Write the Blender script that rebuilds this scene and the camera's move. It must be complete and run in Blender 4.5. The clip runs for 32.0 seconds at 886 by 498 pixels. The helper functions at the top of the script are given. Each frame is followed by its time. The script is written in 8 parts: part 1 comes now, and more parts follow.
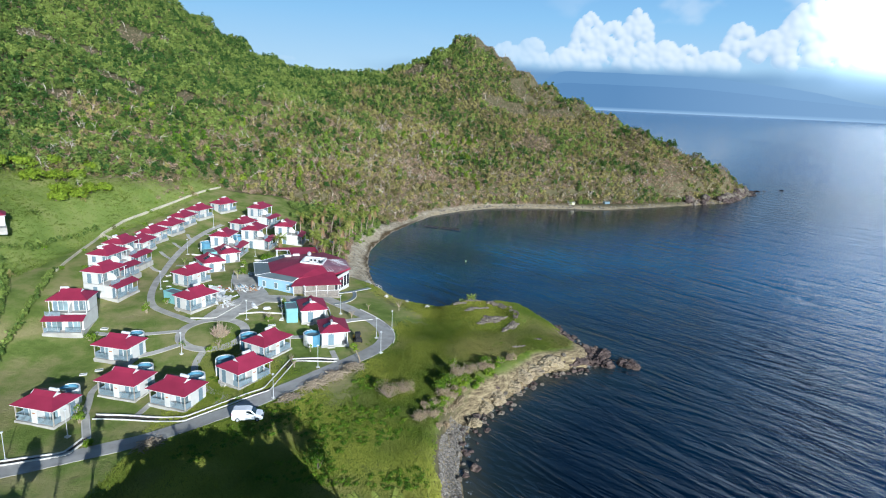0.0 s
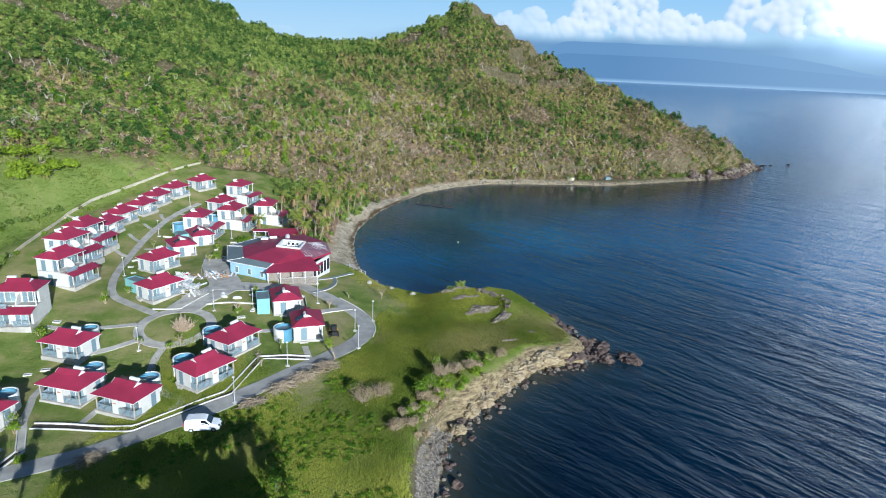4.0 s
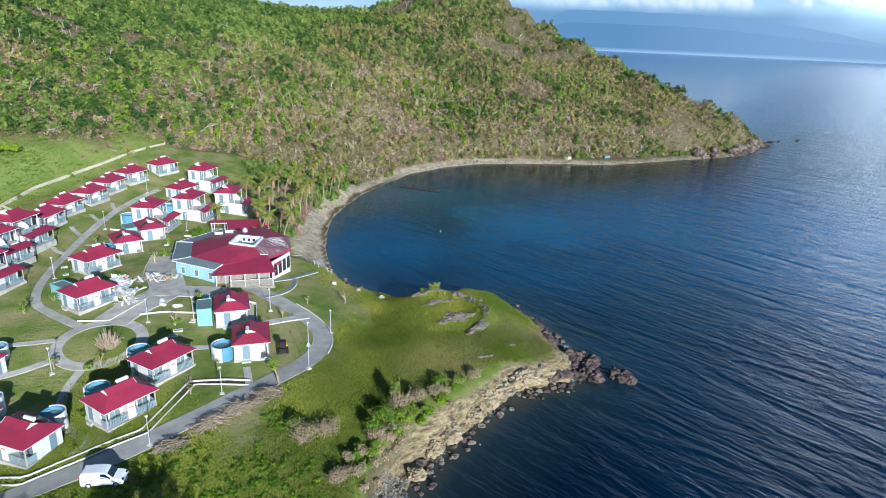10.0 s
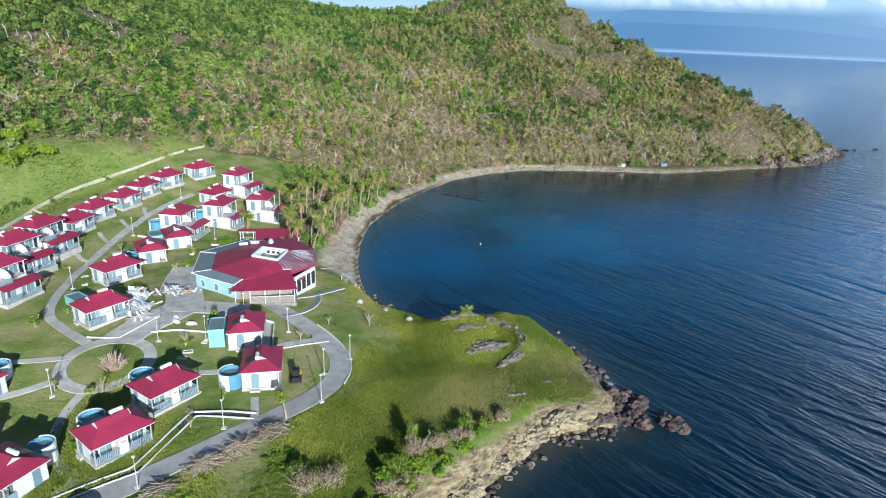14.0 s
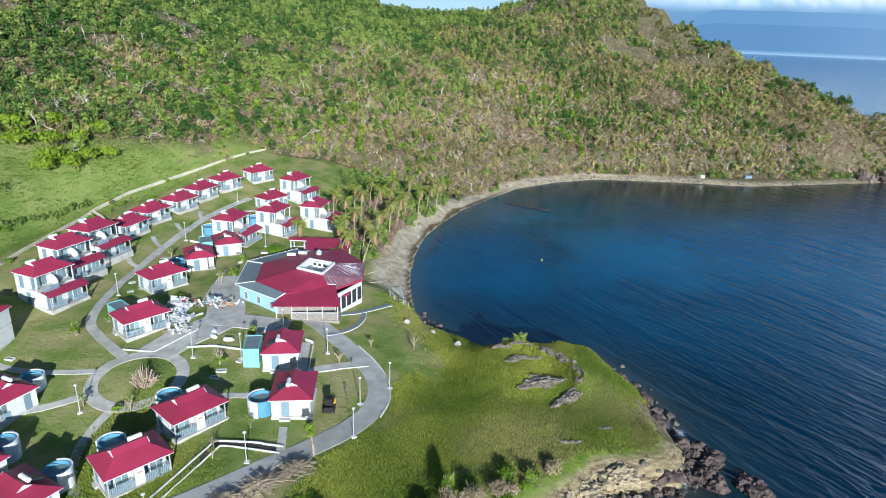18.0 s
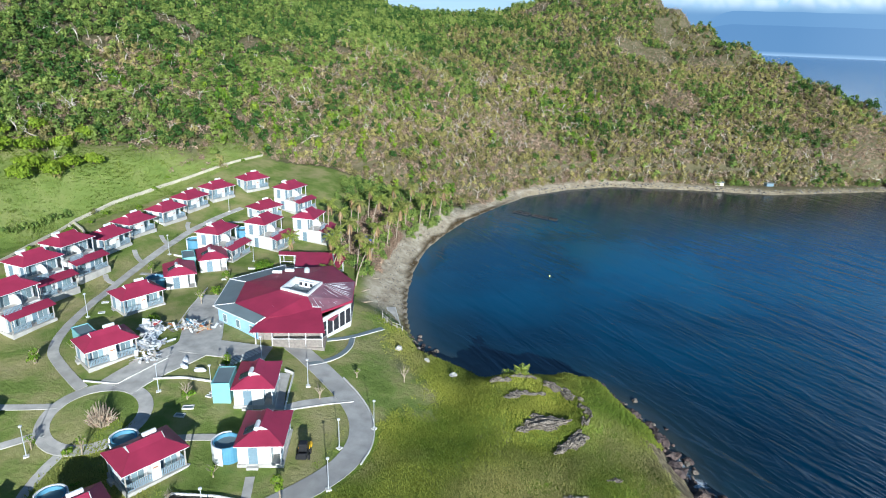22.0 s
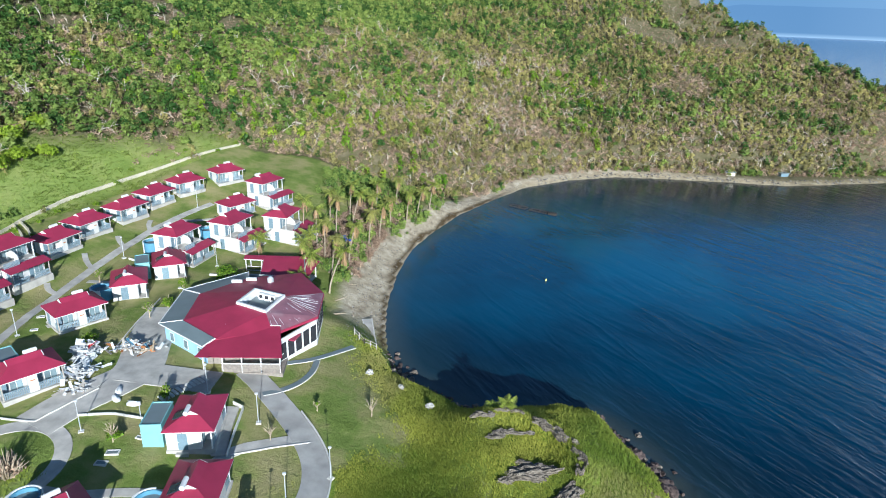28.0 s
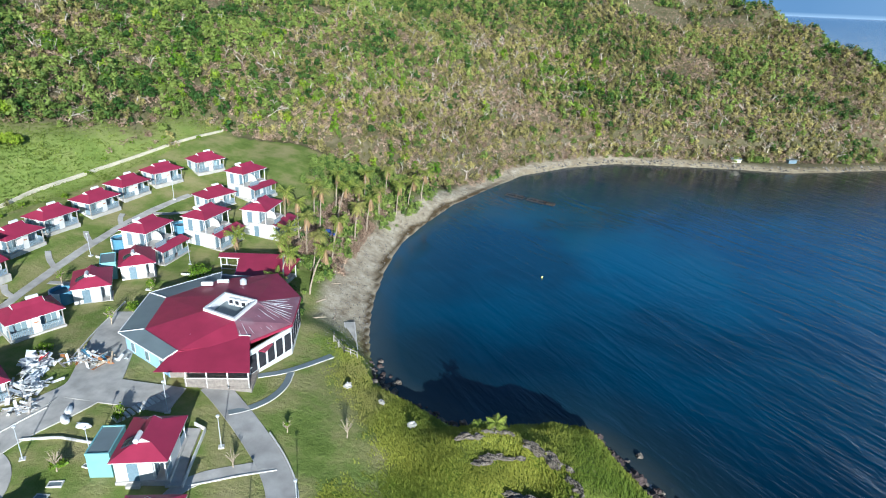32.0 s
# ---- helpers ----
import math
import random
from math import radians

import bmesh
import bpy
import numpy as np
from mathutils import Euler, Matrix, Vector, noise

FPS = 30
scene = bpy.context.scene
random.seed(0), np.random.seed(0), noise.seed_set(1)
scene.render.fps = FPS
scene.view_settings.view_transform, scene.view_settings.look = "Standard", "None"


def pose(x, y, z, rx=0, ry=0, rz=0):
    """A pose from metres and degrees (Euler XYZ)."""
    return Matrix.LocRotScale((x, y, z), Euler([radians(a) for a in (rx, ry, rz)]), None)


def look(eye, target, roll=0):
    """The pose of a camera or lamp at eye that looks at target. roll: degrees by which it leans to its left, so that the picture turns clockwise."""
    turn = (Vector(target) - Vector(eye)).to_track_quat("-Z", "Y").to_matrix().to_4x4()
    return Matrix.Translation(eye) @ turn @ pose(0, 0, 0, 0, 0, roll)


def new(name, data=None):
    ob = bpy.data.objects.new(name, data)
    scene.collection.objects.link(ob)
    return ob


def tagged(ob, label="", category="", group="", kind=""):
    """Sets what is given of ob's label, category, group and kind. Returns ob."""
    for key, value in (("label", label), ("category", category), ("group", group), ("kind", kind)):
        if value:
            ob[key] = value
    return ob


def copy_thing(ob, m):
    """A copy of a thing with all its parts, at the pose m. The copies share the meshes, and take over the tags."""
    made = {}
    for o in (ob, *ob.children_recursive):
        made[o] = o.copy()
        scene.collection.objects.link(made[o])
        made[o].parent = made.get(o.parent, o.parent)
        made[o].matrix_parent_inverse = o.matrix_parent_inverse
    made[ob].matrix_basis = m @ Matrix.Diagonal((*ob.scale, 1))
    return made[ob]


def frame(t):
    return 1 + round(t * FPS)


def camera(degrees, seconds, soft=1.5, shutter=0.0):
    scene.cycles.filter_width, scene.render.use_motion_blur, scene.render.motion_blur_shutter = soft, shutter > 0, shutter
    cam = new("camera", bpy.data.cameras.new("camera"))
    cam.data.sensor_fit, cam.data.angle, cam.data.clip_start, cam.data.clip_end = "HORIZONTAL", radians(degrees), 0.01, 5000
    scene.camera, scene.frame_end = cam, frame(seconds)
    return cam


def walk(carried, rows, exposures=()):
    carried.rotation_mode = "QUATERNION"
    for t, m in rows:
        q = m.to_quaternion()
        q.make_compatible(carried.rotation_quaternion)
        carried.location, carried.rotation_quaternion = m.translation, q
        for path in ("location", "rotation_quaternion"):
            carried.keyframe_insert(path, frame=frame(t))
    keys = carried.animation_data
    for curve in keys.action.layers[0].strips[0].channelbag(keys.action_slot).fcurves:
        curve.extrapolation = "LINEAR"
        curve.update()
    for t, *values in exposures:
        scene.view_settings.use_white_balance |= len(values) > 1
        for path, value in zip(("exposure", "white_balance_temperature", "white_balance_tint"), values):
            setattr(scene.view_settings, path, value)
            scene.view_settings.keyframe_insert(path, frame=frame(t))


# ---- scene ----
EXPOSURES = [(0, 0.42, 5520, 6.5), (8, 0.52, 5520, 6.5), (20, 0.63, 5520, 6.5), (32, 0.69, 5520, 6.5)]
cam = camera(71.35, 32.0, soft=1.0)
# seconds, x, y, z, pitch, roll, yaw
PATH = [
    (0, -0.00, -0.00, 50.00, -13.896, -2.408, 0.000),
    (0.5, 0.29, 1.47, 49.88, -14.164, -2.446, -0.003),
    (1, 0.62, 2.96, 49.82, -14.540, -2.444, 0.001),
    (1.5, 1.05, 4.35, 49.81, -14.899, -2.394, -0.002),
    (2, 1.47, 5.62, 49.89, -15.073, -2.391, 0.024),
    (2.5, 1.80, 6.92, 50.02, -15.348, -2.405, 0.018),
    (3, 2.16, 8.27, 49.99, -15.704, -2.393, 0.017),
    (3.5, 2.48, 9.53, 49.74, -16.121, -2.400, 0.020),
    (5.5, 4.00, 14.45, 49.61, -17.051, -2.359, 0.035),
    (6, 4.35, 15.85, 49.54, -17.505, -2.363, 0.057),
    (6.5, 4.76, 17.10, 49.59, -18.208, -2.362, 0.066),
    (7, 5.15, 18.38, 49.66, -18.800, -2.329, 0.051),
    (7.5, 5.67, 19.71, 49.83, -18.987, -2.336, 0.075),
    (8, 6.19, 21.03, 49.93, -18.980, -2.324, 0.067),
    (8.5, 6.68, 22.34, 50.03, -18.992, -2.343, 0.086),
    (9, 7.23, 23.59, 50.16, -18.984, -2.350, 0.126),
    (9.5, 7.84, 24.91, 50.27, -18.986, -2.307, 0.139),
    (10, 8.39, 26.14, 50.38, -18.996, -2.317, 0.177),
    (10.5, 8.80, 27.50, 50.43, -18.990, -2.337, 0.159),
    (11, 9.28, 28.82, 50.46, -19.022, -2.348, 0.205),
    (11.5, 9.65, 30.12, 50.45, -19.032, -2.329, 0.815),
    (12, 10.02, 31.35, 50.49, -19.063, -2.296, 1.809),
    (12.5, 10.34, 32.63, 50.54, -19.078, -2.291, 2.430),
    (13, 10.63, 33.85, 50.45, -19.048, -2.278, 3.112),
    (13.5, 10.88, 35.02, 50.55, -19.110, -2.246, 3.995),
    (14, 11.10, 36.09, 50.57, -19.141, -2.234, 5.103),
    (14.5, 11.31, 37.20, 50.61, -19.159, -2.228, 6.191),
    (16.5, 11.96, 41.63, 50.79, -19.216, -2.146, 9.570),
    (17, 12.09, 42.76, 50.82, -19.249, -2.142, 10.480),
    (17.5, 12.24, 43.83, 50.82, -19.265, -2.146, 11.172),
    (18, 12.33, 45.01, 50.75, -19.245, -2.149, 11.679),
    (18.5, 12.35, 46.26, 50.61, -19.213, -2.156, 11.994),
    (19, 12.42, 47.44, 50.54, -19.199, -2.154, 12.269),
    (19.5, 12.57, 48.60, 50.61, -19.238, -2.146, 12.462),
    (20, 12.66, 49.89, 50.61, -19.221, -2.113, 12.596),
    (20.5, 12.72, 51.15, 50.58, -19.207, -2.104, 12.726),
    (21, 12.91, 52.37, 50.67, -19.205, -2.075, 12.824),
    (21.5, 13.03, 53.59, 50.69, -19.171, -2.095, 12.901),
    (22, 13.08, 54.79, 50.69, -19.155, -2.083, 12.947),
    (22.5, 13.20, 56.00, 50.67, -19.167, -2.082, 13.004),
    (23, 13.30, 57.19, 50.54, -19.228, -2.087, 13.082),
    (23.5, 13.45, 58.30, 50.56, -19.369, -2.051, 13.092),
    (24, 13.56, 59.44, 50.55, -19.567, -2.060, 13.116),
    (24.5, 13.64, 60.61, 50.50, -19.723, -2.066, 13.202),
    (25, 13.73, 61.72, 50.48, -19.865, -2.049, 13.234),
    (25.5, 13.75, 62.80, 50.50, -20.037, -2.049, 13.254),
    (27.5, 13.81, 67.15, 50.40, -20.659, -2.032, 13.341),
    (28, 13.82, 68.21, 50.30, -20.742, -2.042, 13.342),
    (28.5, 13.89, 69.24, 50.28, -20.881, -2.002, 13.363),
    (29, 13.95, 70.22, 50.21, -21.051, -1.996, 13.371),
    (29.5, 13.99, 71.28, 50.23, -21.298, -2.025, 13.405),
    (30, 14.04, 72.29, 50.22, -21.566, -2.064, 13.439),
    (30.5, 13.99, 73.25, 50.22, -21.827, -2.085, 13.428),
    (31, 13.92, 74.31, 50.12, -22.030, -2.086, 13.389),
    (31.5, 13.92, 75.28, 50.16, -22.223, -2.095, 13.389),
    (32, 13.96, 76.26, 50.25, -22.447, -2.061, 13.387),
]
walk(cam, [(t, pose(x, y, z, 90 + p, r, w)) for t, x, y, z, p, r, w in PATH], EXPOSURES)
# -- end of walk --

# ---------------------------------------------------------------- light
SUN_AZ, SUN_EL = radians(-64.0), radians(17.0)
world = bpy.data.worlds.new("world")
scene.world = world
world.use_nodes = True
wn = world.node_tree.nodes
wl = world.node_tree.links
sky = wn.new("ShaderNodeTexSky")
sky.sky_type = "NISHITA"
sky.sun_disc = False
sky.sun_elevation = SUN_EL
sky.sun_rotation = radians(90) - SUN_AZ
sky.air_density, sky.dust_density, sky.ozone_density = 1.0, 0.15, 2.5
wn["Background"].inputs["Strength"].default_value = 0.056
wl.new(sky.outputs["Color"], wn["Background"].inputs["Color"])
sun_data = bpy.data.lights.new("sun", "SUN")
sun_data.energy = 5.0
sun_data.angle = radians(0.5)
sun_data.color = (1.0, 0.95, 0.87)
sun = new("sun", sun_data)
sun.matrix_world = look((math.cos(SUN_AZ) * 300, math.sin(SUN_AZ) * 300, 300 * math.tan(SUN_EL)), (0, 0, 0))


# ---------------------------------------------------------------- materials
def mat(name, color, rough=0.8, metal=0.0, var=0.15, scale=2.0, bump=0.0, bscale=20.0, fine=0.0, spec=0.3, rand=0.0, rust=None):
    """Principled paint with two sizes of variation and relief."""
    m = bpy.data.materials.new(name)
    m.use_nodes = True
    n, l = m.node_tree.nodes, m.node_tree.links
    p = n["Principled BSDF"]
    p.inputs["Roughness"].default_value = rough
    p.inputs["Metallic"].default_value = metal
    p.inputs["Specular IOR Level"].default_value = spec
    geo = n.new("ShaderNodeNewGeometry")
    t1 = n.new("ShaderNodeTexNoise")
    t1.inputs["Scale"].default_value = scale
    t1.inputs["Detail"].default_value = 5
    l.new(geo.outputs["Position"], t1.inputs["Vector"])
    hs = n.new("ShaderNodeHueSaturation")
    hs.inputs["Color"].default_value = (*color, 1)
    mp = n.new("ShaderNodeMapRange")
    mp.inputs["From Min"].default_value, mp.inputs["From Max"].default_value = 0.3, 0.7
    mp.inputs["To Min"].default_value, mp.inputs["To Max"].default_value = 1 - var, 1 + var
    l.new(t1.outputs["Fac"], mp.inputs["Value"])
    val = mp.outputs["Result"]
    if rand:
        oi = n.new("ShaderNodeObjectInfo")
        mr = n.new("ShaderNodeMapRange")
        mr.inputs["To Min"].default_value, mr.inputs["To Max"].default_value = 1 - rand, 1 + rand
        l.new(oi.outputs["Random"], mr.inputs["Value"])
        mu = n.new("ShaderNodeMath")
        mu.operation = "MULTIPLY"
        l.new(val, mu.inputs[0])
        l.new(mr.outputs["Result"], mu.inputs[1])
        val = mu.outputs["Value"]
    l.new(val, hs.inputs["Value"])
    out = hs.outputs["Color"]
    if rust:
        t3 = n.new("ShaderNodeTexNoise")
        t3.inputs["Scale"].default_value = scale * 0.35
        t3.inputs["Detail"].default_value = 8
        l.new(geo.outputs["Position"], t3.inputs["Vector"])
        r3 = n.new("ShaderNodeMapRange")
        r3.inputs["From Min"].default_value, r3.inputs["From Max"].default_value = 0.5, 0.75
        r3.inputs["To Max"].default_value = 0.8
        l.new(t3.outputs["Fac"], r3.inputs["Value"])
        mx = n.new("ShaderNodeMix")
        mx.data_type = "RGBA"
        l.new(r3.outputs["Result"], mx.inputs["Factor"])
        l.new(out, mx.inputs["A"])
        mx.inputs["B"].default_value = (*rust, 1)
        out = mx.outputs["Result"]
    l.new(out, p.inputs["Base Color"])
    if bump:
        t2 = n.new("ShaderNodeTexNoise")
        t2.inputs["Scale"].default_value = bscale
        t2.inputs["Detail"].default_value = 6
        l.new(geo.outputs["Position"], t2.inputs["Vector"])
        b = n.new("ShaderNodeBump")
        b.inputs["Strength"].default_value = bump
        b.inputs["Distance"].default_value = fine or 0.05
        l.new(t2.outputs["Fac"], b.inputs["Height"])
        l.new(b.outputs["Normal"], p.inputs["Normal"])
    return m


def leaf_mat(name, dark, light, dry=None, trans=0.25, vary=0.3):
    """Foliage: colour by the plant's own tone and by leaf, with some light let through."""
    m = bpy.data.materials.new(name)
    m.use_nodes = True
    n, l = m.node_tree.nodes, m.node_tree.links
    p = n["Principled BSDF"]
    p.inputs["Roughness"].default_value = 0.6
    p.inputs["Specular IOR Level"].default_value = 0.2
    geo = n.new("ShaderNodeNewGeometry")
    at = n.new("ShaderNodeAttribute")
    at.attribute_name = "tone"
    mx = n.new("ShaderNodeMix")
    mx.data_type = "RGBA"
    mx.inputs["A"].default_value, mx.inputs["B"].default_value = (*dark, 1), (*light, 1)
    l.new(at.outputs["Fac"], mx.inputs["Factor"])
    out = mx.outputs["Result"]
    if dry:
        a2 = n.new("ShaderNodeAttribute")
        a2.attribute_name = "dry"
        m2 = n.new("ShaderNodeMix")
        m2.data_type = "RGBA"
        m2.inputs["B"].default_value = (*dry, 1)
        l.new(a2.outputs["Fac"], m2.inputs["Factor"])
        l.new(out, m2.inputs["A"])
        out = m2.outputs["Result"]
    hs = n.new("ShaderNodeHueSaturation")
    l.new(out, hs.inputs["Color"])
    mr = n.new("ShaderNodeMapRange")
    mr.inputs["To Min"].default_value, mr.inputs["To Max"].default_value = 1 - vary, 1 + vary
    l.new(geo.outputs["Random Per Island"], mr.inputs["Value"])
    l.new(mr.outputs["Result"], hs.inputs["Value"])
    l.new(hs.outputs["Color"], p.inputs["Base Color"])
    tr = n.new("ShaderNodeBsdfTranslucent")
    l.new(hs.outputs["Color"], tr.inputs["Color"])
    ms = n.new("ShaderNodeMixShader")
    ms.inputs["Fac"].default_value = trans
    l.new(p.outputs["BSDF"], ms.inputs[1])
    l.new(tr.outputs["BSDF"], ms.inputs[2])
    l.new(ms.outputs["Shader"], n["Material Output"].inputs["Surface"])
    return m


WHITE = mat("white_render", (0.61, 0.595, 0.56), 0.75, var=0.07, scale=0.9, bump=0.15, bscale=30, rand=0.03)
TRIM = mat("white_trim", (0.70, 0.70, 0.685), 0.6, var=0.05, scale=2)
ROOF = mat("red_sheet_roof", (0.30, 0.028, 0.066), 0.5, var=0.12, scale=0.5, bump=0.2, bscale=8, spec=0.4, rand=0.08)
ROOFM = mat("maroon_sheet_roof", (0.21, 0.02, 0.045), 0.5, var=0.12, scale=0.5, bump=0.2, bscale=8, spec=0.4)
ROOFG = mat("grey_sheet_roof", (0.17, 0.21, 0.22), 0.5, var=0.1, scale=0.4, bump=0.15, bscale=8, spec=0.4)
ROOFW = mat("worn_red_roof", (0.24, 0.11, 0.135), 0.45, var=0.2, scale=0.8, bump=0.3, bscale=6, spec=0.5, rust=(0.30, 0.25, 0.26))
SHUTTER = mat("grey_blue_shutter", (0.17, 0.24, 0.28), 0.55, var=0.1, scale=4, rand=0.1)
RAIL = mat("grey_blue_rail", (0.24, 0.31, 0.35), 0.55, var=0.1, scale=4)
GLASSW = mat("window_glass", (0.20, 0.27, 0.29), 0.12, var=0.2, scale=1.2, spec=0.6, rand=0.3)
# near-black paint for the shade inside windows, vents and the terrace room
DARKIN = mat("unlit_interior", (0.03, 0.03, 0.035), 0.9, var=0.3)
DOORO = mat("orange_wood", (0.42, 0.17, 0.06), 0.6, var=0.2, scale=3)
BLUEW = mat("light_blue_wall", (0.33, 0.52, 0.70), 0.7, var=0.08, scale=0.8, bump=0.1)
TEAL = mat("teal_paint", (0.22, 0.45, 0.45), 0.6, var=0.06, scale=1.0)
TANKB = mat("blue_tank", (0.11, 0.27, 0.38), 0.5, var=0.1, scale=1.0)
CONC = mat("concrete", (0.46, 0.435, 0.39), 0.85, var=0.2, scale=0.7, bump=0.3, bscale=12, rust=(0.31, 0.29, 0.255))
KERB = mat("painted_kerb", (0.64, 0.62, 0.57), 0.8, var=0.14, scale=1.2, bump=0.2, rust=(0.5, 0.48, 0.42))
ASPH = mat("worn_asphalt", (0.385, 0.37, 0.34), 0.9, var=0.2, scale=0.5, bump=0.4, bscale=15, rust=(0.28, 0.265, 0.24))
CREAM = mat("cream_wall", (0.58, 0.52, 0.395), 0.85, var=0.15, scale=0.5, bump=0.3)
WOODG = mat("grey_timber", (0.40, 0.36, 0.31), 0.8, var=0.2, scale=4, bump=0.3)
BOARD = mat("weathered_boards", (0.27, 0.235, 0.20), 0.85, var=0.2, scale=3, bump=0.3)
BARK = mat("bark", (0.20, 0.155, 0.12), 0.9, var=0.3, scale=3, bump=0.6, bscale=10)
PALMT = mat("palm_trunk", (0.33, 0.265, 0.19), 0.9, var=0.25, scale=3, bump=0.6, bscale=8)
BLEACHED = mat("bleached_limb", (0.50, 0.45, 0.37), 0.9, var=0.2, scale=2, bump=0.4)
DEADW = mat("dead_wood", (0.38, 0.305, 0.215), 0.9, var=0.3, scale=3, bump=0.6, rand=0.15)
STEEL = mat("galvanised_steel", (0.62, 0.64, 0.65), 0.45, metal=0.4, var=0.1, scale=3)
PANEL = mat("solar_panel", (0.03, 0.045, 0.07), 0.2, var=0.2, spec=0.6)
ROCKD = mat("dark_reef_rock", (0.085, 0.062, 0.055), 0.9, var=0.45, scale=1.2, bump=1.0, bscale=3, fine=0.3, rust=(0.24, 0.175, 0.135))
ROCKL = mat("pale_rock", (0.36, 0.29, 0.18), 0.9, var=0.3, scale=0.8, bump=1.0, bscale=3, fine=0.3, rust=(0.25, 0.2, 0.15))
ROCKG = mat("grey_rock", (0.20, 0.17, 0.135), 0.9, var=0.6, scale=2.2, bump=1.0, bscale=6, fine=0.3, rust=(0.20, 0.165, 0.125))
VAN = mat("white_car_paint", (0.82, 0.83, 0.84), 0.25, var=0.02, spec=0.5)
# wet timber of the pontoon, and the drain strip's painted shade
WETWOOD_SHADE = mat("waterlogged_timber_and_drain_shade", (0.05, 0.042, 0.034), 0.7, var=0.3, scale=2, bump=0.3)
TYRE = mat("tyre_rubber", (0.02, 0.02, 0.02), 0.85)
CARGL = mat("car_glass", (0.02, 0.03, 0.035), 0.06, spec=0.6)
YELL = mat("yellow_plastic", (0.75, 0.45, 0.02), 0.5)
BLACKP = mat("black_plastic", (0.02, 0.02, 0.022), 0.5)
REDP = mat("red_paint", (0.55, 0.03, 0.03), 0.5)
LEAF = leaf_mat("tree_leaves", (0.055, 0.12, 0.024), (0.285, 0.355, 0.08), trans=0.32, vary=0.22)
LEAFY = leaf_mat("bright_leaves", (0.10, 0.20, 0.015), (0.29, 0.38, 0.032), trans=0.35)
OLIVE = leaf_mat("thin_olive_leaves", (0.185, 0.175, 0.062), (0.42, 0.365, 0.13), trans=0.3, vary=0.22)
DRYTWIG = leaf_mat("dry_twigs", (0.25, 0.19, 0.115), (0.47, 0.37, 0.235), trans=0.2)
PALML = leaf_mat("palm_leaves", (0.13, 0.21, 0.03), (0.36, 0.42, 0.07), dry=(0.42, 0.27, 0.15), trans=0.35)
SCRUB = leaf_mat("dry_scrub", (0.27, 0.185, 0.125), (0.52, 0.38, 0.27), trans=0.2)
GRASSD = leaf_mat("slope_grass_blades", (0.14, 0.21, 0.03), (0.30, 0.36, 0.075), dry=(0.40, 0.33, 0.16), trans=0.4)
GRASS = leaf_mat("long_grass", (0.165, 0.23, 0.028), (0.43, 0.44, 0.075), dry=(0.42, 0.36, 0.16), trans=0.5, vary=0.12)


# ---------------------------------------------------------------- the lie of the land
COAST=[(70,-400),(40,-60),(10,20),(5,60),(4.5,76),(5.2,84),(8.4,91.2),(11.6,95.4),(17,102),(21,107.5),(26,109.5),(30,111),(32,116),(30.5,121.5),(28.6,127),(27,131),(24.6,135),(21.8,138),(18.8,140.6),(15.2,140.2),(11,138.6),(7,137.4),(3,138),(-0.8,139.8),(-4.4,141.4),(-7.8,143),(-10.4,145.8),(-13,150),(-16,158),(-19,169),(-21,182),(-22,195),(-20.5,207),(-17,225),(-10.5,242),(-3,260),(10,275),(26,286),(45,290),(64,293),(82,295),(103,305),(130,319),(158,334),(178,358),(192,378),(180,420),(120,520),(60,700)]
RIDGE=[(-520,150,185),(-400,280,180),(-270,370,146),(-185,400,104),(-162,407,95),(-146,412,86.5),(-126,416,73.5),(-106,422,64.5),(-86,426,62),(-54,434,62),(-36,442,65),(-22,446,71),(-10,448,76),(6,452,85),(17,453,95),(26,454,88.5),(34,447,82),(46,440,74.5),(60,430,63.5),(72,418,55.5),(90,398,46),(106,376,38.8),(122,366,32),(138,364,25.5),(154,362,19),(172,368,14),(184,375,7),(190,378,1.5)]
FOOT=[(-95,-200,8),(-92,60,8.5),(-87,120,11.5),(-86,155,12.6),(-79,217,15.5),(-62,228,10),(-42,228,5),(-26,226,1.8),(-14,243,1.8),(-6,262,1.8),(8,278,1.8),(25,289,1.8),(64,296.5,2.2),(103,308.5,2.5),(155,338,2),(178,362,1.5),(191,379,1)]
MOWN=[(-30,112),(-12,119),(-3.5,120.5),(-1.5,125),(-4.5,130),(-9.5,135.5),(-15.5,141.5),(-17.5,147),(-30,150)]
CREST=[(5.2,130.9),(8.8,132.3),(12.6,130.9),(15.6,129.2),(17.6,126.6),(18.0,124.6)]
def seg(P,X,Y):
    """distance to a polyline and the value carried along it"""
    P=np.array(P,float);best=np.full(X.shape,1e9);val=np.zeros(X.shape);side=np.zeros(X.shape)
    for a,b in zip(P[:-1],P[1:]):
        d=b[:2]-a[:2];L=d@d
        t=np.clip(((X-a[0])*d[0]+(Y-a[1])*d[1])/L,0,1)
        q=np.hypot(X-a[0]-t*d[0],Y-a[1]-t*d[1])
        m=q<best;best=np.where(m,q,best)
        if P.shape[1]>2: val=np.where(m,a[2]+t*(b[2]-a[2]),val)
        cr=d[0]*(Y-a[1])-d[1]*(X-a[0])
        side=np.where(m,np.sign(cr),side)
    return best,val,side
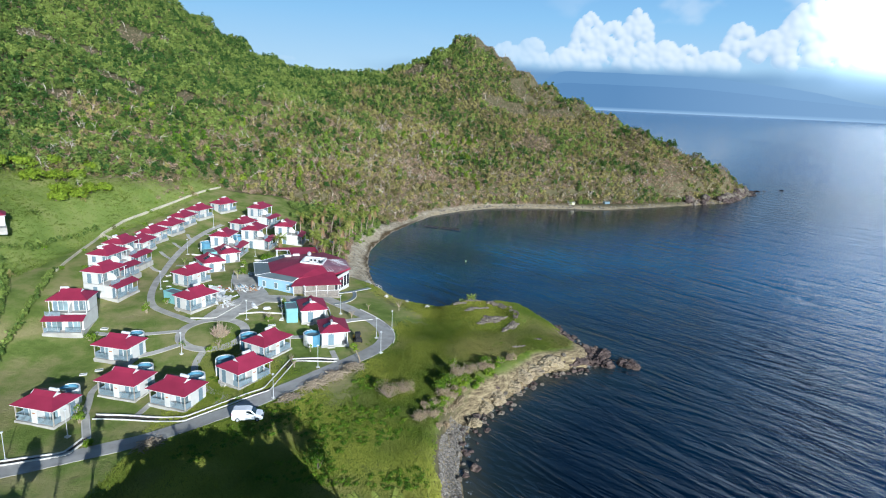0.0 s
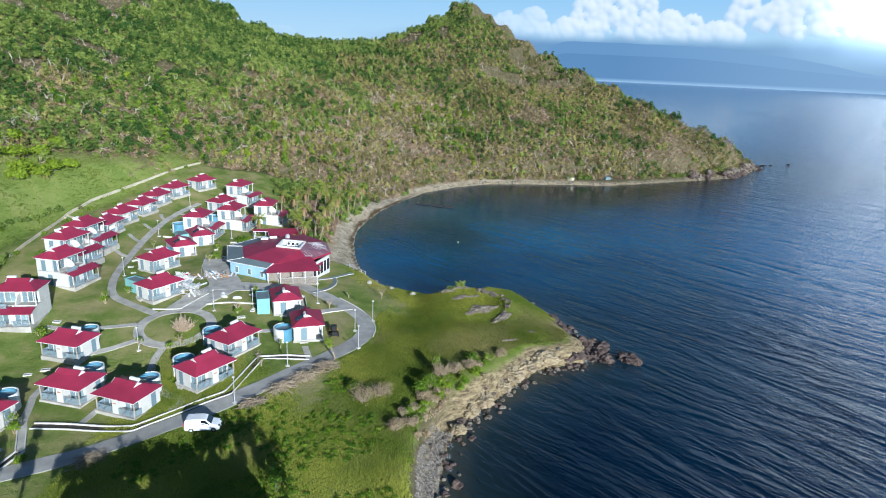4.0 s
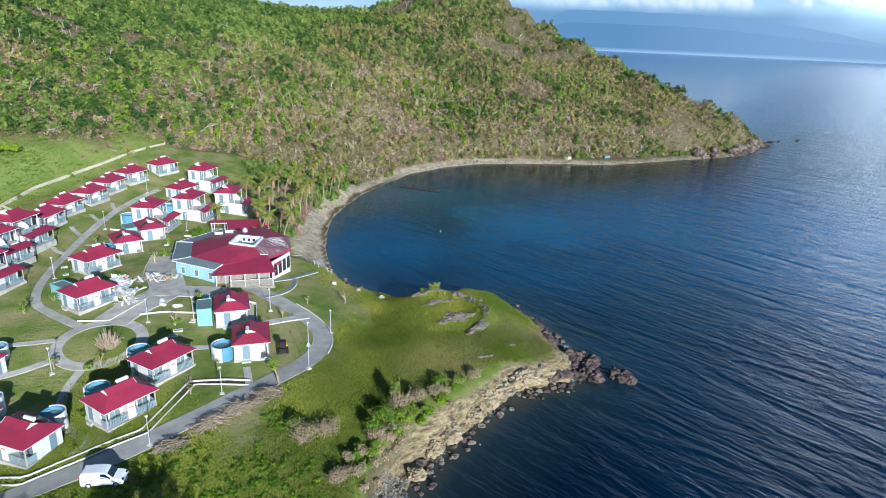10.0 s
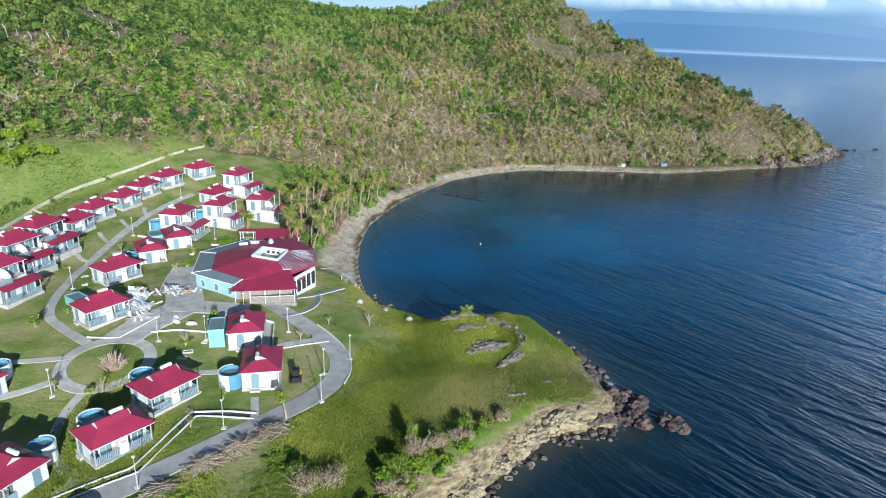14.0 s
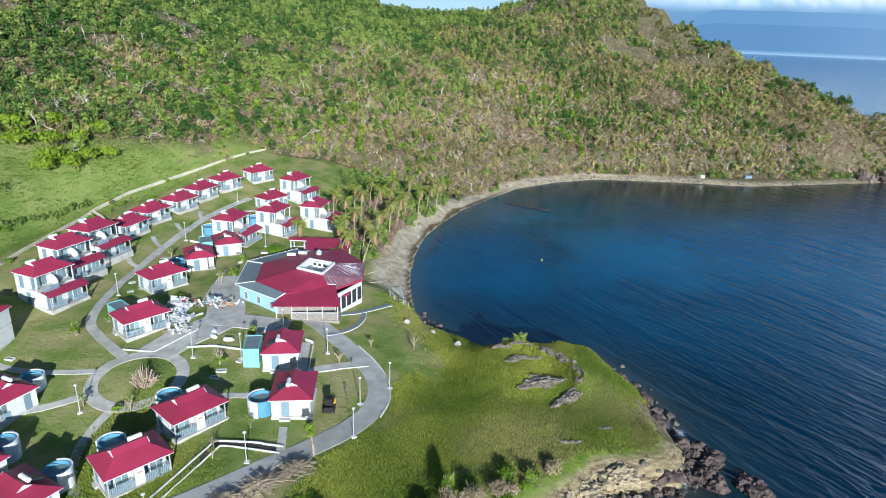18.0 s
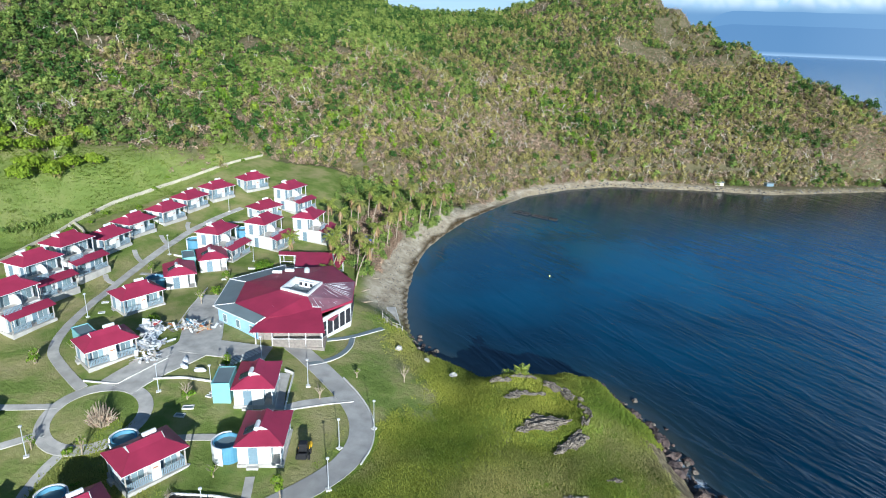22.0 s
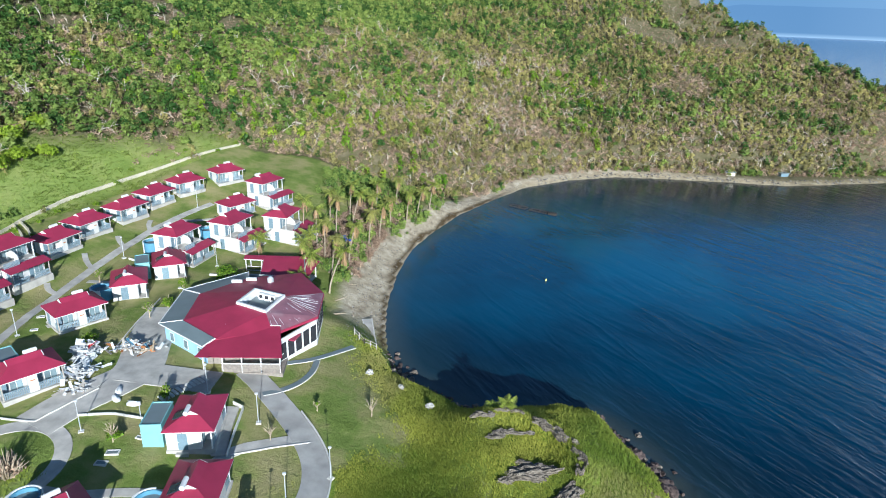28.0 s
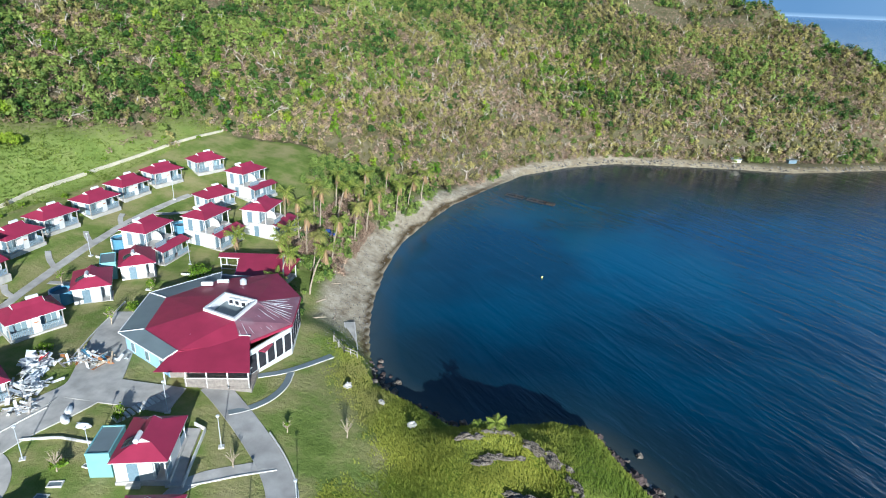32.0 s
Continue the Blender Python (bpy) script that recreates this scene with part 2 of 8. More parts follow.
def along(P,X,Y,power=5):
    """a value carried along a polyline, blended by nearness"""
    num=np.zeros(X.shape);den=np.zeros(X.shape)
    for a,b in zip(P[:-1],P[1:]):
        L=math.hypot(b[0]-a[0],b[1]-a[1]);n=max(1,int(L/15))
        for k in range(n):
            t=(k+.5)/n
            w=(L/n)/(((X-a[0]-t*(b[0]-a[0]))**2+(Y-a[1]-t*(b[1]-a[1]))**2+20)**(power/2))
            num+=w*(a[2]+t*(b[2]-a[2]));den+=w
    return num/den
def inside(P,X,Y):
    P=np.array([q[:2] for q in P],float);c=np.zeros(X.shape,bool)
    for (x0,y0),(x1,y1) in zip(P,np.roll(P,-1,0)):
        if y0==y1: continue
        c^=((y0>Y)!=(y1>Y))&(X<(x1-x0)*(Y-y0)/(y1-y0)+x0)
    return c
LAND=COAST+[(-900,700),(-900,-400)]
HILLA=FOOT+[(400,379),(400,900),(-900,900),(-900,-200)]
RIDGEA=[(-900,150)]+RIDGE+[(400,379),(400,900),(-900,900)]
def sm(a,b,x):
    t=np.clip((x-a)/(b-a),0,1);return t*t*(3-2*t)
def village(X,Y):
    """the gentle ground of the village and the cape"""
    z=4.0+0.026*np.clip(Y-95,-40,200)+(0.055*np.clip(-X-30,-30,0)+0.041*np.clip(-X-30,0,60))*sm(90,125,Y)
    z+=3.0*sm(-64,-84,X)*sm(70,110,Y)-1.2*sm(-26,-42,X)*sm(112,92,Y)
    z+=1.3*np.exp(-((X+36)/22)**2-((Y-124)/18)**2)
    # the bluff behind the camera that shades the verge below the lane
    z+=np.interp(X,[-70,-46,-40,-29,-24.5,-17,-11,-8,-6.3,-5,-3,0,2,4],[0,2.5,5.0,6.2,8.2,8.8,9.8,11.0,11.2,8.0,6.4,5.4,3,0])*np.exp(-((Y-45)/8.5)**2)*(1+0.07*np.sin(X*1.9)*np.sin(X*0.7+1))
    z+=3.0*sm(175,215,Y)*sm(-40,-66,X)
    return z
def ground(X,Y):
    X=np.asarray(X,float);Y=np.asarray(Y,float)
    dc,_,_=seg(COAST,X,Y);land=inside(LAND,X,Y)
    dcs=np.where(land,dc,-dc)
    v=village(X,Y)
    # cape
    cape=np.exp(-(((X-12)/13)**2+((Y-124)/13)**2)**2)
    knoll=np.exp(-(((X-12)/11)**2+((Y-130)/8)**2)**2)
    v=v+0.9*cape+1.1*knoll
    # horseshoe crest on the knoll, hollow inside
    v=v+0.7*np.exp(-(seg(CREST,X,Y)[0]/1.3)**2)-0.7*np.exp(-((X-13.2)/3.2)**2-((Y-126.6)/2.4)**2)
    v=v*(1-sm(218,240,Y)*sm(-60,-35,X))+1.6*sm(218,240,Y)*sm(-60,-35,X)
    # shore: cliff on the cape's south, beach in the bay
    beach=sm(146,158,Y)*sm(262,245,Y)
    w=2.5+ 12*beach+ 2.4*sm(150,143,Y)*sm(126,134,Y)*sm(9,3,X)+2.2*sm(18,24,X)*sm(116,122,Y)*sm(140,134,Y)
    z=np.where(dcs>0,v*(1-np.exp(-dcs/w*1.6)),-np.minimum(-dcs*0.16,7))
    flat=sm(95,89,Y)
    z=np.where(dcs>0,z*(1-flat)+flat*(0.3*np.minimum(dcs,3)+(v-0.9)*sm(1.8,5.2,dcs)),z)
    zb=z
    df=seg(FOOT,X,Y)[0];dr=seg(RIDGE,X,Y)[0];fz=along(FOOT,X,Y);rz=along(RIDGE,X,Y)
    hill=inside(HILLA,X,Y)
    back=inside(RIDGEA,X,Y)
    t=df/(df+dr+1e-6)
    zh=fz+(rz-fz)*t**0.78
    zh=np.where(back,rz-0.55*dr,zh)
    zh=np.where(land,zh,z)
    k=np.where(hill,sm(0,10,df),0)
    z=np.where(hill&land,(1-k)*np.minimum(zb,1e9)+k*zh,z)
    return z


def gz(x, y):
    return float(ground(np.array([x]), np.array([y]))[0])


def np_mesh(name, verts, faces, material=None, smooth=False, attrs=None):
    """A mesh object from arrays; all faces have the same number of corners."""
    me = bpy.data.meshes.new(name)
    verts = np.asarray(verts, np.float32)
    faces = np.asarray(faces, np.int32)
    k = faces.shape[1]
    me.vertices.add(len(verts))
    me.vertices.foreach_set("co", verts.ravel())
    me.loops.add(faces.size)
    me.loops.foreach_set("vertex_index", faces.ravel())
    me.polygons.add(len(faces))
    me.polygons.foreach_set("loop_start", np.arange(0, faces.size, k, dtype=np.int32))
    me.polygons.foreach_set("loop_total", np.full(len(faces), k, np.int32))
    if smooth:
        me.polygons.foreach_set("use_smooth", np.ones(len(faces), bool))
    for key, val in (attrs or {}).items():
        me.attributes.new(key, "FLOAT", "POINT").data.foreach_set("value", np.asarray(val, np.float32))
    me.update(calc_edges=True)
    ob = new(name, me)
    if material:
        me.materials.append(material)
    return ob


def steps(*spans):
    """Grid lines: (from, to, step) spans, end to end."""
    out = []
    for a, b, s in spans:
        out += list(np.linspace(a, b, max(2, int(round(abs(b - a) / s)) + 1))[:-1])
    return np.array(out + [spans[-1][1]])


def fbm(X, Y, scale, octaves=4, seed=0.0):
    """Smooth value noise on arrays."""
    out, amp, tot = np.zeros(X.shape), 1.0, 0.0
    for o in range(octaves):
        x, y = X / scale * 2 ** o + seed + 17.3 * o, Y / scale * 2 ** o - seed * 1.7 + 5.1 * o
        xi, yi = np.floor(x), np.floor(y)
        fx, fy = x - xi, y - yi
        fx, fy = fx * fx * (3 - 2 * fx), fy * fy * (3 - 2 * fy)

        def h(a, b):
            v = np.sin(a * 127.1 + b * 311.7) * 43758.5453
            return v - np.floor(v)
        v = (h(xi, yi) * (1 - fx) + h(xi + 1, yi) * fx) * (1 - fy) + (h(xi, yi + 1) * (1 - fx) + h(xi + 1, yi + 1) * fx) * fy
        out += amp * v
        tot += amp
        amp *= 0.5
    return out / tot


# ---------------------------------------------------------------- terrain
def relief(X, Y):
    """The land with its roughness: gullies on the hill, broken rock along the shore."""
    z = ground(X, Y)
    dc = seg(COAST, X, Y)[0]
    land = inside(LAND, X, Y)
    hill = inside(HILLA, X, Y)
    z = z + np.where(hill & land, np.minimum(z / 25, 1) * (fbm(X, Y, 60, 4, 3) - 0.5) * 16 * sm(0, 60, seg(RIDGE, X, Y)[0]) * sm(6, 55, seg(FOOT, X, Y)[0]), 0)
    rough = sm(9, 2, dc) * np.where(Y < 146, 1.0, 0.35)
    z = z + np.where(land, rough * (fbm(X * 0.8 + Y * 0.6, Y * 0.35 - X * 0.3, 2.6, 4, 8) - 0.5) * 1.0 * np.minimum(z / 2, 1), 0)
    return z + np.where(land & ~hill, (fbm(X, Y, 5, 3, 1) - 0.5) * (0.25 + 0.45 * sm(-12, 2, X) * sm(70, 80, Y)), 0)


def meadow(X, Y, jitter):
    """The open grass between the village wall and the wood: 1 on it, 0 in the wood."""
    depth = np.interp(Y, [120, 160, 170, 179, 189, 200, 222], [42, 24, 18, 12, 8, 6, 5])
    return sm(depth + 5, depth - 3, seg(FOOT, X, Y)[0] + jitter * 8) * sm(-72, -80, X) * sm(228, 220, Y)


gx = steps((-900, -340, 25), (-340, -100, 4), (-100, 40, 0.75), (40, 260, 3.5), (260, 420, 20))
gy = steps((-400, -40, 25), (-40, 50, 4), (50, 165, 0.75), (165, 320, 1.5), (320, 480, 3.5), (480, 900, 30))
X, Y = np.meshgrid(gx, gy)
Z = relief(X, Y)
nx, ny = len(gx), len(gy)
idx = np.arange(nx * ny).reshape(ny, nx)
quads = np.stack([idx[:-1, :-1], idx[:-1, 1:], idx[1:, 1:], idx[1:, :-1]], -1).reshape(-1, 4)
dc = seg(COAST, X, Y)[0]
hillm = inside(HILLA, X, Y)
landm = inside(LAND, X, Y)
slope = np.hypot(np.gradient(Z, axis=1) / np.gradient(X, axis=1), np.gradient(Z, axis=0) / np.gradient(Y, axis=0))
nz = fbm(X, Y, 9, 4, 2)
south = sm(150, 143, Y)
cliff = sm(91, 95, Y) * sm(119, 110, Y) * sm(4, 9, X)
a_rock = np.clip(sm(5.0, 3.2, dc + (nz - 0.5) * 5) * sm(19, 23, X) * sm(112, 118, Y) * sm(140, 134, Y) + sm(3.4, 2.2, dc + (nz - 0.5) * 4 - 0.3 * cliff + 1.6 * sm(124, 134, Y)) * south + 0.5 * sm(2.4, 1.0, dc + (nz - 0.5) * 3) * sm(245, 262, Y) + sm(1.2, 2.2, slope) * (Y < 140) + 0.4 * sm(13, 8, dc + (nz - 0.5) * 10) * sm(120, 150, X) * (Y > 300), 0, 1)
wide = 4.0 * sm(198, 182, Y)
a_sand = sm(6.5, 4.0, -wide + dc + (nz - 0.5) * 7) * sm(150, 158, Y) * sm(300, 288, Y) + 0.8 * sm(1.5, 0.5, dc + (nz - 0.5) * 2) * sm(255, 275, Y) * sm(150, 120, X)
a_wild = np.clip(sm(-14, -6, X + (nz - 0.5) * 8) * sm(146, 140, Y) + sm(14, 8, dc) * sm(150, 144, Y)
                 + sm(100, 90, Y + 0.75 * X + (nz - 0.5) * 8 + 20) * sm(-48, -30, X), 0, 1)
a_wild = a_wild * (1 - inside(MOWN, X + (nz - 0.5) * 12, Y - (nz - 0.5) * 12))
a_field = np.where(hillm, meadow(X, Y, nz - 0.5), 0)
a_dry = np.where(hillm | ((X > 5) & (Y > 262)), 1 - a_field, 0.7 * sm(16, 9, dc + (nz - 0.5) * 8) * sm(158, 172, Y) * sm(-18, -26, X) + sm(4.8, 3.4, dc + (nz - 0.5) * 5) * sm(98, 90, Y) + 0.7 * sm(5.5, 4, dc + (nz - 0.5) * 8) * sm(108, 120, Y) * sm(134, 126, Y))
a_wrack = np.where(landm, sm(1.3, 0.7, dc + (nz - 0.5) * 2.5) * sm(146, 152, Y) * sm(262, 235, Y), 0)


def ground_mat():
    m = bpy.data.materials.new("ground_cover")
    m.use_nodes = True
    n, l = m.node_tree.nodes, m.node_tree.links
    p = n["Principled BSDF"]
    p.inputs["Roughness"].default_value = 0.95
    p.inputs["Specular IOR Level"].default_value = 0.1
    geo = n.new("ShaderNodeNewGeometry")

    def tex(scale, detail=6, rough=0.6):
        t = n.new("ShaderNodeTexNoise")
        t.inputs["Scale"].default_value, t.inputs["Detail"].default_value = scale, detail
        t.inputs["Roughness"].default_value = rough
        l.new(geo.outputs["Position"], t.inputs["Vector"])
        return t.outputs["Fac"]

    def ramp(fac, *stops):
        r = n.new("ShaderNodeValToRGB")
        while len(r.color_ramp.elements) < len(stops):
            r.color_ramp.elements.new(0.5)
        for e, (pos, col) in zip(r.color_ramp.elements, stops):
            e.position, e.color = pos, (*col, 1)
        l.new(fac, r.inputs["Fac"])
        return r.outputs["Color"]

    def mix(fac, a, b):
        x = n.new("ShaderNodeMix")
        x.data_type = "RGBA"
        l.new(fac, x.inputs["Factor"])
        l.new(a, x.inputs["A"])
        l.new(b, x.inputs["B"])
        return x.outputs["Result"]

    def attr(name):
        a = n.new("ShaderNodeAttribute")
        a.attribute_name = name
        return a.outputs["Fac"]
    lawn = ramp(tex(0.16, 7), (0.30, (0.12, 0.165, 0.032)), (0.43, (0.175, 0.23, 0.052)), (0.55, (0.28, 0.275, 0.10)), (0.72, (0.38, 0.325, 0.16)))
    wild = ramp(tex(0.30, 8, 0.7), (0.30, (0.10, 0.165, 0.02)), (0.5, (0.17, 0.235, 0.03)), (0.66, (0.26, 0.29, 0.055)), (0.85, (0.36, 0.32, 0.12)))
    field = ramp(tex(0.09, 7), (0.3, (0.14, 0.205, 0.04)), (0.5, (0.225, 0.285, 0.07)), (0.66, (0.31, 0.325, 0.11)), (0.84, (0.37, 0.31, 0.16)))
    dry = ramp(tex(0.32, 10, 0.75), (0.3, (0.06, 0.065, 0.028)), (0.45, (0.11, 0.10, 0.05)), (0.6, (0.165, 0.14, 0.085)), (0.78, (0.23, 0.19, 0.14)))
    strata = n.new("ShaderNodeMapping")
    strata.inputs["Scale"].default_value = (0.5, 0.9, 3.2)
    strata.inputs["Rotation"].default_value = (0.35, 0.15, 0)
    l.new(geo.outputs["Position"], strata.inputs["Vector"])
    bed = n.new("ShaderNodeTexNoise")
    bed.inputs["Scale"].default_value, bed.inputs["Detail"].default_value, bed.inputs["Roughness"].default_value = 0.9, 9, 0.7
    l.new(strata.outputs["Vector"], bed.inputs["Vector"])
    rock = ramp(bed.outputs["Fac"], (0.34, (0.06, 0.045, 0.03)), (0.46, (0.20, 0.155, 0.09)), (0.6, (0.38, 0.305, 0.175)), (0.75, (0.52, 0.435, 0.27)))
    sand = ramp(tex(0.5, 8), (0.3, (0.25, 0.20, 0.135)), (0.52, (0.45, 0.38, 0.27)), (0.72, (0.60, 0.53, 0.405)))
    c = mix(attr("wild"), lawn, mix(ramp(tex(0.07, 4), (0.42, (0, 0, 0)), (0.62, (0.75, 0.75, 0.75))), wild, lawn))
    c = mix(attr("field"), c, field)
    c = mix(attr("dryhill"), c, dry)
    c = mix(attr("sand"), c, sand)
    c = mix(attr("rock"), c, rock)
    wrack = ramp(tex(1.5, 6), (0.35, (0.05, 0.035, 0.015)), (0.7, (0.12, 0.08, 0.035)))
    c = mix(attr("wrack"), c, wrack)
    l.new(c, p.inputs["Base Color"])
    b = n.new("ShaderNodeBump")
    b.inputs["Strength"].default_value, b.inputs["Distance"].default_value = 0.8, 0.35
    l.new(tex(1.3, 8, 0.7), b.inputs["Height"])
    l.new(b.outputs["Normal"], p.inputs["Normal"])
    return m


GROUND = ground_mat()
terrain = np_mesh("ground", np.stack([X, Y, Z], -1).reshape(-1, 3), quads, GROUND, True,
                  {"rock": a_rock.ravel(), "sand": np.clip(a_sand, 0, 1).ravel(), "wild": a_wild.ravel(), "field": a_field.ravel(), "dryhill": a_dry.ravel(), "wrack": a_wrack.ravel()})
tagged(terrain, "grassy headland, mown lawns, rocky shore and brown wooded hillside", "ground", kind="structure")

# ---------------------------------------------------------------- sea
sx = steps((-4900, -900, 500), (-900, -60, 60), (-60, 250, 2.0), (250, 900, 50), (900, 4900, 250))
sy = steps((-2500, -200, 230), (-200, 40, 20), (40, 400, 2.0), (400, 900, 40), (900, 4950, 250))
SX, SY = np.meshgrid(sx, sy)
sd = seg(COAST, SX, SY)[0]
far = np.clip(1 - np.exp(-sd / 45.0), 0, 1)
sidx = np.arange(SX.size).reshape(SX.shape)
squads = np.stack([sidx[:-1, :-1], sidx[:-1, 1:], sidx[1:, 1:], sidx[1:, :-1]], -1).reshape(-1, 4)


def sea_mat():
    m = bpy.data.materials.new("sea_water")
    m.use_nodes = True
    n, l = m.node_tree.nodes, m.node_tree.links
    p = n["Principled BSDF"]
    p.inputs["Roughness"].default_value = 0.1
    p.inputs["Specular IOR Level"].default_value = 0.42
    p.inputs["IOR"].default_value = 1.33
    geo = n.new("ShaderNodeNewGeometry")
    at = n.new("ShaderNodeAttribute")
    at.attribute_name = "offshore"
    bed = n.new("ShaderNodeTexNoise")
    bed.inputs["Scale"].default_value, bed.inputs["Detail"].default_value = 0.028, 6
    l.new(geo.outputs["Position"], bed.inputs["Vector"])
    shallow = n.new("ShaderNodeValToRGB")
    e = shallow.color_ramp.elements
    e[0].position, e[0].color = 0.0, (0.07, 0.07, 0.048, 1)
    e[1].position, e[1].color = 1.0, (0.001, 0.080, 0.235, 1)
    for pos, col in ((0.10, (0.014, 0.024, 0.024, 1)), (0.28, (0.001, 0.005, 0.014, 1)), (0.6, (0.0006, 0.007, 0.024, 1)), (0.82, (0.0008, 0.038, 0.125, 1))):
        x = e.new(pos)
        x.color = col
    l.new(at.outputs["Fac"], shallow.inputs["Fac"])
    weed = n.new("ShaderNodeMapRange")
    weed.inputs["From Min"].default_value, weed.inputs["From Max"].default_value = 0.42, 0.58
    l.new(bed.outputs["Fac"], weed.inputs["Value"])
    mx = n.new("ShaderNodeMix")
    mx.data_type = "RGBA"
    l.new(weed.outputs["Result"], mx.inputs["Factor"])
    dim = n.new("ShaderNodeMix")
    dim.data_type = "RGBA"
    dim.inputs["Factor"].default_value = 0.5
    l.new(dim.outputs["Result"], mx.inputs["A"])
    teal = n.new("ShaderNodeMix")
    teal.data_type = "RGBA"
    l.new(shallow.outputs["Color"], teal.inputs["A"])
    teal.inputs["B"].default_value = (0.0005, 0.088, 0.18, 1)
    bay = n.new("ShaderNodeAttribute")
    bay.attribute_name = "bay"
    l.new(bay.outputs["Fac"], teal.inputs["Factor"])
    l.new(teal.outputs["Result"], mx.inputs["B"])
    l.new(shallow.outputs["Color"], dim.inputs["A"])
    l.new(teal.outputs["Result"], dim.inputs["B"])
    fo = n.new("ShaderNodeAttribute")
    fo.attribute_name = "surf"
    ft = n.new("ShaderNodeTexNoise")
    ft.inputs["Scale"].default_value, ft.inputs["Detail"].default_value, ft.inputs["Roughness"].default_value = 0.9, 9, 0.75
    l.new(geo.outputs["Position"], ft.inputs["Vector"])
    fm = n.new("ShaderNodeMath")
    fm.operation = "MULTIPLY"
    l.new(ft.outputs["Fac"], fm.inputs[0])
    l.new(fo.outputs["Fac"], fm.inputs[1])
    fr = n.new("ShaderNodeMapRange")
    fr.inputs["From Min"].default_value, fr.inputs["From Max"].default_value = 0.48, 0.62
    l.new(fm.outputs["Value"], fr.inputs["Value"])
    foam = n.new("ShaderNodeMix")
    foam.data_type = "RGBA"
    l.new(fr.outputs["Result"], foam.inputs["Factor"])
    l.new(mx.outputs["Result"], foam.inputs["A"])
    foam.inputs["B"].default_value = (0.62, 0.66, 0.68, 1)
    l.new(foam.outputs["Result"], p.inputs["Base Color"])
    # wind waves with long crests run in from the open sea; the lee of the bay is calmer
    ro = n.new("ShaderNodeVectorRotate")
    ro.rotation_type = "Z_AXIS"
    ro.inputs["Angle"].default_value = radians(46)
    l.new(geo.outputs["Position"], ro.inputs["Vector"])

    def wave(scale, along_, detail, rough):
        mp = n.new("ShaderNodeMapping")
        mp.inputs["Scale"].default_value = (along_, 1.0, 1)
        l.new(ro.outputs["Vector"], mp.inputs["Vector"])
        w = n.new("ShaderNodeTexNoise")
        w.inputs["Scale"].default_value, w.inputs["Detail"].default_value, w.inputs["Roughness"].default_value = scale, detail, rough
        w.inputs["Distortion"].default_value = 0.4
        l.new(mp.outputs["Vector"], w.inputs["Vector"])
        return w.outputs["Fac"]

    def calc(op, a, b):
        x = n.new("ShaderNodeMath")
        x.operation = op
        for i, v in enumerate((a, b)):
            if isinstance(v, float):
                x.inputs[i].default_value = v
            else:
                l.new(v, x.inputs[i])
        if op == "MULTIPLY_ADD":
            x.inputs[2].default_value = -1.0
        return x.outputs["Value"]
    op = n.new("ShaderNodeAttribute")
    op.attribute_name = "open"
    # sharp crests: fold the noise about its middle
    swell = calc("SUBTRACT", 1.0, calc("ABSOLUTE", calc("MULTIPLY_ADD", wave(0.16, 0.24, 4, 0.55), 2.0), 0.0))
    chop = calc("MULTIPLY", wave(0.95, 0.5, 5, 0.6), 0.3)
    high = calc("MULTIPLY", calc("ADD", swell, chop), op.outputs["Fac"])
    b = n.new("ShaderNodeBump")
    b.inputs["Strength"].default_value, b.inputs["Distance"].default_value = 1.0, 0.8
    l.new(high, b.inputs["Height"])
    l.new(b.outputs["Normal"], p.inputs["Normal"])
    return m


sea = np_mesh("water", np.stack([SX, SY, np.zeros_like(SX)], -1).reshape(-1, 3), squads, sea_mat(), True, {"offshore": far.ravel(), "open": (0.14 + 0.86 * sm(-60, 30, 0.868 * (SX - 38) - 0.497 * (SY - 115))).ravel(), "bay": (0.95 * np.exp(-((SX - 35) / 95) ** 2 - ((SY - 205) / 58) ** 2) + 0.12 * np.exp(-((SX - 40) / 40) ** 2 - ((SY - 100) / 30) ** 2)).ravel(), "surf": (sm(4.5, 0.5, sd) * sm(150, 135, SY) * 0.95 + 0.72 * np.exp(-((SX - 40) / 9) ** 2 - ((SY - 122) / 7) ** 2) + 0.85 * sm(2.2, 0.4, sd) * (SY > 150) * (SY < 200)).ravel()})
tagged(sea, "deep blue sea with wind ripples, teal shallows in the bay", "sea", kind="structure")

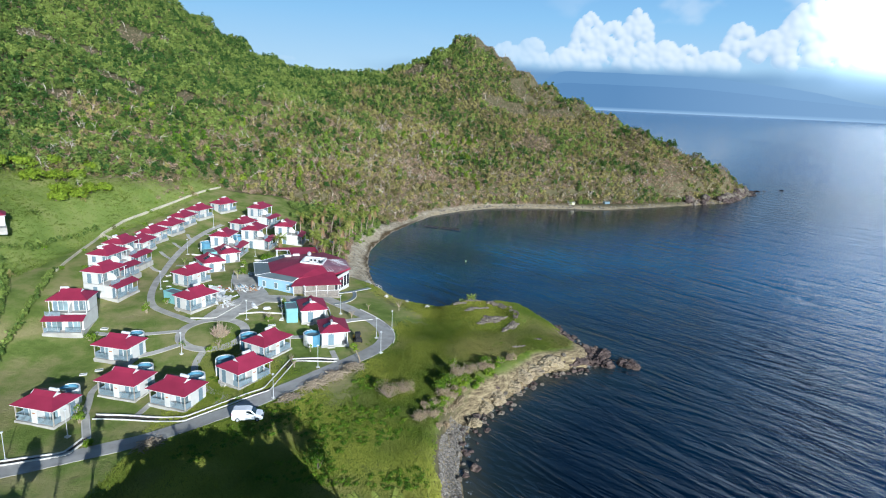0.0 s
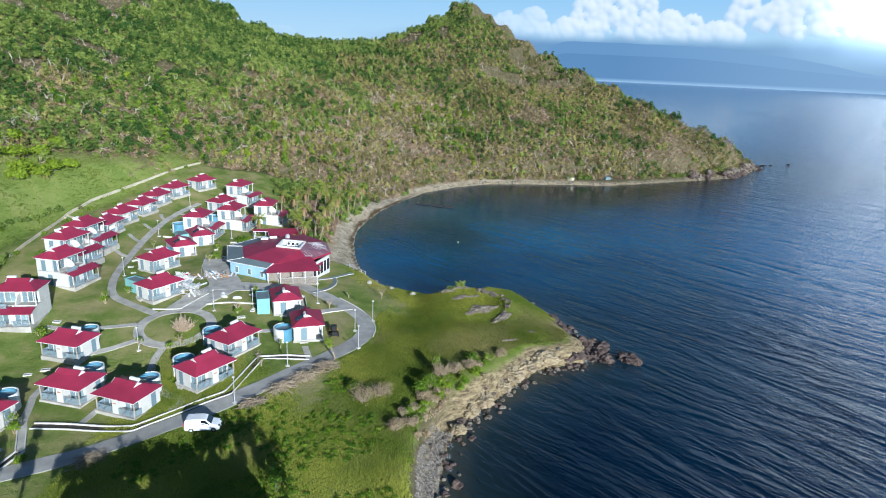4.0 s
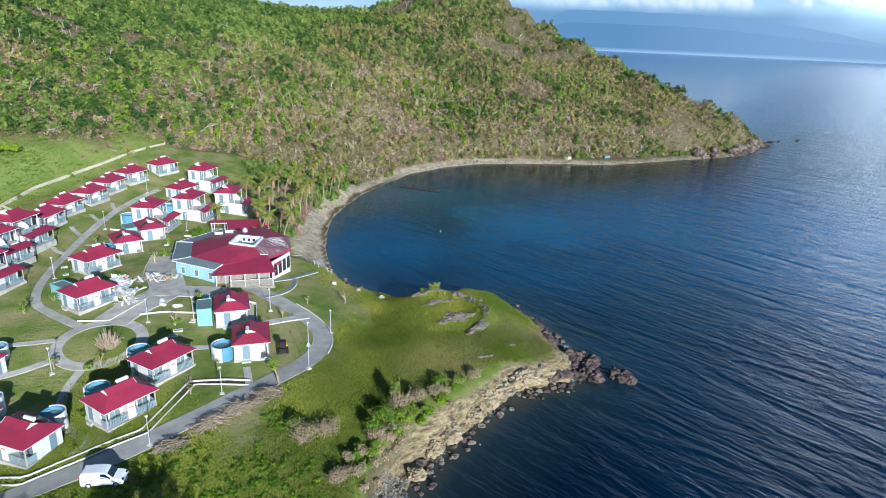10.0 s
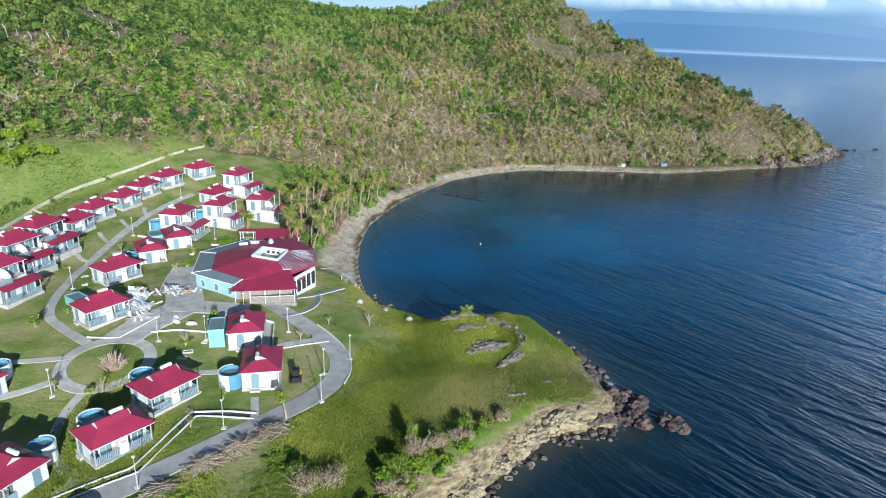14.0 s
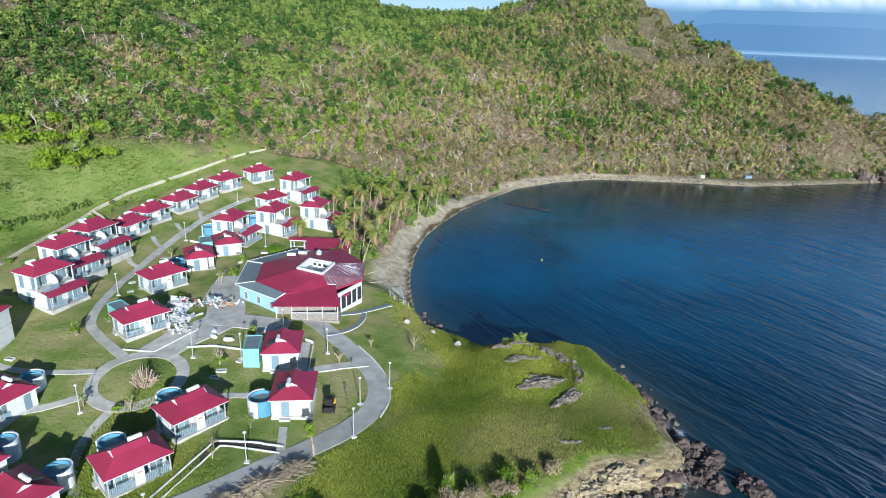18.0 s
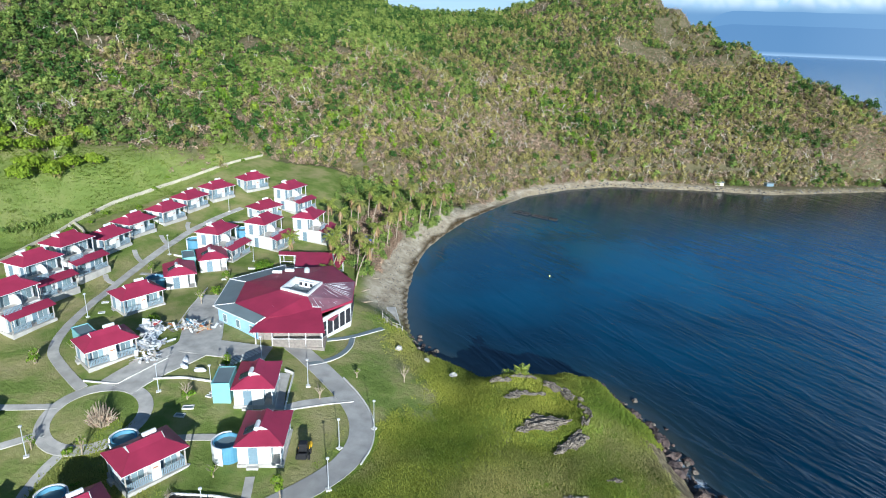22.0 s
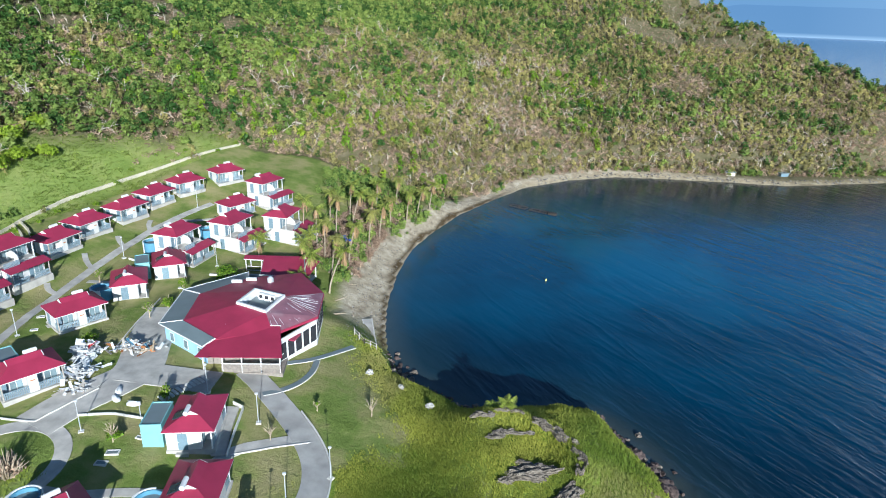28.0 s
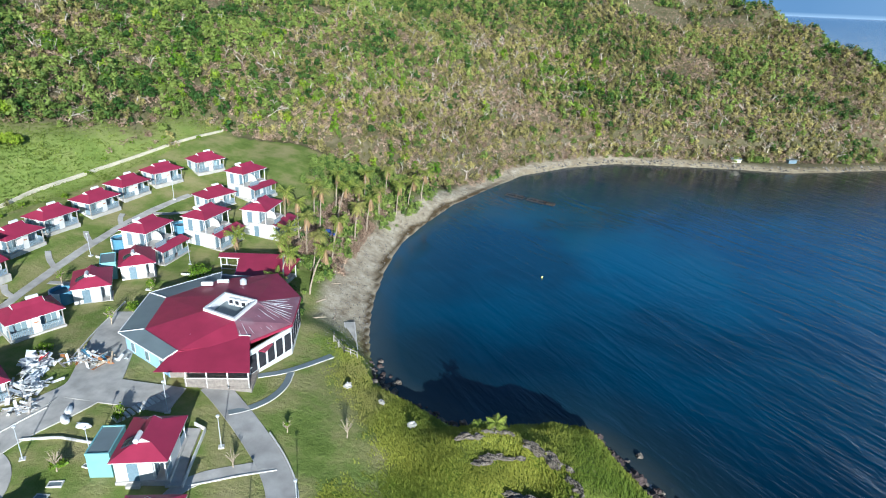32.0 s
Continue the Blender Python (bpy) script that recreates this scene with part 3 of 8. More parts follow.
# ---------------------------------------------------------------- far land, clouds and haze
def far_land():
    """Mountains across the strait, haze put into a glowing colour: two overlapping rows, the farther one paler."""
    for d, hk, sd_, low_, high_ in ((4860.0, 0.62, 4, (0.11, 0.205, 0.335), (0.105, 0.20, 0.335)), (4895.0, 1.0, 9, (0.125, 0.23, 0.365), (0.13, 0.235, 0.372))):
        az = np.radians(np.linspace(150, 10, 320))
        deg = np.degrees(az)
        h = 50 + hk * (185 * sm(84, 79, deg) * sm(50, 72, deg) + 60 * (fbm(deg, az * 0, 9, 5, sd_) - 0.5) + 40)
        lo = np.stack([d * np.cos(az), d * np.sin(az), np.full_like(az, -30)], -1)
        hi = np.stack([d * np.cos(az) * 1.005, d * np.sin(az) * 1.005, h], -1)
        k = len(az)
        f = [(i, i + 1, k + i + 1, k + i) for i in range(k - 1)]
        m = bpy.data.materials.new("hazy_distance")
        m.use_nodes = True
        n, l = m.node_tree.nodes, m.node_tree.links
        n.remove(n["Principled BSDF"])
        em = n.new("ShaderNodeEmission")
        geo = n.new("ShaderNodeNewGeometry")
        sp = n.new("ShaderNodeSeparateXYZ")
        l.new(geo.outputs["Position"], sp.inputs["Vector"])
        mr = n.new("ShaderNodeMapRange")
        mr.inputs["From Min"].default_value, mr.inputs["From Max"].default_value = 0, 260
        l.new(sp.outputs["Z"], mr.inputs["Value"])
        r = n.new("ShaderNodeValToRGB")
        # the ramp's pale foot paints the bright haze line along the water
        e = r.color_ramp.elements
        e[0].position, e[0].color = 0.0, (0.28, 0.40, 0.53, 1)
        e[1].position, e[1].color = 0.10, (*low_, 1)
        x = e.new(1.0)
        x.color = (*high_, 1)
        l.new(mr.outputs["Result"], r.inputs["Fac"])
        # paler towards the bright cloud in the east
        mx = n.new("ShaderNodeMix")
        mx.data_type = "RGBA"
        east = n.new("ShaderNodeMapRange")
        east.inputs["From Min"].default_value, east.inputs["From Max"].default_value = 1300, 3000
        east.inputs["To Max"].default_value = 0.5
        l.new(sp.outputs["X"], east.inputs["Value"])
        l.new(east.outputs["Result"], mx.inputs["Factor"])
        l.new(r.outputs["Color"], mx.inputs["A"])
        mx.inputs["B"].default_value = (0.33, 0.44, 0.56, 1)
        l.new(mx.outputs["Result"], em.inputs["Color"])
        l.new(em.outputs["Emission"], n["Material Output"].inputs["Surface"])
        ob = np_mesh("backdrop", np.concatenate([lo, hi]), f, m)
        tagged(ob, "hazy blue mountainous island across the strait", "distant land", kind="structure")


far_land()


def cloud_bank():
    """Pale sky with a row of cumulus heads over haze, far behind everything, on one tall curved sheet."""
    rng = np.random.default_rng(3)
    az = steps((178, 104, 1.5), (104, 46, 0.1), (46, -60, 1.5))
    el = steps((-0.4, 11, 0.1), (11, 35, 0.8))
    A, E = np.meshgrid(az, el)
    d = 4930.0
    ix = np.arange(A.size).reshape(A.shape)
    f = np.stack([ix[:-1, :-1], ix[:-1, 1:], ix[1:, 1:], ix[1:, :-1]], -1).reshape(-1, 4)
    # heads of cloud: centre, foot, half-width, top, in degrees
    heads = [(84.5, 2.5, 1.6, 5.0), (82.4, 2.5, 1.5, 5.4), (79.6, 2.4, 1.1, 4.7), (77.6, 2.6, 1.5, 7.6), (75.6, 2.6, 1.6, 7.0), (73.6, 2.6, 1.4, 7.9), (71.2, 2.5, 1.4, 5.5), (69.4, 2.5, 1.0, 5.1), (67.2, 2.6, 1.8, 4.6),
             (65.6, 4.0, 1.1, 6.8), (63.2, 3.6, 1.5, 6.2), (60.5, 3.0, 2.6, 8.5), (57.0, 3.2, 3.0, 10.5), (52.0, 3.2, 4.0, 12.5), (46.0, 3.5, 4.0, 11.0), (110, 2.0, 2.4, 3.2), (105, 2.0, 1.8, 2.9)]
    high = np.zeros(A.shape)
    for ca, e0, hw, e1 in heads:
        n_ = int(90 * hw)
        for k in range(n_):
            u, w = rng.uniform(-1, 1), rng.uniform(0, 1) ** 0.6
            r = rng.uniform(0.14, 0.6) * (0.6 + 0.25 * hw) * (1 - 0.25 * w)
            x = ca + u * hw * (1 - 0.25 * w ** 2)
            y = e0 + 0.3 + (e1 - e0 - 0.3 - r) * w * (1 - 0.3 * u * u)
            q = r * r - (A - x) ** 2 - (E - y) ** 2
            high = np.maximum(high, np.where(q > 0, np.sqrt(np.maximum(q, 0)) + 0.25 * (1 - abs(u)), 0))
    # shade each billow by the way its surface faces
    gx_, gy_ = np.gradient(high, axis=1) / np.gradient(A, axis=1), np.gradient(high, axis=0) / np.gradient(E, axis=0)
    nrm = np.sqrt(gx_ ** 2 + gy_ ** 2 + 1)
    lit = np.clip((-0.35 * -gx_ - 0.5 * gy_ + 0.75) / nrm, 0, 1)
    for _ in range(2):
        lit = (lit + np.roll(lit, 1, 0) + np.roll(lit, -1, 0) + np.roll(lit, 1, 1) + np.roll(lit, -1, 1)) / 5
    cover = sm(0.0, 0.38, high) * sm(2.2, 4.0, E + 0.6 * (fbm(A, E, 2.0, 4, 6) - 0.5))
    thin = 0.55 + 0.45 * sm(84, 78, A)
    wisps = 0.5 * sm(0.5, 0.72, fbm(A, E * 1.6, 5.0, 5, 8)) * sm(86, 70, A) * sm(3, 6, E) + 0.35 * sm(0.5, 0.75, fbm(A, E * 2.5, 9.0, 5, 2)) * sm(88, 96, A) * sm(6, 3, E)
    cover = np.maximum(cover * thin, wisps)
    lit = np.where(high > 0.02, lit, 0.55)
    # glare: added glow in the east, set strong to brighten the sea's reflection
    glare = sm(63, 52, A + 4 * (fbm(A, E, 4.0, 4, 12) - 0.5)) * sm(26, 42, A) * sm(0.5, 8.0, E) * sm(12, 7, E)
    # haze: a low blue band painted into the sheet's colour
    haze = sm(3.4, 2.2, E + 0.5 * (fbm(A, E, 3.0, 4, 16) - 0.5)) * sm(100, 86, A)
    m = bpy.data.materials.new("cumulus")
    m.use_nodes = True
    n, l = m.node_tree.nodes, m.node_tree.links
    n.remove(n["Principled BSDF"])
    em = n.new("ShaderNodeEmission")
    tr = n.new("ShaderNodeBsdfTransparent")
    ms = n.new("ShaderNodeMixShader")
    geo = n.new("ShaderNodeNewGeometry")

    def attr(key):
        a = n.new("ShaderNodeAttribute")
        a.attribute_name = key
        return a.outputs["Fac"]

    def mix(fac, a, b):
        x = n.new("ShaderNodeMix")
        x.data_type = "RGBA"
        l.new(fac, x.inputs["Factor"])
        for key, v in (("A", a), ("B", b)):
            if isinstance(v, tuple):
                x.inputs[key].default_value = (*v, 1)
            else:
                l.new(v, x.inputs[key])
        return x.outputs["Result"]
    sky_c = n.new("ShaderNodeValToRGB")
    e = sky_c.color_ramp.elements
    e[0].position, e[0].color = 0.05, (0.44, 0.55, 0.61, 1)
    e[1].position, e[1].color = 1.0, (0.10, 0.25, 0.49, 1)
    x = e.new(0.5)
    x.color = (0.25, 0.43, 0.59, 1)
    sp = n.new("ShaderNodeSeparateXYZ")
    l.new(geo.outputs["Position"], sp.inputs["Vector"])
    mr = n.new("ShaderNodeMapRange")
    mr.inputs["From Min"].default_value, mr.inputs["From Max"].default_value = 0, 1300
    l.new(sp.outputs["Z"], mr.inputs["Value"])
    l.new(mr.outputs["Result"], sky_c.inputs["Fac"])
    puff = mix(attr("lit"), (0.34, 0.45, 0.56), (0.70, 0.71, 0.70))
    c = mix(attr("cover"), sky_c.outputs["Color"], puff)
    c = mix(attr("haze"), c, (0.135, 0.24, 0.375))
    c = mix(attr("glare"), c, (0.80, 0.80, 0.78))
    l.new(c, em.inputs["Color"])
    st = n.new("ShaderNodeMath")
    st.operation = "MULTIPLY_ADD"
    st.inputs[1].default_value, st.inputs[2].default_value = 5.2, 1.0
    l.new(attr("glare"), st.inputs[0])
    l.new(st.outputs["Value"], em.inputs["Strength"])
    l.new(attr("veil"), ms.inputs["Fac"])
    l.new(tr.outputs["BSDF"], ms.inputs[1])
    l.new(em.outputs["Emission"], ms.inputs[2])
    l.new(ms.outputs["Shader"], n["Material Output"].inputs["Surface"])
    Ar, Er = np.radians(A), np.radians(E)
    ob = np_mesh("backdrop_clouds", np.stack([d * np.cos(Ar), d * np.sin(Ar), 50 + d * np.tan(Er)], -1).reshape(-1, 3), f, m, True,
                 {"cover": cover.ravel(), "lit": lit.ravel(), "haze": (haze * (1 - 0.35 * sm(70, 58, A))).ravel(), "veil": (0.97 * sm(34, 16, E)).ravel(), "glare": glare.ravel()})
    tagged(ob, "bank of white cumulus clouds over the strait", "clouds", kind="structure")


cloud_bank()

# ---------------------------------------------------------------- building helpers
def part(name, bm, material, parent=None, label="", smooth=False):
    """Links a bmesh as one mesh object under a thing or a part."""
    me = bpy.data.meshes.new(name)
    bm.normal_update()
    if smooth:
        for f in bm.faces:
            f.smooth = True
    bm.to_mesh(me)
    bm.free()
    me.materials.append(material)
    ob = new(name, me)
    if parent:
        ob.parent = parent
    if label:
        ob["label"] = label
    return ob


def thing(name, x, y, z, turn=0.0, label="", category="", group="", kind=""):
    e = new(name)
    e.empty_display_size = 0.2
    e.matrix_basis = pose(x, y, z, 0, 0, turn)
    return tagged(e, label, category, group, kind)


def box(bm, x0, y0, z0, x1, y1, z1, bevel=0.0):
    r = bmesh.ops.create_cube(bm, size=1.0)
    vs = r["verts"]
    for v in vs:
        v.co = Vector((x0 + (v.co.x + 0.5) * (x1 - x0), y0 + (v.co.y + 0.5) * (y1 - y0), z0 + (v.co.z + 0.5) * (z1 - z0)))
    if bevel:
        es = list({e for v in vs for e in v.link_edges})
        bmesh.ops.bevel(bm, geom=es, offset=bevel, segments=1, affect="EDGES")
    return bm


def boxes(*rows, bevel=0.0):
    bm = bmesh.new()
    for r in rows:
        box(bm, *r, bevel=bevel)
    return bm


def tube(bm, pts, radii, sides=6, cap=True):
    """A tapered tube through points."""
    rings = []
    pts = [Vector(p) for p in pts]
    for i, p in enumerate(pts):
        d = (pts[min(i + 1, len(pts) - 1)] - pts[max(i - 1, 0)]).normalized()
        u = d.orthogonal().normalized()
        w = d.cross(u)
        rings.append([bm.verts.new(p + (u * math.cos(a) + w * math.sin(a)) * radii[i]) for a in (2 * math.pi * k / sides for k in range(sides))])
    for a, b in zip(rings[:-1], rings[1:]):
        for k in range(sides):
            bm.faces.new((a[k], a[(k + 1) % sides], b[(k + 1) % sides], b[k]))
    if cap:
        bm.faces.new(rings[0][::-1])
        bm.faces.new(rings[-1])
    return bm


def poly(bm, pts):
    return bm.faces.new([bm.verts.new(p) for p in pts])


def sheet_roof(bm, faces, thick=0.07):
    """Roof planes given as corner lists, made into one sheet with thickness."""
    cache = {}

    def v(p):
        k = tuple(round(c, 3) for c in p)
        if k not in cache:
            cache[k] = bm.verts.new(p)
        return cache[k]
    fs = [bm.faces.new([v(p) for p in f]) for f in faces]
    bmesh.ops.recalc_face_normals(bm, faces=fs)
    bmesh.ops.solidify(bm, geom=fs, thickness=thick)
    return bm


# ---------------------------------------------------------------- bungalows
def hip_roof(parent, L, D, z, h, gab=True, fl=0.0):
    """Dutch hip roof over an L x D rectangle, with a small white gablet in each end."""
    gx_, gw, gh = 1.75, 0.78, 0.5
    zt = z + h
    y2 = D / 2
    a, b, c, d = (0, 0, z), (L, 0, z), (L, D, z), (0, D, z)
    k = (zt - gh)
    g1, g2 = (gx_, y2 - gw, k), (gx_, y2 + gw, k)
    g3, g4 = (L - gx_, y2 - gw, k), (L - gx_, y2 + gw, k)
    r1, r2 = (gx_, y2, zt), (L - gx_, y2, zt)
    bm = bmesh.new()
    sheet_roof(bm, [(a, b, g3, r2, r1, g1), (c, d, g2, r1, r2, g4), (d, a, g1, g2), (b, c, g4, g3)])
    roof = part("roof", bm, ROOF, parent, "crimson sheet-metal hip roof")
    for x, s in ((gx_, -1), (L - gx_, 1)):
        bm = bmesh.new()
        vs = [bm.verts.new(q) for q in ((x + s * 0.03, y2 - gw + 0.05, k + 0.02), (x + s * 0.03, y2 + gw - 0.05, k + 0.02), (x + s * 0.03, y2, zt - 0.03))]
        vs2 = [bm.verts.new(v.co + Vector((s * 0.06, 0, 0))) for v in vs]
        bm.faces.new(vs)
        bm.faces.new(vs2[::-1])
        for i in range(3):
            bm.faces.new((vs[i], vs[(i + 1) % 3], vs2[(i + 1) % 3], vs2[i]))
        part("gablet", bm, TRIM, roof, "white gablet")
    # fascia boards under the eaves
    bm = boxes((0.04, 0.02, z - 0.16, L - 0.04, 0.07, z - 0.01), (0.04, D - 0.07, z - 0.16, L - 0.04, D - 0.02, z - 0.01),
               (0.02, 0.07, z - 0.16, 0.07, D - 0.07, z - 0.01), (L - 0.07, 0.07, z - 0.16, L - 0.02, D - 0.07, z - 0.01))
    part("fascia", bm, TRIM, roof, "white fascia board")
    return roof


def railing(parent, x0, x1, y, z, label=""):
    """A terrace balustrade of slats between two rails, along x."""
    bm = boxes((x0, y - 0.03, z + 0.92, x1, y + 0.03, z + 0.98), (x0, y - 0.02, z + 0.1, x1, y + 0.02, z + 0.15))
    n = max(3, int((x1 - x0) / 0.19))
    for i in range(n):
        x = x0 + (i + 0.5) * (x1 - x0) / n
        box(bm, x - 0.06, y - 0.012, z + 0.15, x + 0.06, y + 0.012, z + 0.92)
    return part("balustrade", bm, RAIL, parent, label)


def french_window(parent, x0, x1, y, z, h=2.05, leaf=2):
    """A glazed opening with frame, panes and a shutter folded beside it."""
    fr = boxes((x0, y - 0.05, z, x0 + 0.06, y + 0.02, z + h), (x1 - 0.06, y - 0.05, z, x1, y + 0.02, z + h), (x0 + 0.06, y - 0.05, z + h - 0.06, x1 - 0.06, y + 0.02, z + h))
    win = part("window", fr, TRIM, parent)
    w = (x1 - x0 - 0.12) / leaf
    for i in range(leaf):
        a = x0 + 0.06 + i * w
        part("pane", boxes((a + 0.04, y - 0.03, z + 0.08, a + w - 0.04, y - 0.01, z + h - 0.1)), GLASSW, win)
    return win


def door(parent, x0, y0, x1, y1, z, h=2.05, m=None, name="door"):
    """A louvred door leaf standing proud of a wall, along x or along y."""
    if abs(x1 - x0) > abs(y1 - y0):
        ob = part(name, boxes((x0, y0 - 0.03, z, x1, y0 + 0.03, z + h)), m or SHUTTER, parent, "grey-blue louvred door")
        part("handle", boxes((x1 - 0.14, y0 - 0.07, z + 1.0, x1 - 0.08, y0 - 0.03, z + 1.04)), STEEL, ob)
    else:
        ob = part(name, boxes((x0 - 0.03, y0, z, x0 + 0.03, y1, z + h)), m or SHUTTER, parent, "grey-blue louvred door")
        part("handle", boxes((x0 - 0.07, y1 - 0.14, z + 1.0, x0 - 0.03, y1 - 0.08, z + 1.04)), STEEL, ob)
    return ob


def solar_heater(parent, x, y, z, pitch_y=18):
    """Roof water heater: a white tank over a dark collector."""
    bm = bmesh.new()
    tube(bm, [(x - 0.75, y, z + 0.28), (x - 0.7, y, z + 0.28), (x + 0.7, y, z + 0.28), (x + 0.75, y, z + 0.28)], [0.2, 0.27, 0.27, 0.2], 12)
    h = part("water_heater", bm, TRIM, parent, "white solar water tank", smooth=False)
    bm = bmesh.new()
    box(bm, x - 0.6, y + 0.25, z - 0.02, x + 0.6, y + 1.6, z + 0.06)
    bmesh.ops.rotate(bm, verts=bm.verts, cent=(x, y + 0.25, z), matrix=Matrix.Rotation(radians(-24), 3, "X"))
    part("collector", bm, PANEL, h, "dark glass collector")
    for u in (-0.57, 0.57):
        part("stand", boxes((x + u - 0.03, y - 0.04, z - 0.12, x + u + 0.03, y + 0.04, z + 0.1)), STEEL, h)


def cistern(name_, r, h, blue, label):
    """A round rainwater tank, open at the top, with a curved white screen wall beside it."""
    e = thing(name_, 0, 0, -60, 0, label, "water tank", "rainwater tanks")
    bm = bmesh.new()
    n = 28
    prof = [(r, -0.3), (r + 0.03, 0.1), (r, 0.14), (r, h - 0.1), (r + 0.05, h - 0.08), (r + 0.05, h), (r - 0.08, h), (r - 0.1, h - 0.45)]
    rings = [[bm.verts.new((q * math.cos(2 * math.pi * k / n), q * math.sin(2 * math.pi * k / n), z)) for k in range(n)] for q, z in prof]
    for a, b in zip(rings[:-1], rings[1:]):
        for k in range(n):
            bm.faces.new((a[k], a[(k + 1) % n], b[(k + 1) % n], b[k]))
    part("tank_wall", bm, blue, e, "blue corrugated tank wall")
    bm = bmesh.new()
    bmesh.ops.create_circle(bm, cap_ends=True, segments=n, radius=r - 0.1, matrix=Matrix.Translation((0, 0, h - 0.44)))
    part("tank_cover", bm, ROOFG, e, "grey tank cover")
    bm = bmesh.new()
    for k in range(20):
        a0, a1 = radians(70 + k * 9), radians(79 + k * 9)
        q = []
        for rr, zz in ((r + 0.12, -0.3), (r + 0.26, -0.3), (r + 0.26, h + 0.08), (r + 0.12, h + 0.08)):
            q.append([bm.verts.new((rr * math.cos(a), rr * math.sin(a), zz)) for a in (a0, a1)])
        for i in range(4):
            bm.faces.new((q[i][0], q[i][1], q[(i + 1) % 4][1], q[(i + 1) % 4][0]))
        if k in (0, 19):
            bm.faces.new([q[i][0 if k == 0 else 1] for i in range(4)])
    bmesh.ops.remove_doubles(bm, verts=bm.verts, dist=0.001)
    bmesh.ops.recalc_face_normals(bm, faces=bm.faces)
    part("screen_wall", bm, TRIM, e, "curved white screen wall")
    return e


LABEL1 = "white rendered bungalow with crimson hip roof and railed terrace"


def bungalow():
    """One storey, 7.2 x 5.5 m under its roof; the origin is the eaves corner at the left of the terrace."""
    e = thing("bungalow", 0, 0, -60, 0, LABEL1, "bungalow", "holiday bungalows")
    L, D = 7.2, 5.5
    part("plinth", boxes((0.25, 0.2, -1.2, L - 0.25, D - 0.2, 0.28), bevel=0.03), CONC, e, "pale concrete plinth")
    # walls round the rooms, set back behind the terrace
    part("wall", boxes((0.4, 1.75, 0.28, L - 0.4, D - 0.35, 2.78)), WHITE, e)
    part("wall", boxes((L / 2 - 0.5, 0.45, 0.28, L / 2 + 0.5, 1.745, 2.72)), WHITE, e)
    for x in (0.42, L - 0.42):
        part("post", boxes((x - 0.07, 0.42, 0.28, x + 0.07, 0.56, 2.72), bevel=0.01), WOODG, e, "grey timber post")
    for x0, x1 in ((0.5, L / 2 - 0.5), (L / 2 + 0.5, L - 0.5)):
        railing(e, x0, x1, 0.47, 0.28, "grey-blue slatted balustrade")
        french_window(e, x0 + 0.9, x1 - 0.25, 1.73, 0.3)
        door(e, x0 + 0.05, 1.72, x0 + 0.75, 1.72, 0.3)
    part("end_rail", boxes((0.4, 0.55, 1.2, 0.46, 1.745, 1.26), (0.4, 0.55, 0.4, 0.44, 1.745, 1.2)), RAIL, e)
    part("end_rail", boxes((L - 0.46, 0.55, 1.2, L - 0.4, 1.745, 1.26), (L - 0.44, 0.55, 0.4, L - 0.4, 1.745, 1.2)), RAIL, e)
    door(e, 0.37, 3.5, 0.37, 4.35, 0.3)
    door(e, L - 0.37, 3.5, L - 0.37, 4.35, 0.3)
    part("plaque", boxes((L / 2 - 0.3, 0.43, 1.75, L / 2 + 0.25, 0.447, 1.9)), DOORO, e, "orange wooden plaque")
    part("step", boxes((-0.1, 3.4, -0.6, 0.245, 4.45, 0.12)), CONC, e)
    hip_roof(e, L, D, 2.82, 1.45)
    solar_heater(e, L * 0.62, D * 0.62, 3.95)
    return e


def gable_bungalow():
    """The same house seen end on: the heater stands on the near slope of the roof."""
    e = thing("bungalow", 0, 0, -60, 0, "white bungalow with crimson roof, solar heater and narrow end door", "bungalow", "holiday bungalows")
    L, D = 7.0, 5.5
    part("plinth", boxes((0.2, 0.2, -1.2, L - 0.2, D - 0.2, 0.28), bevel=0.03), CONC, e, "pale concrete plinth")
    part("wall", boxes((0.35, 1.6, 0.28, L - 0.35, D - 0.3, 2.78)), WHITE, e)
    part("wall", boxes((2.0, 0.45, 0.28, L - 2.0, 1.595, 2.72)), WHITE, e)
    for x in (0.42, L - 0.42):
        part("post", boxes((x - 0.07, 0.42, 0.28, x + 0.07, 0.56, 2.72), bevel=0.01), TRIM, e, "white timber post")
    for x0, x1 in ((0.5, 2.0), (L - 2.0, L - 0.5)):
        railing(e, x0, x1, 0.47, 0.28)
        french_window(e, x0 + 0.1, x1 - 0.1, 1.58, 0.3)
    door(e, 0.32, 3.0, 0.32, 4.0, 0.3)
    part("wall_lamp", boxes((0.22, 3.4, 2.45, 0.345, 3.55, 2.58)), BLACKP, e)
    part("step", boxes((-0.25, 2.9, -0.6, 0.195, 4.2, 0.14)), CONC, e)
    hip_roof(e, L, D, 2.82, 1.45)
    solar_heater(e, 2.0, 3.2, 3.9)
    return e


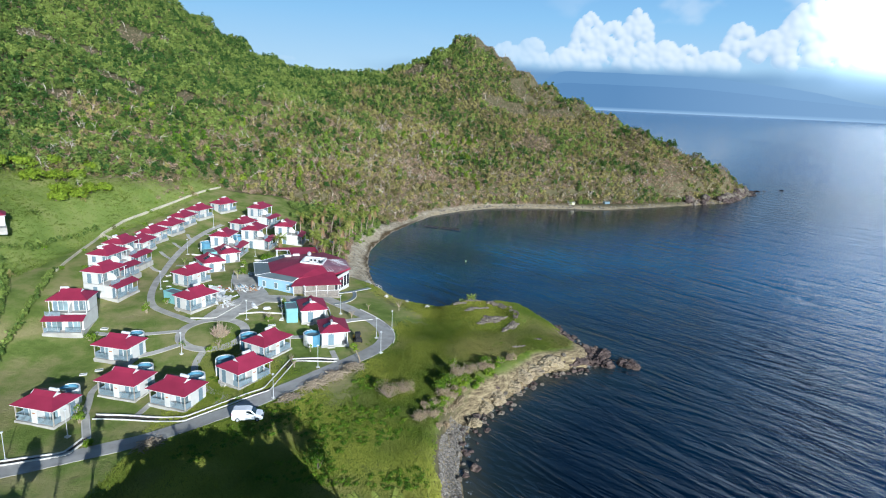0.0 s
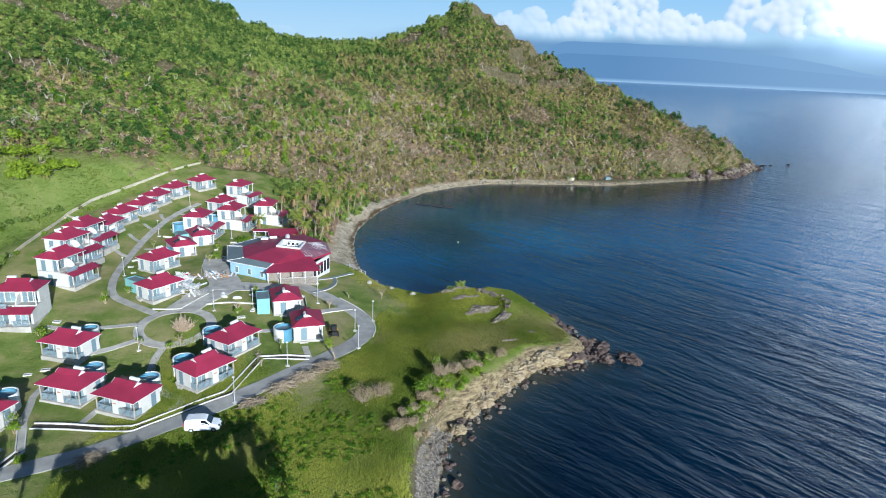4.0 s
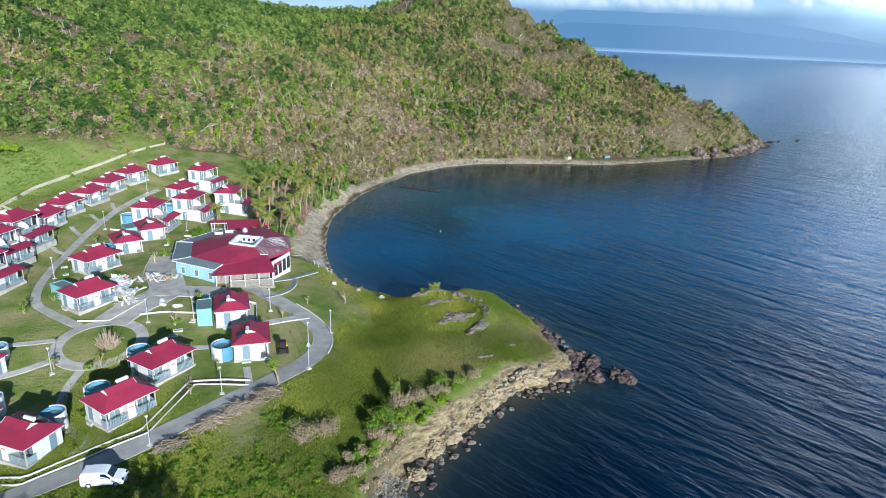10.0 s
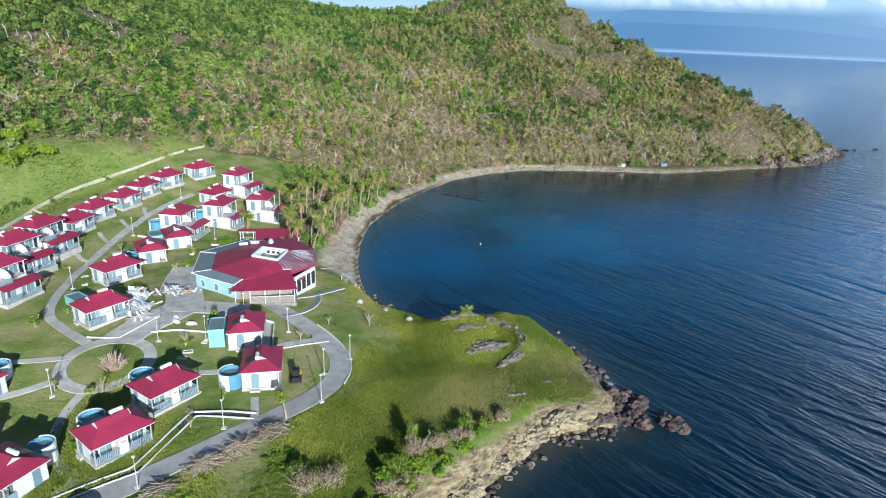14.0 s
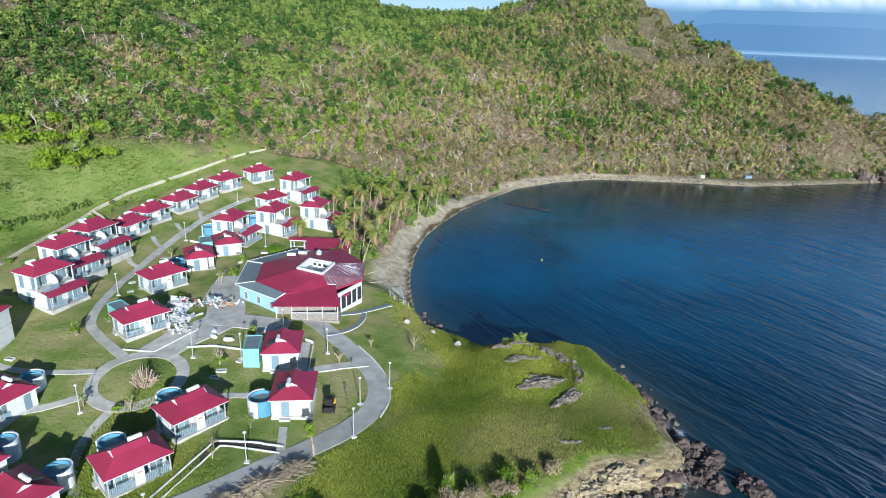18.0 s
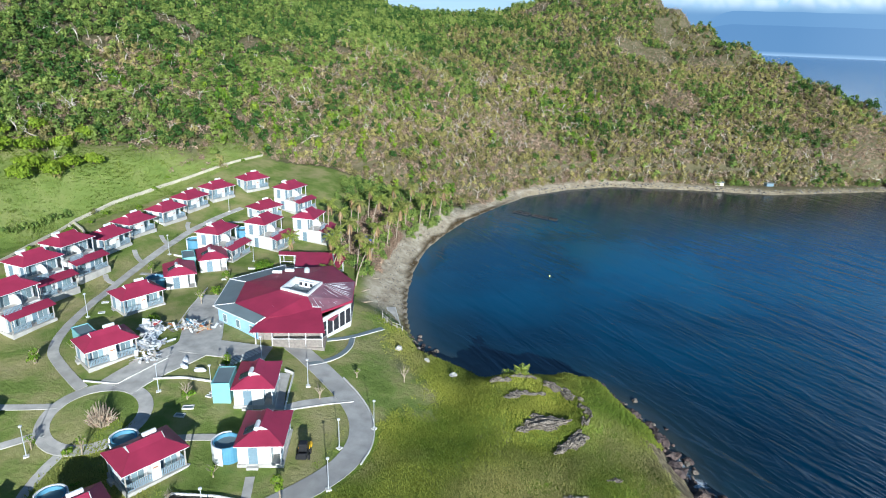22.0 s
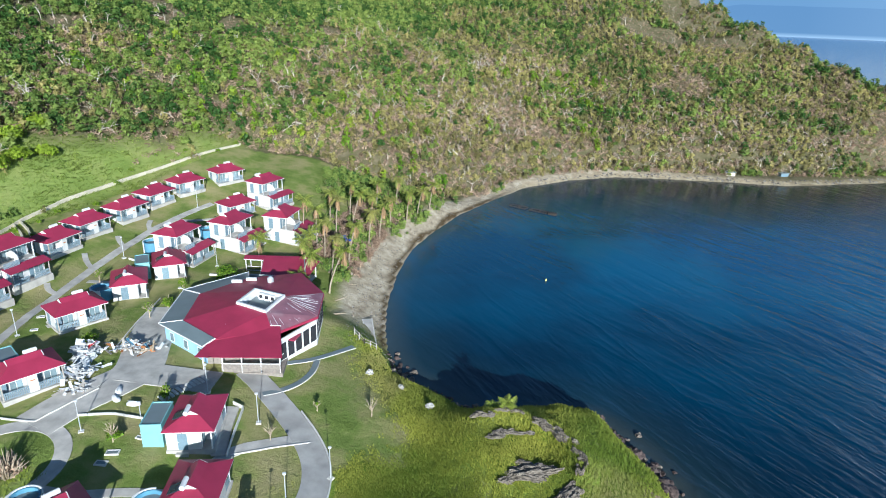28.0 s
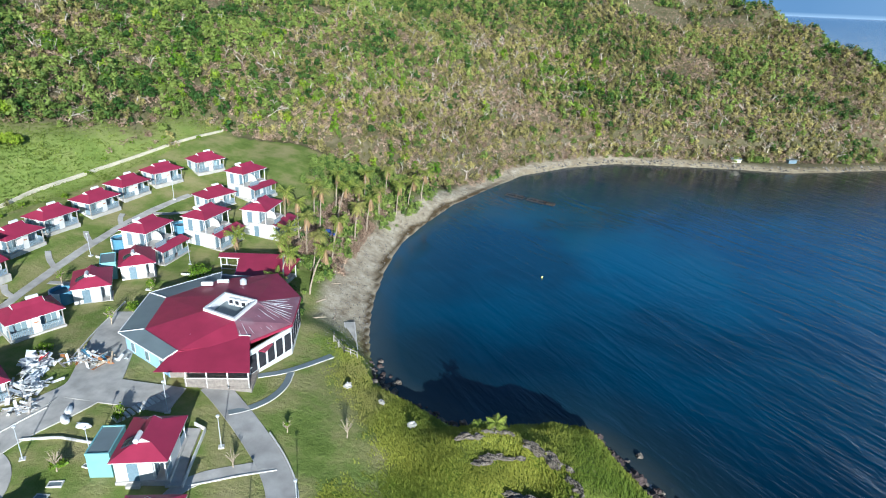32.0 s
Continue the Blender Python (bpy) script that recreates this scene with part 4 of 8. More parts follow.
def duplex():
    """Two storeys on the slope; the ground floor reaches out in front under its own lean-to roof."""
    e = thing("two_storey_house", 0, 0, -60, 0, "white two-storey guest house with crimson roof, balcony and red lean-to", "house", "two-storey guest houses")
    L, D = 7.2, 5.5
    part("plinth", boxes((0.2, -2.7, -2.0, L - 0.2, D - 0.2, 0.2)), CONC, e, "pale concrete plinth")
    part("lower_wall", boxes((0.35, 0.35, 0.2, L - 0.35, D - 0.3, 2.85)), WHITE, e)
    part("lower_wall", boxes((0.35, -1.3, 0.2, L - 0.35, 0.345, 2.7)), WHITE, e)
    part("upper_wall", boxes((0.35, 1.75, 2.95, L - 0.35, D - 0.3, 5.5)), WHITE, e)
    part("balcony_floor", boxes((0.3, -1.35, 2.7, L * 0.42, 0.345, 2.86), (0.3, 0.346, 2.86, L - 0.3, 1.74, 2.95)), CONC, e)
    # curved white wall that divides the balcony
    bm = bmesh.new()
    for k in range(8):
        a0, a1 = radians(k * 11.25), radians((k + 1) * 11.25)
        for s in (0,):
            p0 = (L * 0.52, 1.74 - 1.7 * math.sin(a0), 2.95)
            p1 = (L * 0.52, 1.74 - 1.7 * math.sin(a1), 2.95)
            h0, h1 = 0.3 + 1.4 * math.cos(a0), 0.3 + 1.4 * math.cos(a1)
            for dx in (0, 0.16):
                poly(bm, [(p0[0] + dx, p0[1], 2.86), (p1[0] + dx, p1[1], 2.86), (p1[0] + dx, p1[1], 2.86 + h1), (p0[0] + dx, p0[1], 2.86 + h0)])
            poly(bm, [(p0[0], p0[1], 2.86 + h0), (p1[0], p1[1], 2.86 + h1), (p1[0] + 0.16, p1[1], 2.86 + h1), (p0[0] + 0.16, p0[1], 2.86 + h0)])
    part("balcony_wall", bm, WHITE, e, "curved white balcony wall")
    railing(e, 0.35, L * 0.42, -1.28, 2.86, "grey balcony balustrade")
    for x0, x1 in ((0.6, L / 2 - 0.4), (L / 2 + 0.6, L - 0.6)):
        french_window(e, x0 + 0.8, x1, 1.73, 2.97)
        door(e, x0, 1.72, x0 + 0.7, 1.72, 2.97)
        french_window(e, x0 + 0.8, x1, -1.32, 0.22)
        door(e, x0, -1.33, x0 + 0.7, -1.33, 0.22)
    for x in (0.42, L - 0.42):
        part("post", boxes((x - 0.06, 0.42, 2.96, x + 0.06, 0.54, 5.42)), TRIM, e)
        part("post", boxes((x - 0.06, -2.5, 0.2, x + 0.06, -2.38, 2.3)), WOODG, e)
    railing(e, 0.5, L / 2 - 0.4, -2.45, 0.2, "grey-blue slatted balustrade")
    railing(e, L / 2 + 0.4, L - 0.5, -2.45, 0.2, "grey-blue slatted balustrade")
    door(e, 0.32, 3.2, 0.32, 4.1, 2.97)
    door(e, 0.32, 2.0, 0.32, 2.9, 0.25)
    bm = bmesh.new()
    sheet_roof(bm, [((L * 0.02, -2.75, 2.42), (L + 0.05, -2.75, 2.42), (L + 0.05, -0.95, 3.02), (L * 0.02, -0.95, 3.02))])
    part("lean_to_roof", bm, ROOF, e, "crimson lean-to roof")
    hip_roof(e, L, D, 5.52, 1.45)
    solar_heater(e, L * 0.3, D * 0.62, 6.6)
    return e


bung, gable, dup = bungalow(), gable_bungalow(), duplex()
HOMES = [("b", -59.4, 79.2, -13, 3), ("b", -58.4, 98.1, -12, 3), ("b", -51.9, 87.1, -13, 3), ("b", -43.0, 85.0, -18, 3),
         ("b", -30.1, 88.5, 57, 1), ("b", -28.6, 97.9, 61, 1), ("b", -48.1, 115.3, 60, 2), ("b", -54.6, 130.4, 63, 0),
         ("b", -69.5, 194.8, 62, 0), ("b", -72.9, 184.7, 70, 0), ("b", -73.7, 176.1, 80, 0), ("b", -73.3, 166.8, 82, 0),
         ("b", -73.9, 157.0, 82, 0), ("b", -72.8, 148.6, 86, 0), ("b", -58.3, 181.0, 68, 0),
         ("d", -72.0, 137.9, 84, 0), ("d", -71.2, 129.4, 80, 0), ("d", -67.4, 120.3, 79, 0), ("d", -71.0, 106.8, 8, 0),
         ("d", -54.9, 189.4, 76, 0), ("d", -49.3, 166.6, 84, 1), ("d", -42.0, 175.0, 92, 0), ("d", -54.4, 157.6, 88, 1),
         ("g", -15.3, 106.9, 107, 4), ("g", -21.0, 116.0, 109, 5), ("g", -51.0, 145.0, 128, 4), ("g", -50.1, 153.8, 128, 5)]
tall = cistern("water_tank", 1.3, 2.6, TANKB, "tall round blue rainwater tank with white screen wall")
tank = cistern("water_tank", 1.45, 2.0, TANKB, "round blue rainwater tank with white screen wall")


def teal_store():
    e = thing("tank_house", 0, 0, -60, 0, "teal rectangular tank house with grey flat roof", "tank house", "tank houses")
    part("wall", boxes((0, 0, -0.4, 2.2, 4.2, 2.75)), TEAL, e)
    part("flat_roof", boxes((0.1, 0.1, 2.75, 2.1, 4.1, 2.85)), ROOFG, e, "grey felt roof")
    part("coping", boxes((-0.04, -0.04, 2.75, 2.24, 0.1, 2.95), (-0.04, 4.1, 2.75, 2.24, 4.24, 2.95), (-0.04, 0.1, 2.75, 0.1, 4.1, 2.95), (2.1, 0.1, 2.75, 2.24, 4.1, 2.95)), TEAL, e)
    return e


store = teal_store()
for kind_, x, y, a, tk in HOMES:
    c, s = math.cos(radians(a)), math.sin(radians(a))
    mid = (x + 3.6 * c - 2.7 * s, y + 3.6 * s + 2.7 * c)
    z = gz(*mid) - (0.3 if y > 140 or kind_ == "d" else 0.0)
    src = {"b": bung, "g": gable, "d": dup}[kind_]
    copy_thing(src, pose(x, y, z, 0, 0, a))

    def at(u, v):
        return x + u * c - v * s, y + u * s + v * c
    if tk in (1, 3):
        p = at((3.4 if tk == 3 else 3.0) if kind_ == "b" else 1.9, 6.9)
        copy_thing(tall if kind_ == "b" else tank, pose(*p, z + (1.3 if kind_ == "d" else 0.0), 0, 0, a - 100))
    elif tk == 2:
        p = at(1.6, 6.0)
        copy_thing(store, pose(*p, gz(*p) - 0.5, 0, 0, a))
    elif tk == 4:
        p = at(2.0, 6.7)
        copy_thing(tank, pose(*p, z + 0.2, 0, 0, a - 75))
    elif tk == 5:
        p = at(1.2, 8.0)
        copy_thing(store, pose(*p, gz(*p), 0, 0, a - 90))
for o in (bung, gable, dup, tank, tall, store):
    for q in list(o.children_recursive) + [o]:
        bpy.data.objects.remove(q)

# ---------------------------------------------------------------- main hall
RNG0 = random.Random(5)


def hall():
    e = thing("restaurant_hall", -31.0, 140.0, 5.6, 0, "many-sided restaurant hall with crimson and grey roof and blue walls", "hall")
    ox, oy, oz = -31.0, 140.0, 5.6

    def P(x, y, z):
        return (x - ox, y - oy, z - oz)
    ez, iz = 9.0, 9.55
    out = [(-31.3, 129.8), (-40.7, 133.7), (-44.2, 144.4), (-38.4, 153.7), (-29.5, 155.2), (-22.5, 148.9), (-20.1, 141.2), (-22.4, 133.6)]
    inn = [(-30.4, 131.3), (-37.4, 134.5), (-40.3, 142.8), (-36.4, 150.4), (-29.5, 154.8), (-22.7, 148.6), (-20.4, 141.2), (-24.0, 134.8)]
    sk = [(-26.4, 137.5), (-31.5, 138.8), (-31.4, 143.6), (-26.3, 142.8)]
    sz = 11.0
    # walls under the eaves, set in
    cx, cy = -31.2, 143.2
    for i in range(8):
        (x0, y0), (x1, y1) = out[i], out[(i + 1) % 8]
        q = [(cx + (a - cx) * 0.95, cy + (b - cy) * 0.95) for a, b in ((x0, y0), (x1, y1))]
        p_ = [(cx + (a - cx) * 0.93, cy + (b - cy) * 0.93) for a, b in ((x0, y0), (x1, y1))]
        bm = bmesh.new()
        lo, hi = 3.6, 8.95
        c8 = [bm.verts.new(P(*v, z)) for z in (lo, hi) for v in (q[0], q[1], p_[1], p_[0])]
        for f in ((0, 1, 5, 4), (1, 2, 6, 5), (2, 3, 7, 6), (3, 0, 4, 7), (4, 5, 6, 7), (3, 2, 1, 0)):
            bm.faces.new([c8[k] for k in f])
        bmesh.ops.recalc_face_normals(bm, faces=bm.faces)
        blue = i in (0, 1, 2)
        w = part("wall", bm, BLUEW if blue else BOARD if i == 7 else WHITE, e, "light blue painted wall" if blue else "grey-brown boarded wall behind the terrace" if i == 7 else "white wall")
        d = Vector((q[1][0] - q[0][0], q[1][1] - q[0][1]))
        n_ = Vector((d.y, -d.x)).normalized()
        if n_.dot(Vector((q[0][0] - cx, q[0][1] - cy))) < 0:
            n_ = -n_
        n_win = 3 if blue else 0 if i == 7 else 5
        for k in range(n_win):
            t0 = (k + 0.32) / n_win if blue else (k + 0.04) / n_win
            t1 = (k + 0.62) / n_win if blue else (k + 0.96) / n_win
            a_, b_ = Vector(q[0]) + d * t0, Vector(q[0]) + d * t1
            zl, zh = (6.6, 8.0) if blue else (5.7, 8.4)
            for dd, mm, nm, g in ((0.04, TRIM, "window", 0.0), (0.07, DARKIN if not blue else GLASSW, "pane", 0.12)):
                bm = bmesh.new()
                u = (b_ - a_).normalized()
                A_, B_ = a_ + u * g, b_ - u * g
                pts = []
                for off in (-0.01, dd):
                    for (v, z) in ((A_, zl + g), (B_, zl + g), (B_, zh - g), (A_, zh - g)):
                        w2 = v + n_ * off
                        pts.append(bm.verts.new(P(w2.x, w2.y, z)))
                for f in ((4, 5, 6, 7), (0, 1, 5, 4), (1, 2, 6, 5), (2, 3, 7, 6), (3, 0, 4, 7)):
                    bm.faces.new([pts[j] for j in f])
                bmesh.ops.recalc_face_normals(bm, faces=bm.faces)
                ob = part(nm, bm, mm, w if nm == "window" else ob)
    # roof: a crimson upper cone round the open lantern, grey pent roofs along three sides
    for i in range(8):
        j = (i + 1) % 8
        if i in (0, 1, 2):
            bm = bmesh.new()
            sheet_roof(bm, [(P(*out[i], ez), P(*out[j], ez), P(*inn[j], iz), P(*inn[i], iz))], 0.09)
            part("grey_roof", bm, ROOFG, e, "grey sheet-metal pent roof")
    lant = [0, 1, 1, 2, 2, 3, 3, 0]
    for i in range(8):
        j = (i + 1) % 8
        z = iz
        f = [P(*inn[i], iz), P(*inn[j], iz), P(*sk[lant[j]], sz), P(*sk[lant[i]], sz)]
        if lant[i] == lant[j]:
            f = f[:3]
        bm = bmesh.new()
        sheet_roof(bm, [f], 0.08)
        worn = i in (5, 6)
        part("roof", bm, ROOFW if worn else ROOF, e, "worn peeling red roof plane" if worn else "crimson sheet-metal roof plane")
        if worn:
            for s_ in range(8):
                t_ = (s_ + RNG0.uniform(0.2, 0.8)) / 8
                lo_ = Vector(f[0]).lerp(Vector(f[1]), t_)
                hi_ = Vector(f[2]) if len(f) == 3 else Vector(f[3]).lerp(Vector(f[2]), t_)
                a0_, a1_ = lo_.lerp(hi_, RNG0.uniform(0.03, 0.3)), lo_.lerp(hi_, RNG0.uniform(0.55, 0.92))
                sd_ = (Vector(f[1]) - Vector(f[0])).normalized() * RNG0.uniform(0.03, 0.07)
                bm = bmesh.new()
                up_ = Vector((0, 0, 0.11))
                tube(bm, [a0_ + up_, a0_.lerp(a1_, 0.5) + up_ + sd_, a1_ + up_], [0.02, 0.045, 0.015], 4)
                part("torn_seam", bm, STEEL, e, "pale torn roof seam")
        if i >= 3:
            bm = bmesh.new()
            a_, b_ = inn[i], inn[j]
            c8 = [bm.verts.new(P(v[0] + (v[0] - cx) * k, v[1] + (v[1] - cy) * k, zz)) for k, zz in ((0, iz - 0.4), (0, iz - 0.02), (0.01, iz - 0.02), (0.01, iz - 0.4)) for v in (a_, b_)]
            for k in range(4):
                bm.faces.new((c8[2 * k], c8[2 * k + 1], c8[(2 * k + 3) % 8], c8[(2 * k + 2) % 8]))
            part("fascia", bm, ROOF, e, "crimson fascia")
    # lantern: white parapet round an open well
    par = part("lantern", bmesh.new(), TRIM, e, "white rooflight parapet")
    for i in range(4):
        a_, b_ = sk[i], sk[(i + 1) % 4]
        mx_, my_ = sum(p[0] for p in sk) / 4, sum(p[1] for p in sk) / 4
        bm = bmesh.new()
        ring = []
        for k, zz in ((1.05, sz - 0.15), (1.05, sz + 0.36), (0.92, sz + 0.36), (0.92, sz - 1.2)):
            ring.append([bm.verts.new(P(mx_ + (v[0] - mx_) * k, my_ + (v[1] - my_) * k, zz)) for v in (a_, b_)])
        for k in range(3):
            bm.faces.new((ring[k][0], ring[k][1], ring[k + 1][1], ring[k + 1][0]))
        bmesh.ops.recalc_face_normals(bm, faces=bm.faces)
        part("parapet", bm, TRIM, par)
    bm = bmesh.new()
    poly(bm, [P(mx_ + (v[0] - mx_) * 0.93, my_ + (v[1] - my_) * 0.93, sz - 0.8) for v in sk])
    part("well_floor", bm, ROOFG, par, "shaded rooflight floor")
    for k in range(3):
        t = 0.25 + k * 0.25
        x, y = sk[2][0] * (1 - t) + sk[3][0] * t, sk[2][1] * (1 - t) + sk[3][1] * t
        x, y = mx_ + (x - mx_) * 0.78, my_ + (y - my_) * 0.74
        v_ = part("vent_unit", boxes((*P(x - 0.42, y - 0.25, sz - 0.8), *P(x + 0.42, y + 0.3, sz + 0.2)), bevel=0.04), TRIM, par, "white vent box")
        part("grille", boxes((*P(x - 0.25, y - 0.28, sz - 0.5), *P(x + 0.25, y - 0.252, sz + 0.02))), DARKIN, v_, "dark grille")
    # white cappings on the hips between the grey roofs, and along the eaves
    for a_, b_ in ((out[1], inn[1]), (out[2], inn[2]), (out[0], inn[0]), (out[3], inn[3])):
        bm = bmesh.new()
        tube(bm, [P(*a_, ez + 0.06), P(*b_, iz + 0.06)], [0.1, 0.1], 6)
        part("hip_cap", bm, TRIM, e, "white hip capping")
    for i in (0, 1, 2):
        bm = bmesh.new()
        tube(bm, [P(*out[i], ez - 0.02), P(*out[i + 1], ez - 0.02)], [0.09, 0.09], 6)
        part("gutter", bm, TRIM, e, "white gutter")
    # front terrace with its own roof
    t0, t1 = (-31.2, 127.7), (-20.6, 130.7)
    bm = bmesh.new()
    sheet_roof(bm, [(P(*t0, 8.65), P(*t1, 8.65), P(-23.6, 136.2, 10.0), P(-30.6, 134.3, 10.0))], 0.09)
    tr_ = part("terrace_roof", bm, ROOF, e, "crimson terrace roof")
    ux, uy = (t1[0] - t0[0]), (t1[1] - t0[1])
    ln = math.hypot(ux, uy)
    ux, uy = ux / ln, uy / ln
    bm = bmesh.new()
    a_ = [bm.verts.new(P(t0[0] + ux * u - uy * v, t0[1] + uy * u + ux * v, z)) for z in (3.8, 5.75) for u, v in ((0.5, 1.05), (ln - 0.3, 1.05), (ln - 0.4, 5.2), (0.5, 5.2))]
    for f in ((0, 1, 5, 4), (1, 2, 6, 5), (2, 3, 7, 6), (3, 0, 4, 7), (4, 5, 6, 7)):
        bm.faces.new([a_[k] for k in f])
    part("terrace_floor", bm, BOARD, e, "raised concrete terrace floor")
    for k in range(5):
        u = 0.6 + k * (ln - 1.2) / 4
        x, y = t0[0] + ux * u - uy * 1.2, t0[1] + uy * u + ux * 1.2
        bm = bmesh.new()
        tube(bm, [P(x, y, 5.7), P(x, y, 8.8)], [0.09, 0.09], 8)
        for s in (-1, 1):
            tube(bm, [P(x, y, 8.0), P(x + ux * s * 0.55, y + uy * s * 0.55, 8.65)], [0.05, 0.05], 4)
        part("post", bm, TRIM, tr_, "white post with curved braces")
    for k in range(7):
        z0 = 5.8 + k * 0.175
        bm = bmesh.new()
        a_, b_ = ((t0[0] + ux * u - uy * 1.12, t0[1] + uy * u + ux * 1.12) for u in (2.9, ln - 0.5))
        q_ = [(a_[0], a_[1]), (b_[0], b_[1]), (b_[0] - uy * 0.05, b_[1] + ux * 0.05), (a_[0] - uy * 0.05, a_[1] + ux * 0.05)]
        c8 = [bm.verts.new(P(*v, z)) for z in (z0, z0 + 0.15) for v in q_]
        for f in ((0, 1, 5, 4), (1, 2, 6, 5), (2, 3, 7, 6), (3, 0, 4, 7), (4, 5, 6, 7), (3, 2, 1, 0)):
            bm.faces.new([c8[j] for j in f])
        part("slat", bm, BOARD, e, "grey timber balustrade board")
    bm = bmesh.new()
    tube(bm, [P(t0[0] + ux * 2.9 - uy * 1.14, t0[1] + uy * 2.9 + ux * 1.14, 7.08), P(t0[0] + ux * (ln - 0.5) - uy * 1.14, t0[1] + uy * (ln - 0.5) + ux * 1.14, 7.08)], [0.06, 0.06], 6)
    part("hand_rail", bm, TRIM, e, "white hand rail")
    # near-black panel that paints the shaded room behind the terrace
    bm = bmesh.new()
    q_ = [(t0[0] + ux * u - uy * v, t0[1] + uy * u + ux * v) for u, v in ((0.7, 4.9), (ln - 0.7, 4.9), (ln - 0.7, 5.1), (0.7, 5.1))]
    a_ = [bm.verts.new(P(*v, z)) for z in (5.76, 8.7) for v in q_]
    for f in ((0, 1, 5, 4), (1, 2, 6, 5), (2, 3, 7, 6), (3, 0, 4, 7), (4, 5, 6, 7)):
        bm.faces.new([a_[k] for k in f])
    part("glazed_front", bm, DARKIN, e, "dark panel for the unlit room behind the terrace")
    # ridge cap over the terrace
    bm = bmesh.new()
    tube(bm, [P(-30.7, 134.3, 10.03), P(-23.5, 136.2, 10.03)], [0.12, 0.12], 6)
    part("ridge_cap", bm, TRIM, tr_)
    # heaters and a vent cowl
    for x, y in ((-36.6, 147.2), (-34.9, 148.6)):
        bm = bmesh.new()
        tube(bm, [P(x - 0.75, y - 0.2, 10.25), P(x + 0.75, y + 0.3, 10.25)], [0.3, 0.3], 10)
        part("water_heater", bm, TRIM, e, "white solar water tank")
    bm = bmesh.new()
    tube(bm, [P(-31.6, 148.6, 10.0), P(-31.6, 148.6, 10.9), P(-31.6, 148.6, 11.2)], [0.5, 0.5, 0.2], 12)
    part("vent_cowl", bm, STEEL, e, "galvanised vent cowl")
    # awning strip on the sea side
    part("awning", boxes((*P(-22.3, 135.8, 8.2), *P(-21.4, 137.8, 8.36))), ROOF, e, "red awning")
    return e


hall()


def pavilion():
    """Open pavilion behind the hall: a broad crimson roof with a narrow open wing."""
    ox, oy, oz = -34.5, 159.5, gz(-34.5, 159.5)
    e = thing("pavilion", ox, oy, oz, 0, "open pavilion with crimson pitched roof on white posts", "pavilion")

    def top(x, y):
        return 7.35 + 1.2 * ((-0.24 * x + 0.97 * y) - 159.0) / 8.0

    def Q(x, y, z=None):
        return (x - ox, y - oy, (top(x, y) if z is None else z) - oz)
    bm = bmesh.new()
    sheet_roof(bm, [(Q(-37.2, 154.7), Q(-29.6, 156.7), Q(-33.2, 164.0), Q(-39.3, 162.5), Q(-39.6, 160.9)), (Q(-39.6, 160.9), Q(-39.3, 162.5), Q(-43.6, 161.4), Q(-43.1, 160.2))], 0.09)
    r = part("roof", bm, ROOF, e, "crimson sheet-metal roof")
    bm = bmesh.new()
    sheet_roof(bm, [(Q(-29.6, 156.7), Q(-30.6, 164.9, 7.7), Q(-33.2, 164.0)), (Q(-33.2, 164.0), Q(-30.6, 164.9, 7.7), Q(-43.9, 163.4, 7.8), Q(-43.6, 161.4))], 0.08)
    part("hip_roof", bm, ROOF, e, "crimson hip end")
    bm = bmesh.new()
    tube(bm, [Q(-29.6, 156.7, top(-29.6, 156.7) + 0.06), Q(-33.2, 164.0, top(-33.2, 164.0) + 0.06)], [0.13, 0.13], 6)
    part("ridge_cap", bm, ROOFG, r, "grey hip flashing")
    for (x0, y0), (x1, y1) in (((-37.2, 154.7), (-29.6, 156.7)), ((-43.1, 160.2), (-39.6, 160.9)), ((-39.6, 160.9), (-37.2, 154.7))):
        bm = bmesh.new()
        tube(bm, [Q(x0, y0, top(x0, y0) - 0.14), Q(x1, y1, top(x1, y1) - 0.14)], [0.1, 0.1], 4)
        part("fascia", bm, TRIM, r)
    part("floor", boxes((-8.6, 0.4, -0.6, 3.2, 4.6, 0.14), (-2.2, -4.2, -0.6, 4.4, 0.396, 0.14)), CONC, e)
    part("wall", boxes((-1.6, -2.9, 0.14, 2.6, 3.6, 1.95)), WHITE, e)
    for x, y in ((-43.0, 160.6), (-40.2, 161.1), (-43.2, 162.6), (-36.8, 155.3), (-33.4, 156.1), (-30.2, 157.2), (-30.9, 163.6)):
        bm = bmesh.new()
        tube(bm, [Q(x, y, oz - 0.2), Q(x, y, top(x, y) - 0.1 if y < 162 else 7.6)], [0.09, 0.09], 8)
        part("post", bm, TRIM, e, "white post")
    for x0, y0, x1, y1 in ((-43.0, 160.6, -40.2, 161.1),):
        for z_ in (1.0, 0.6, 1.75):
            bm = bmesh.new()
            tube(bm, [Q(x0, y0, oz + z_), Q(x1, y1, oz + z_)], [0.05, 0.05], 5)
            part("rail", bm, TRIM, e)
    return e


pavilion()


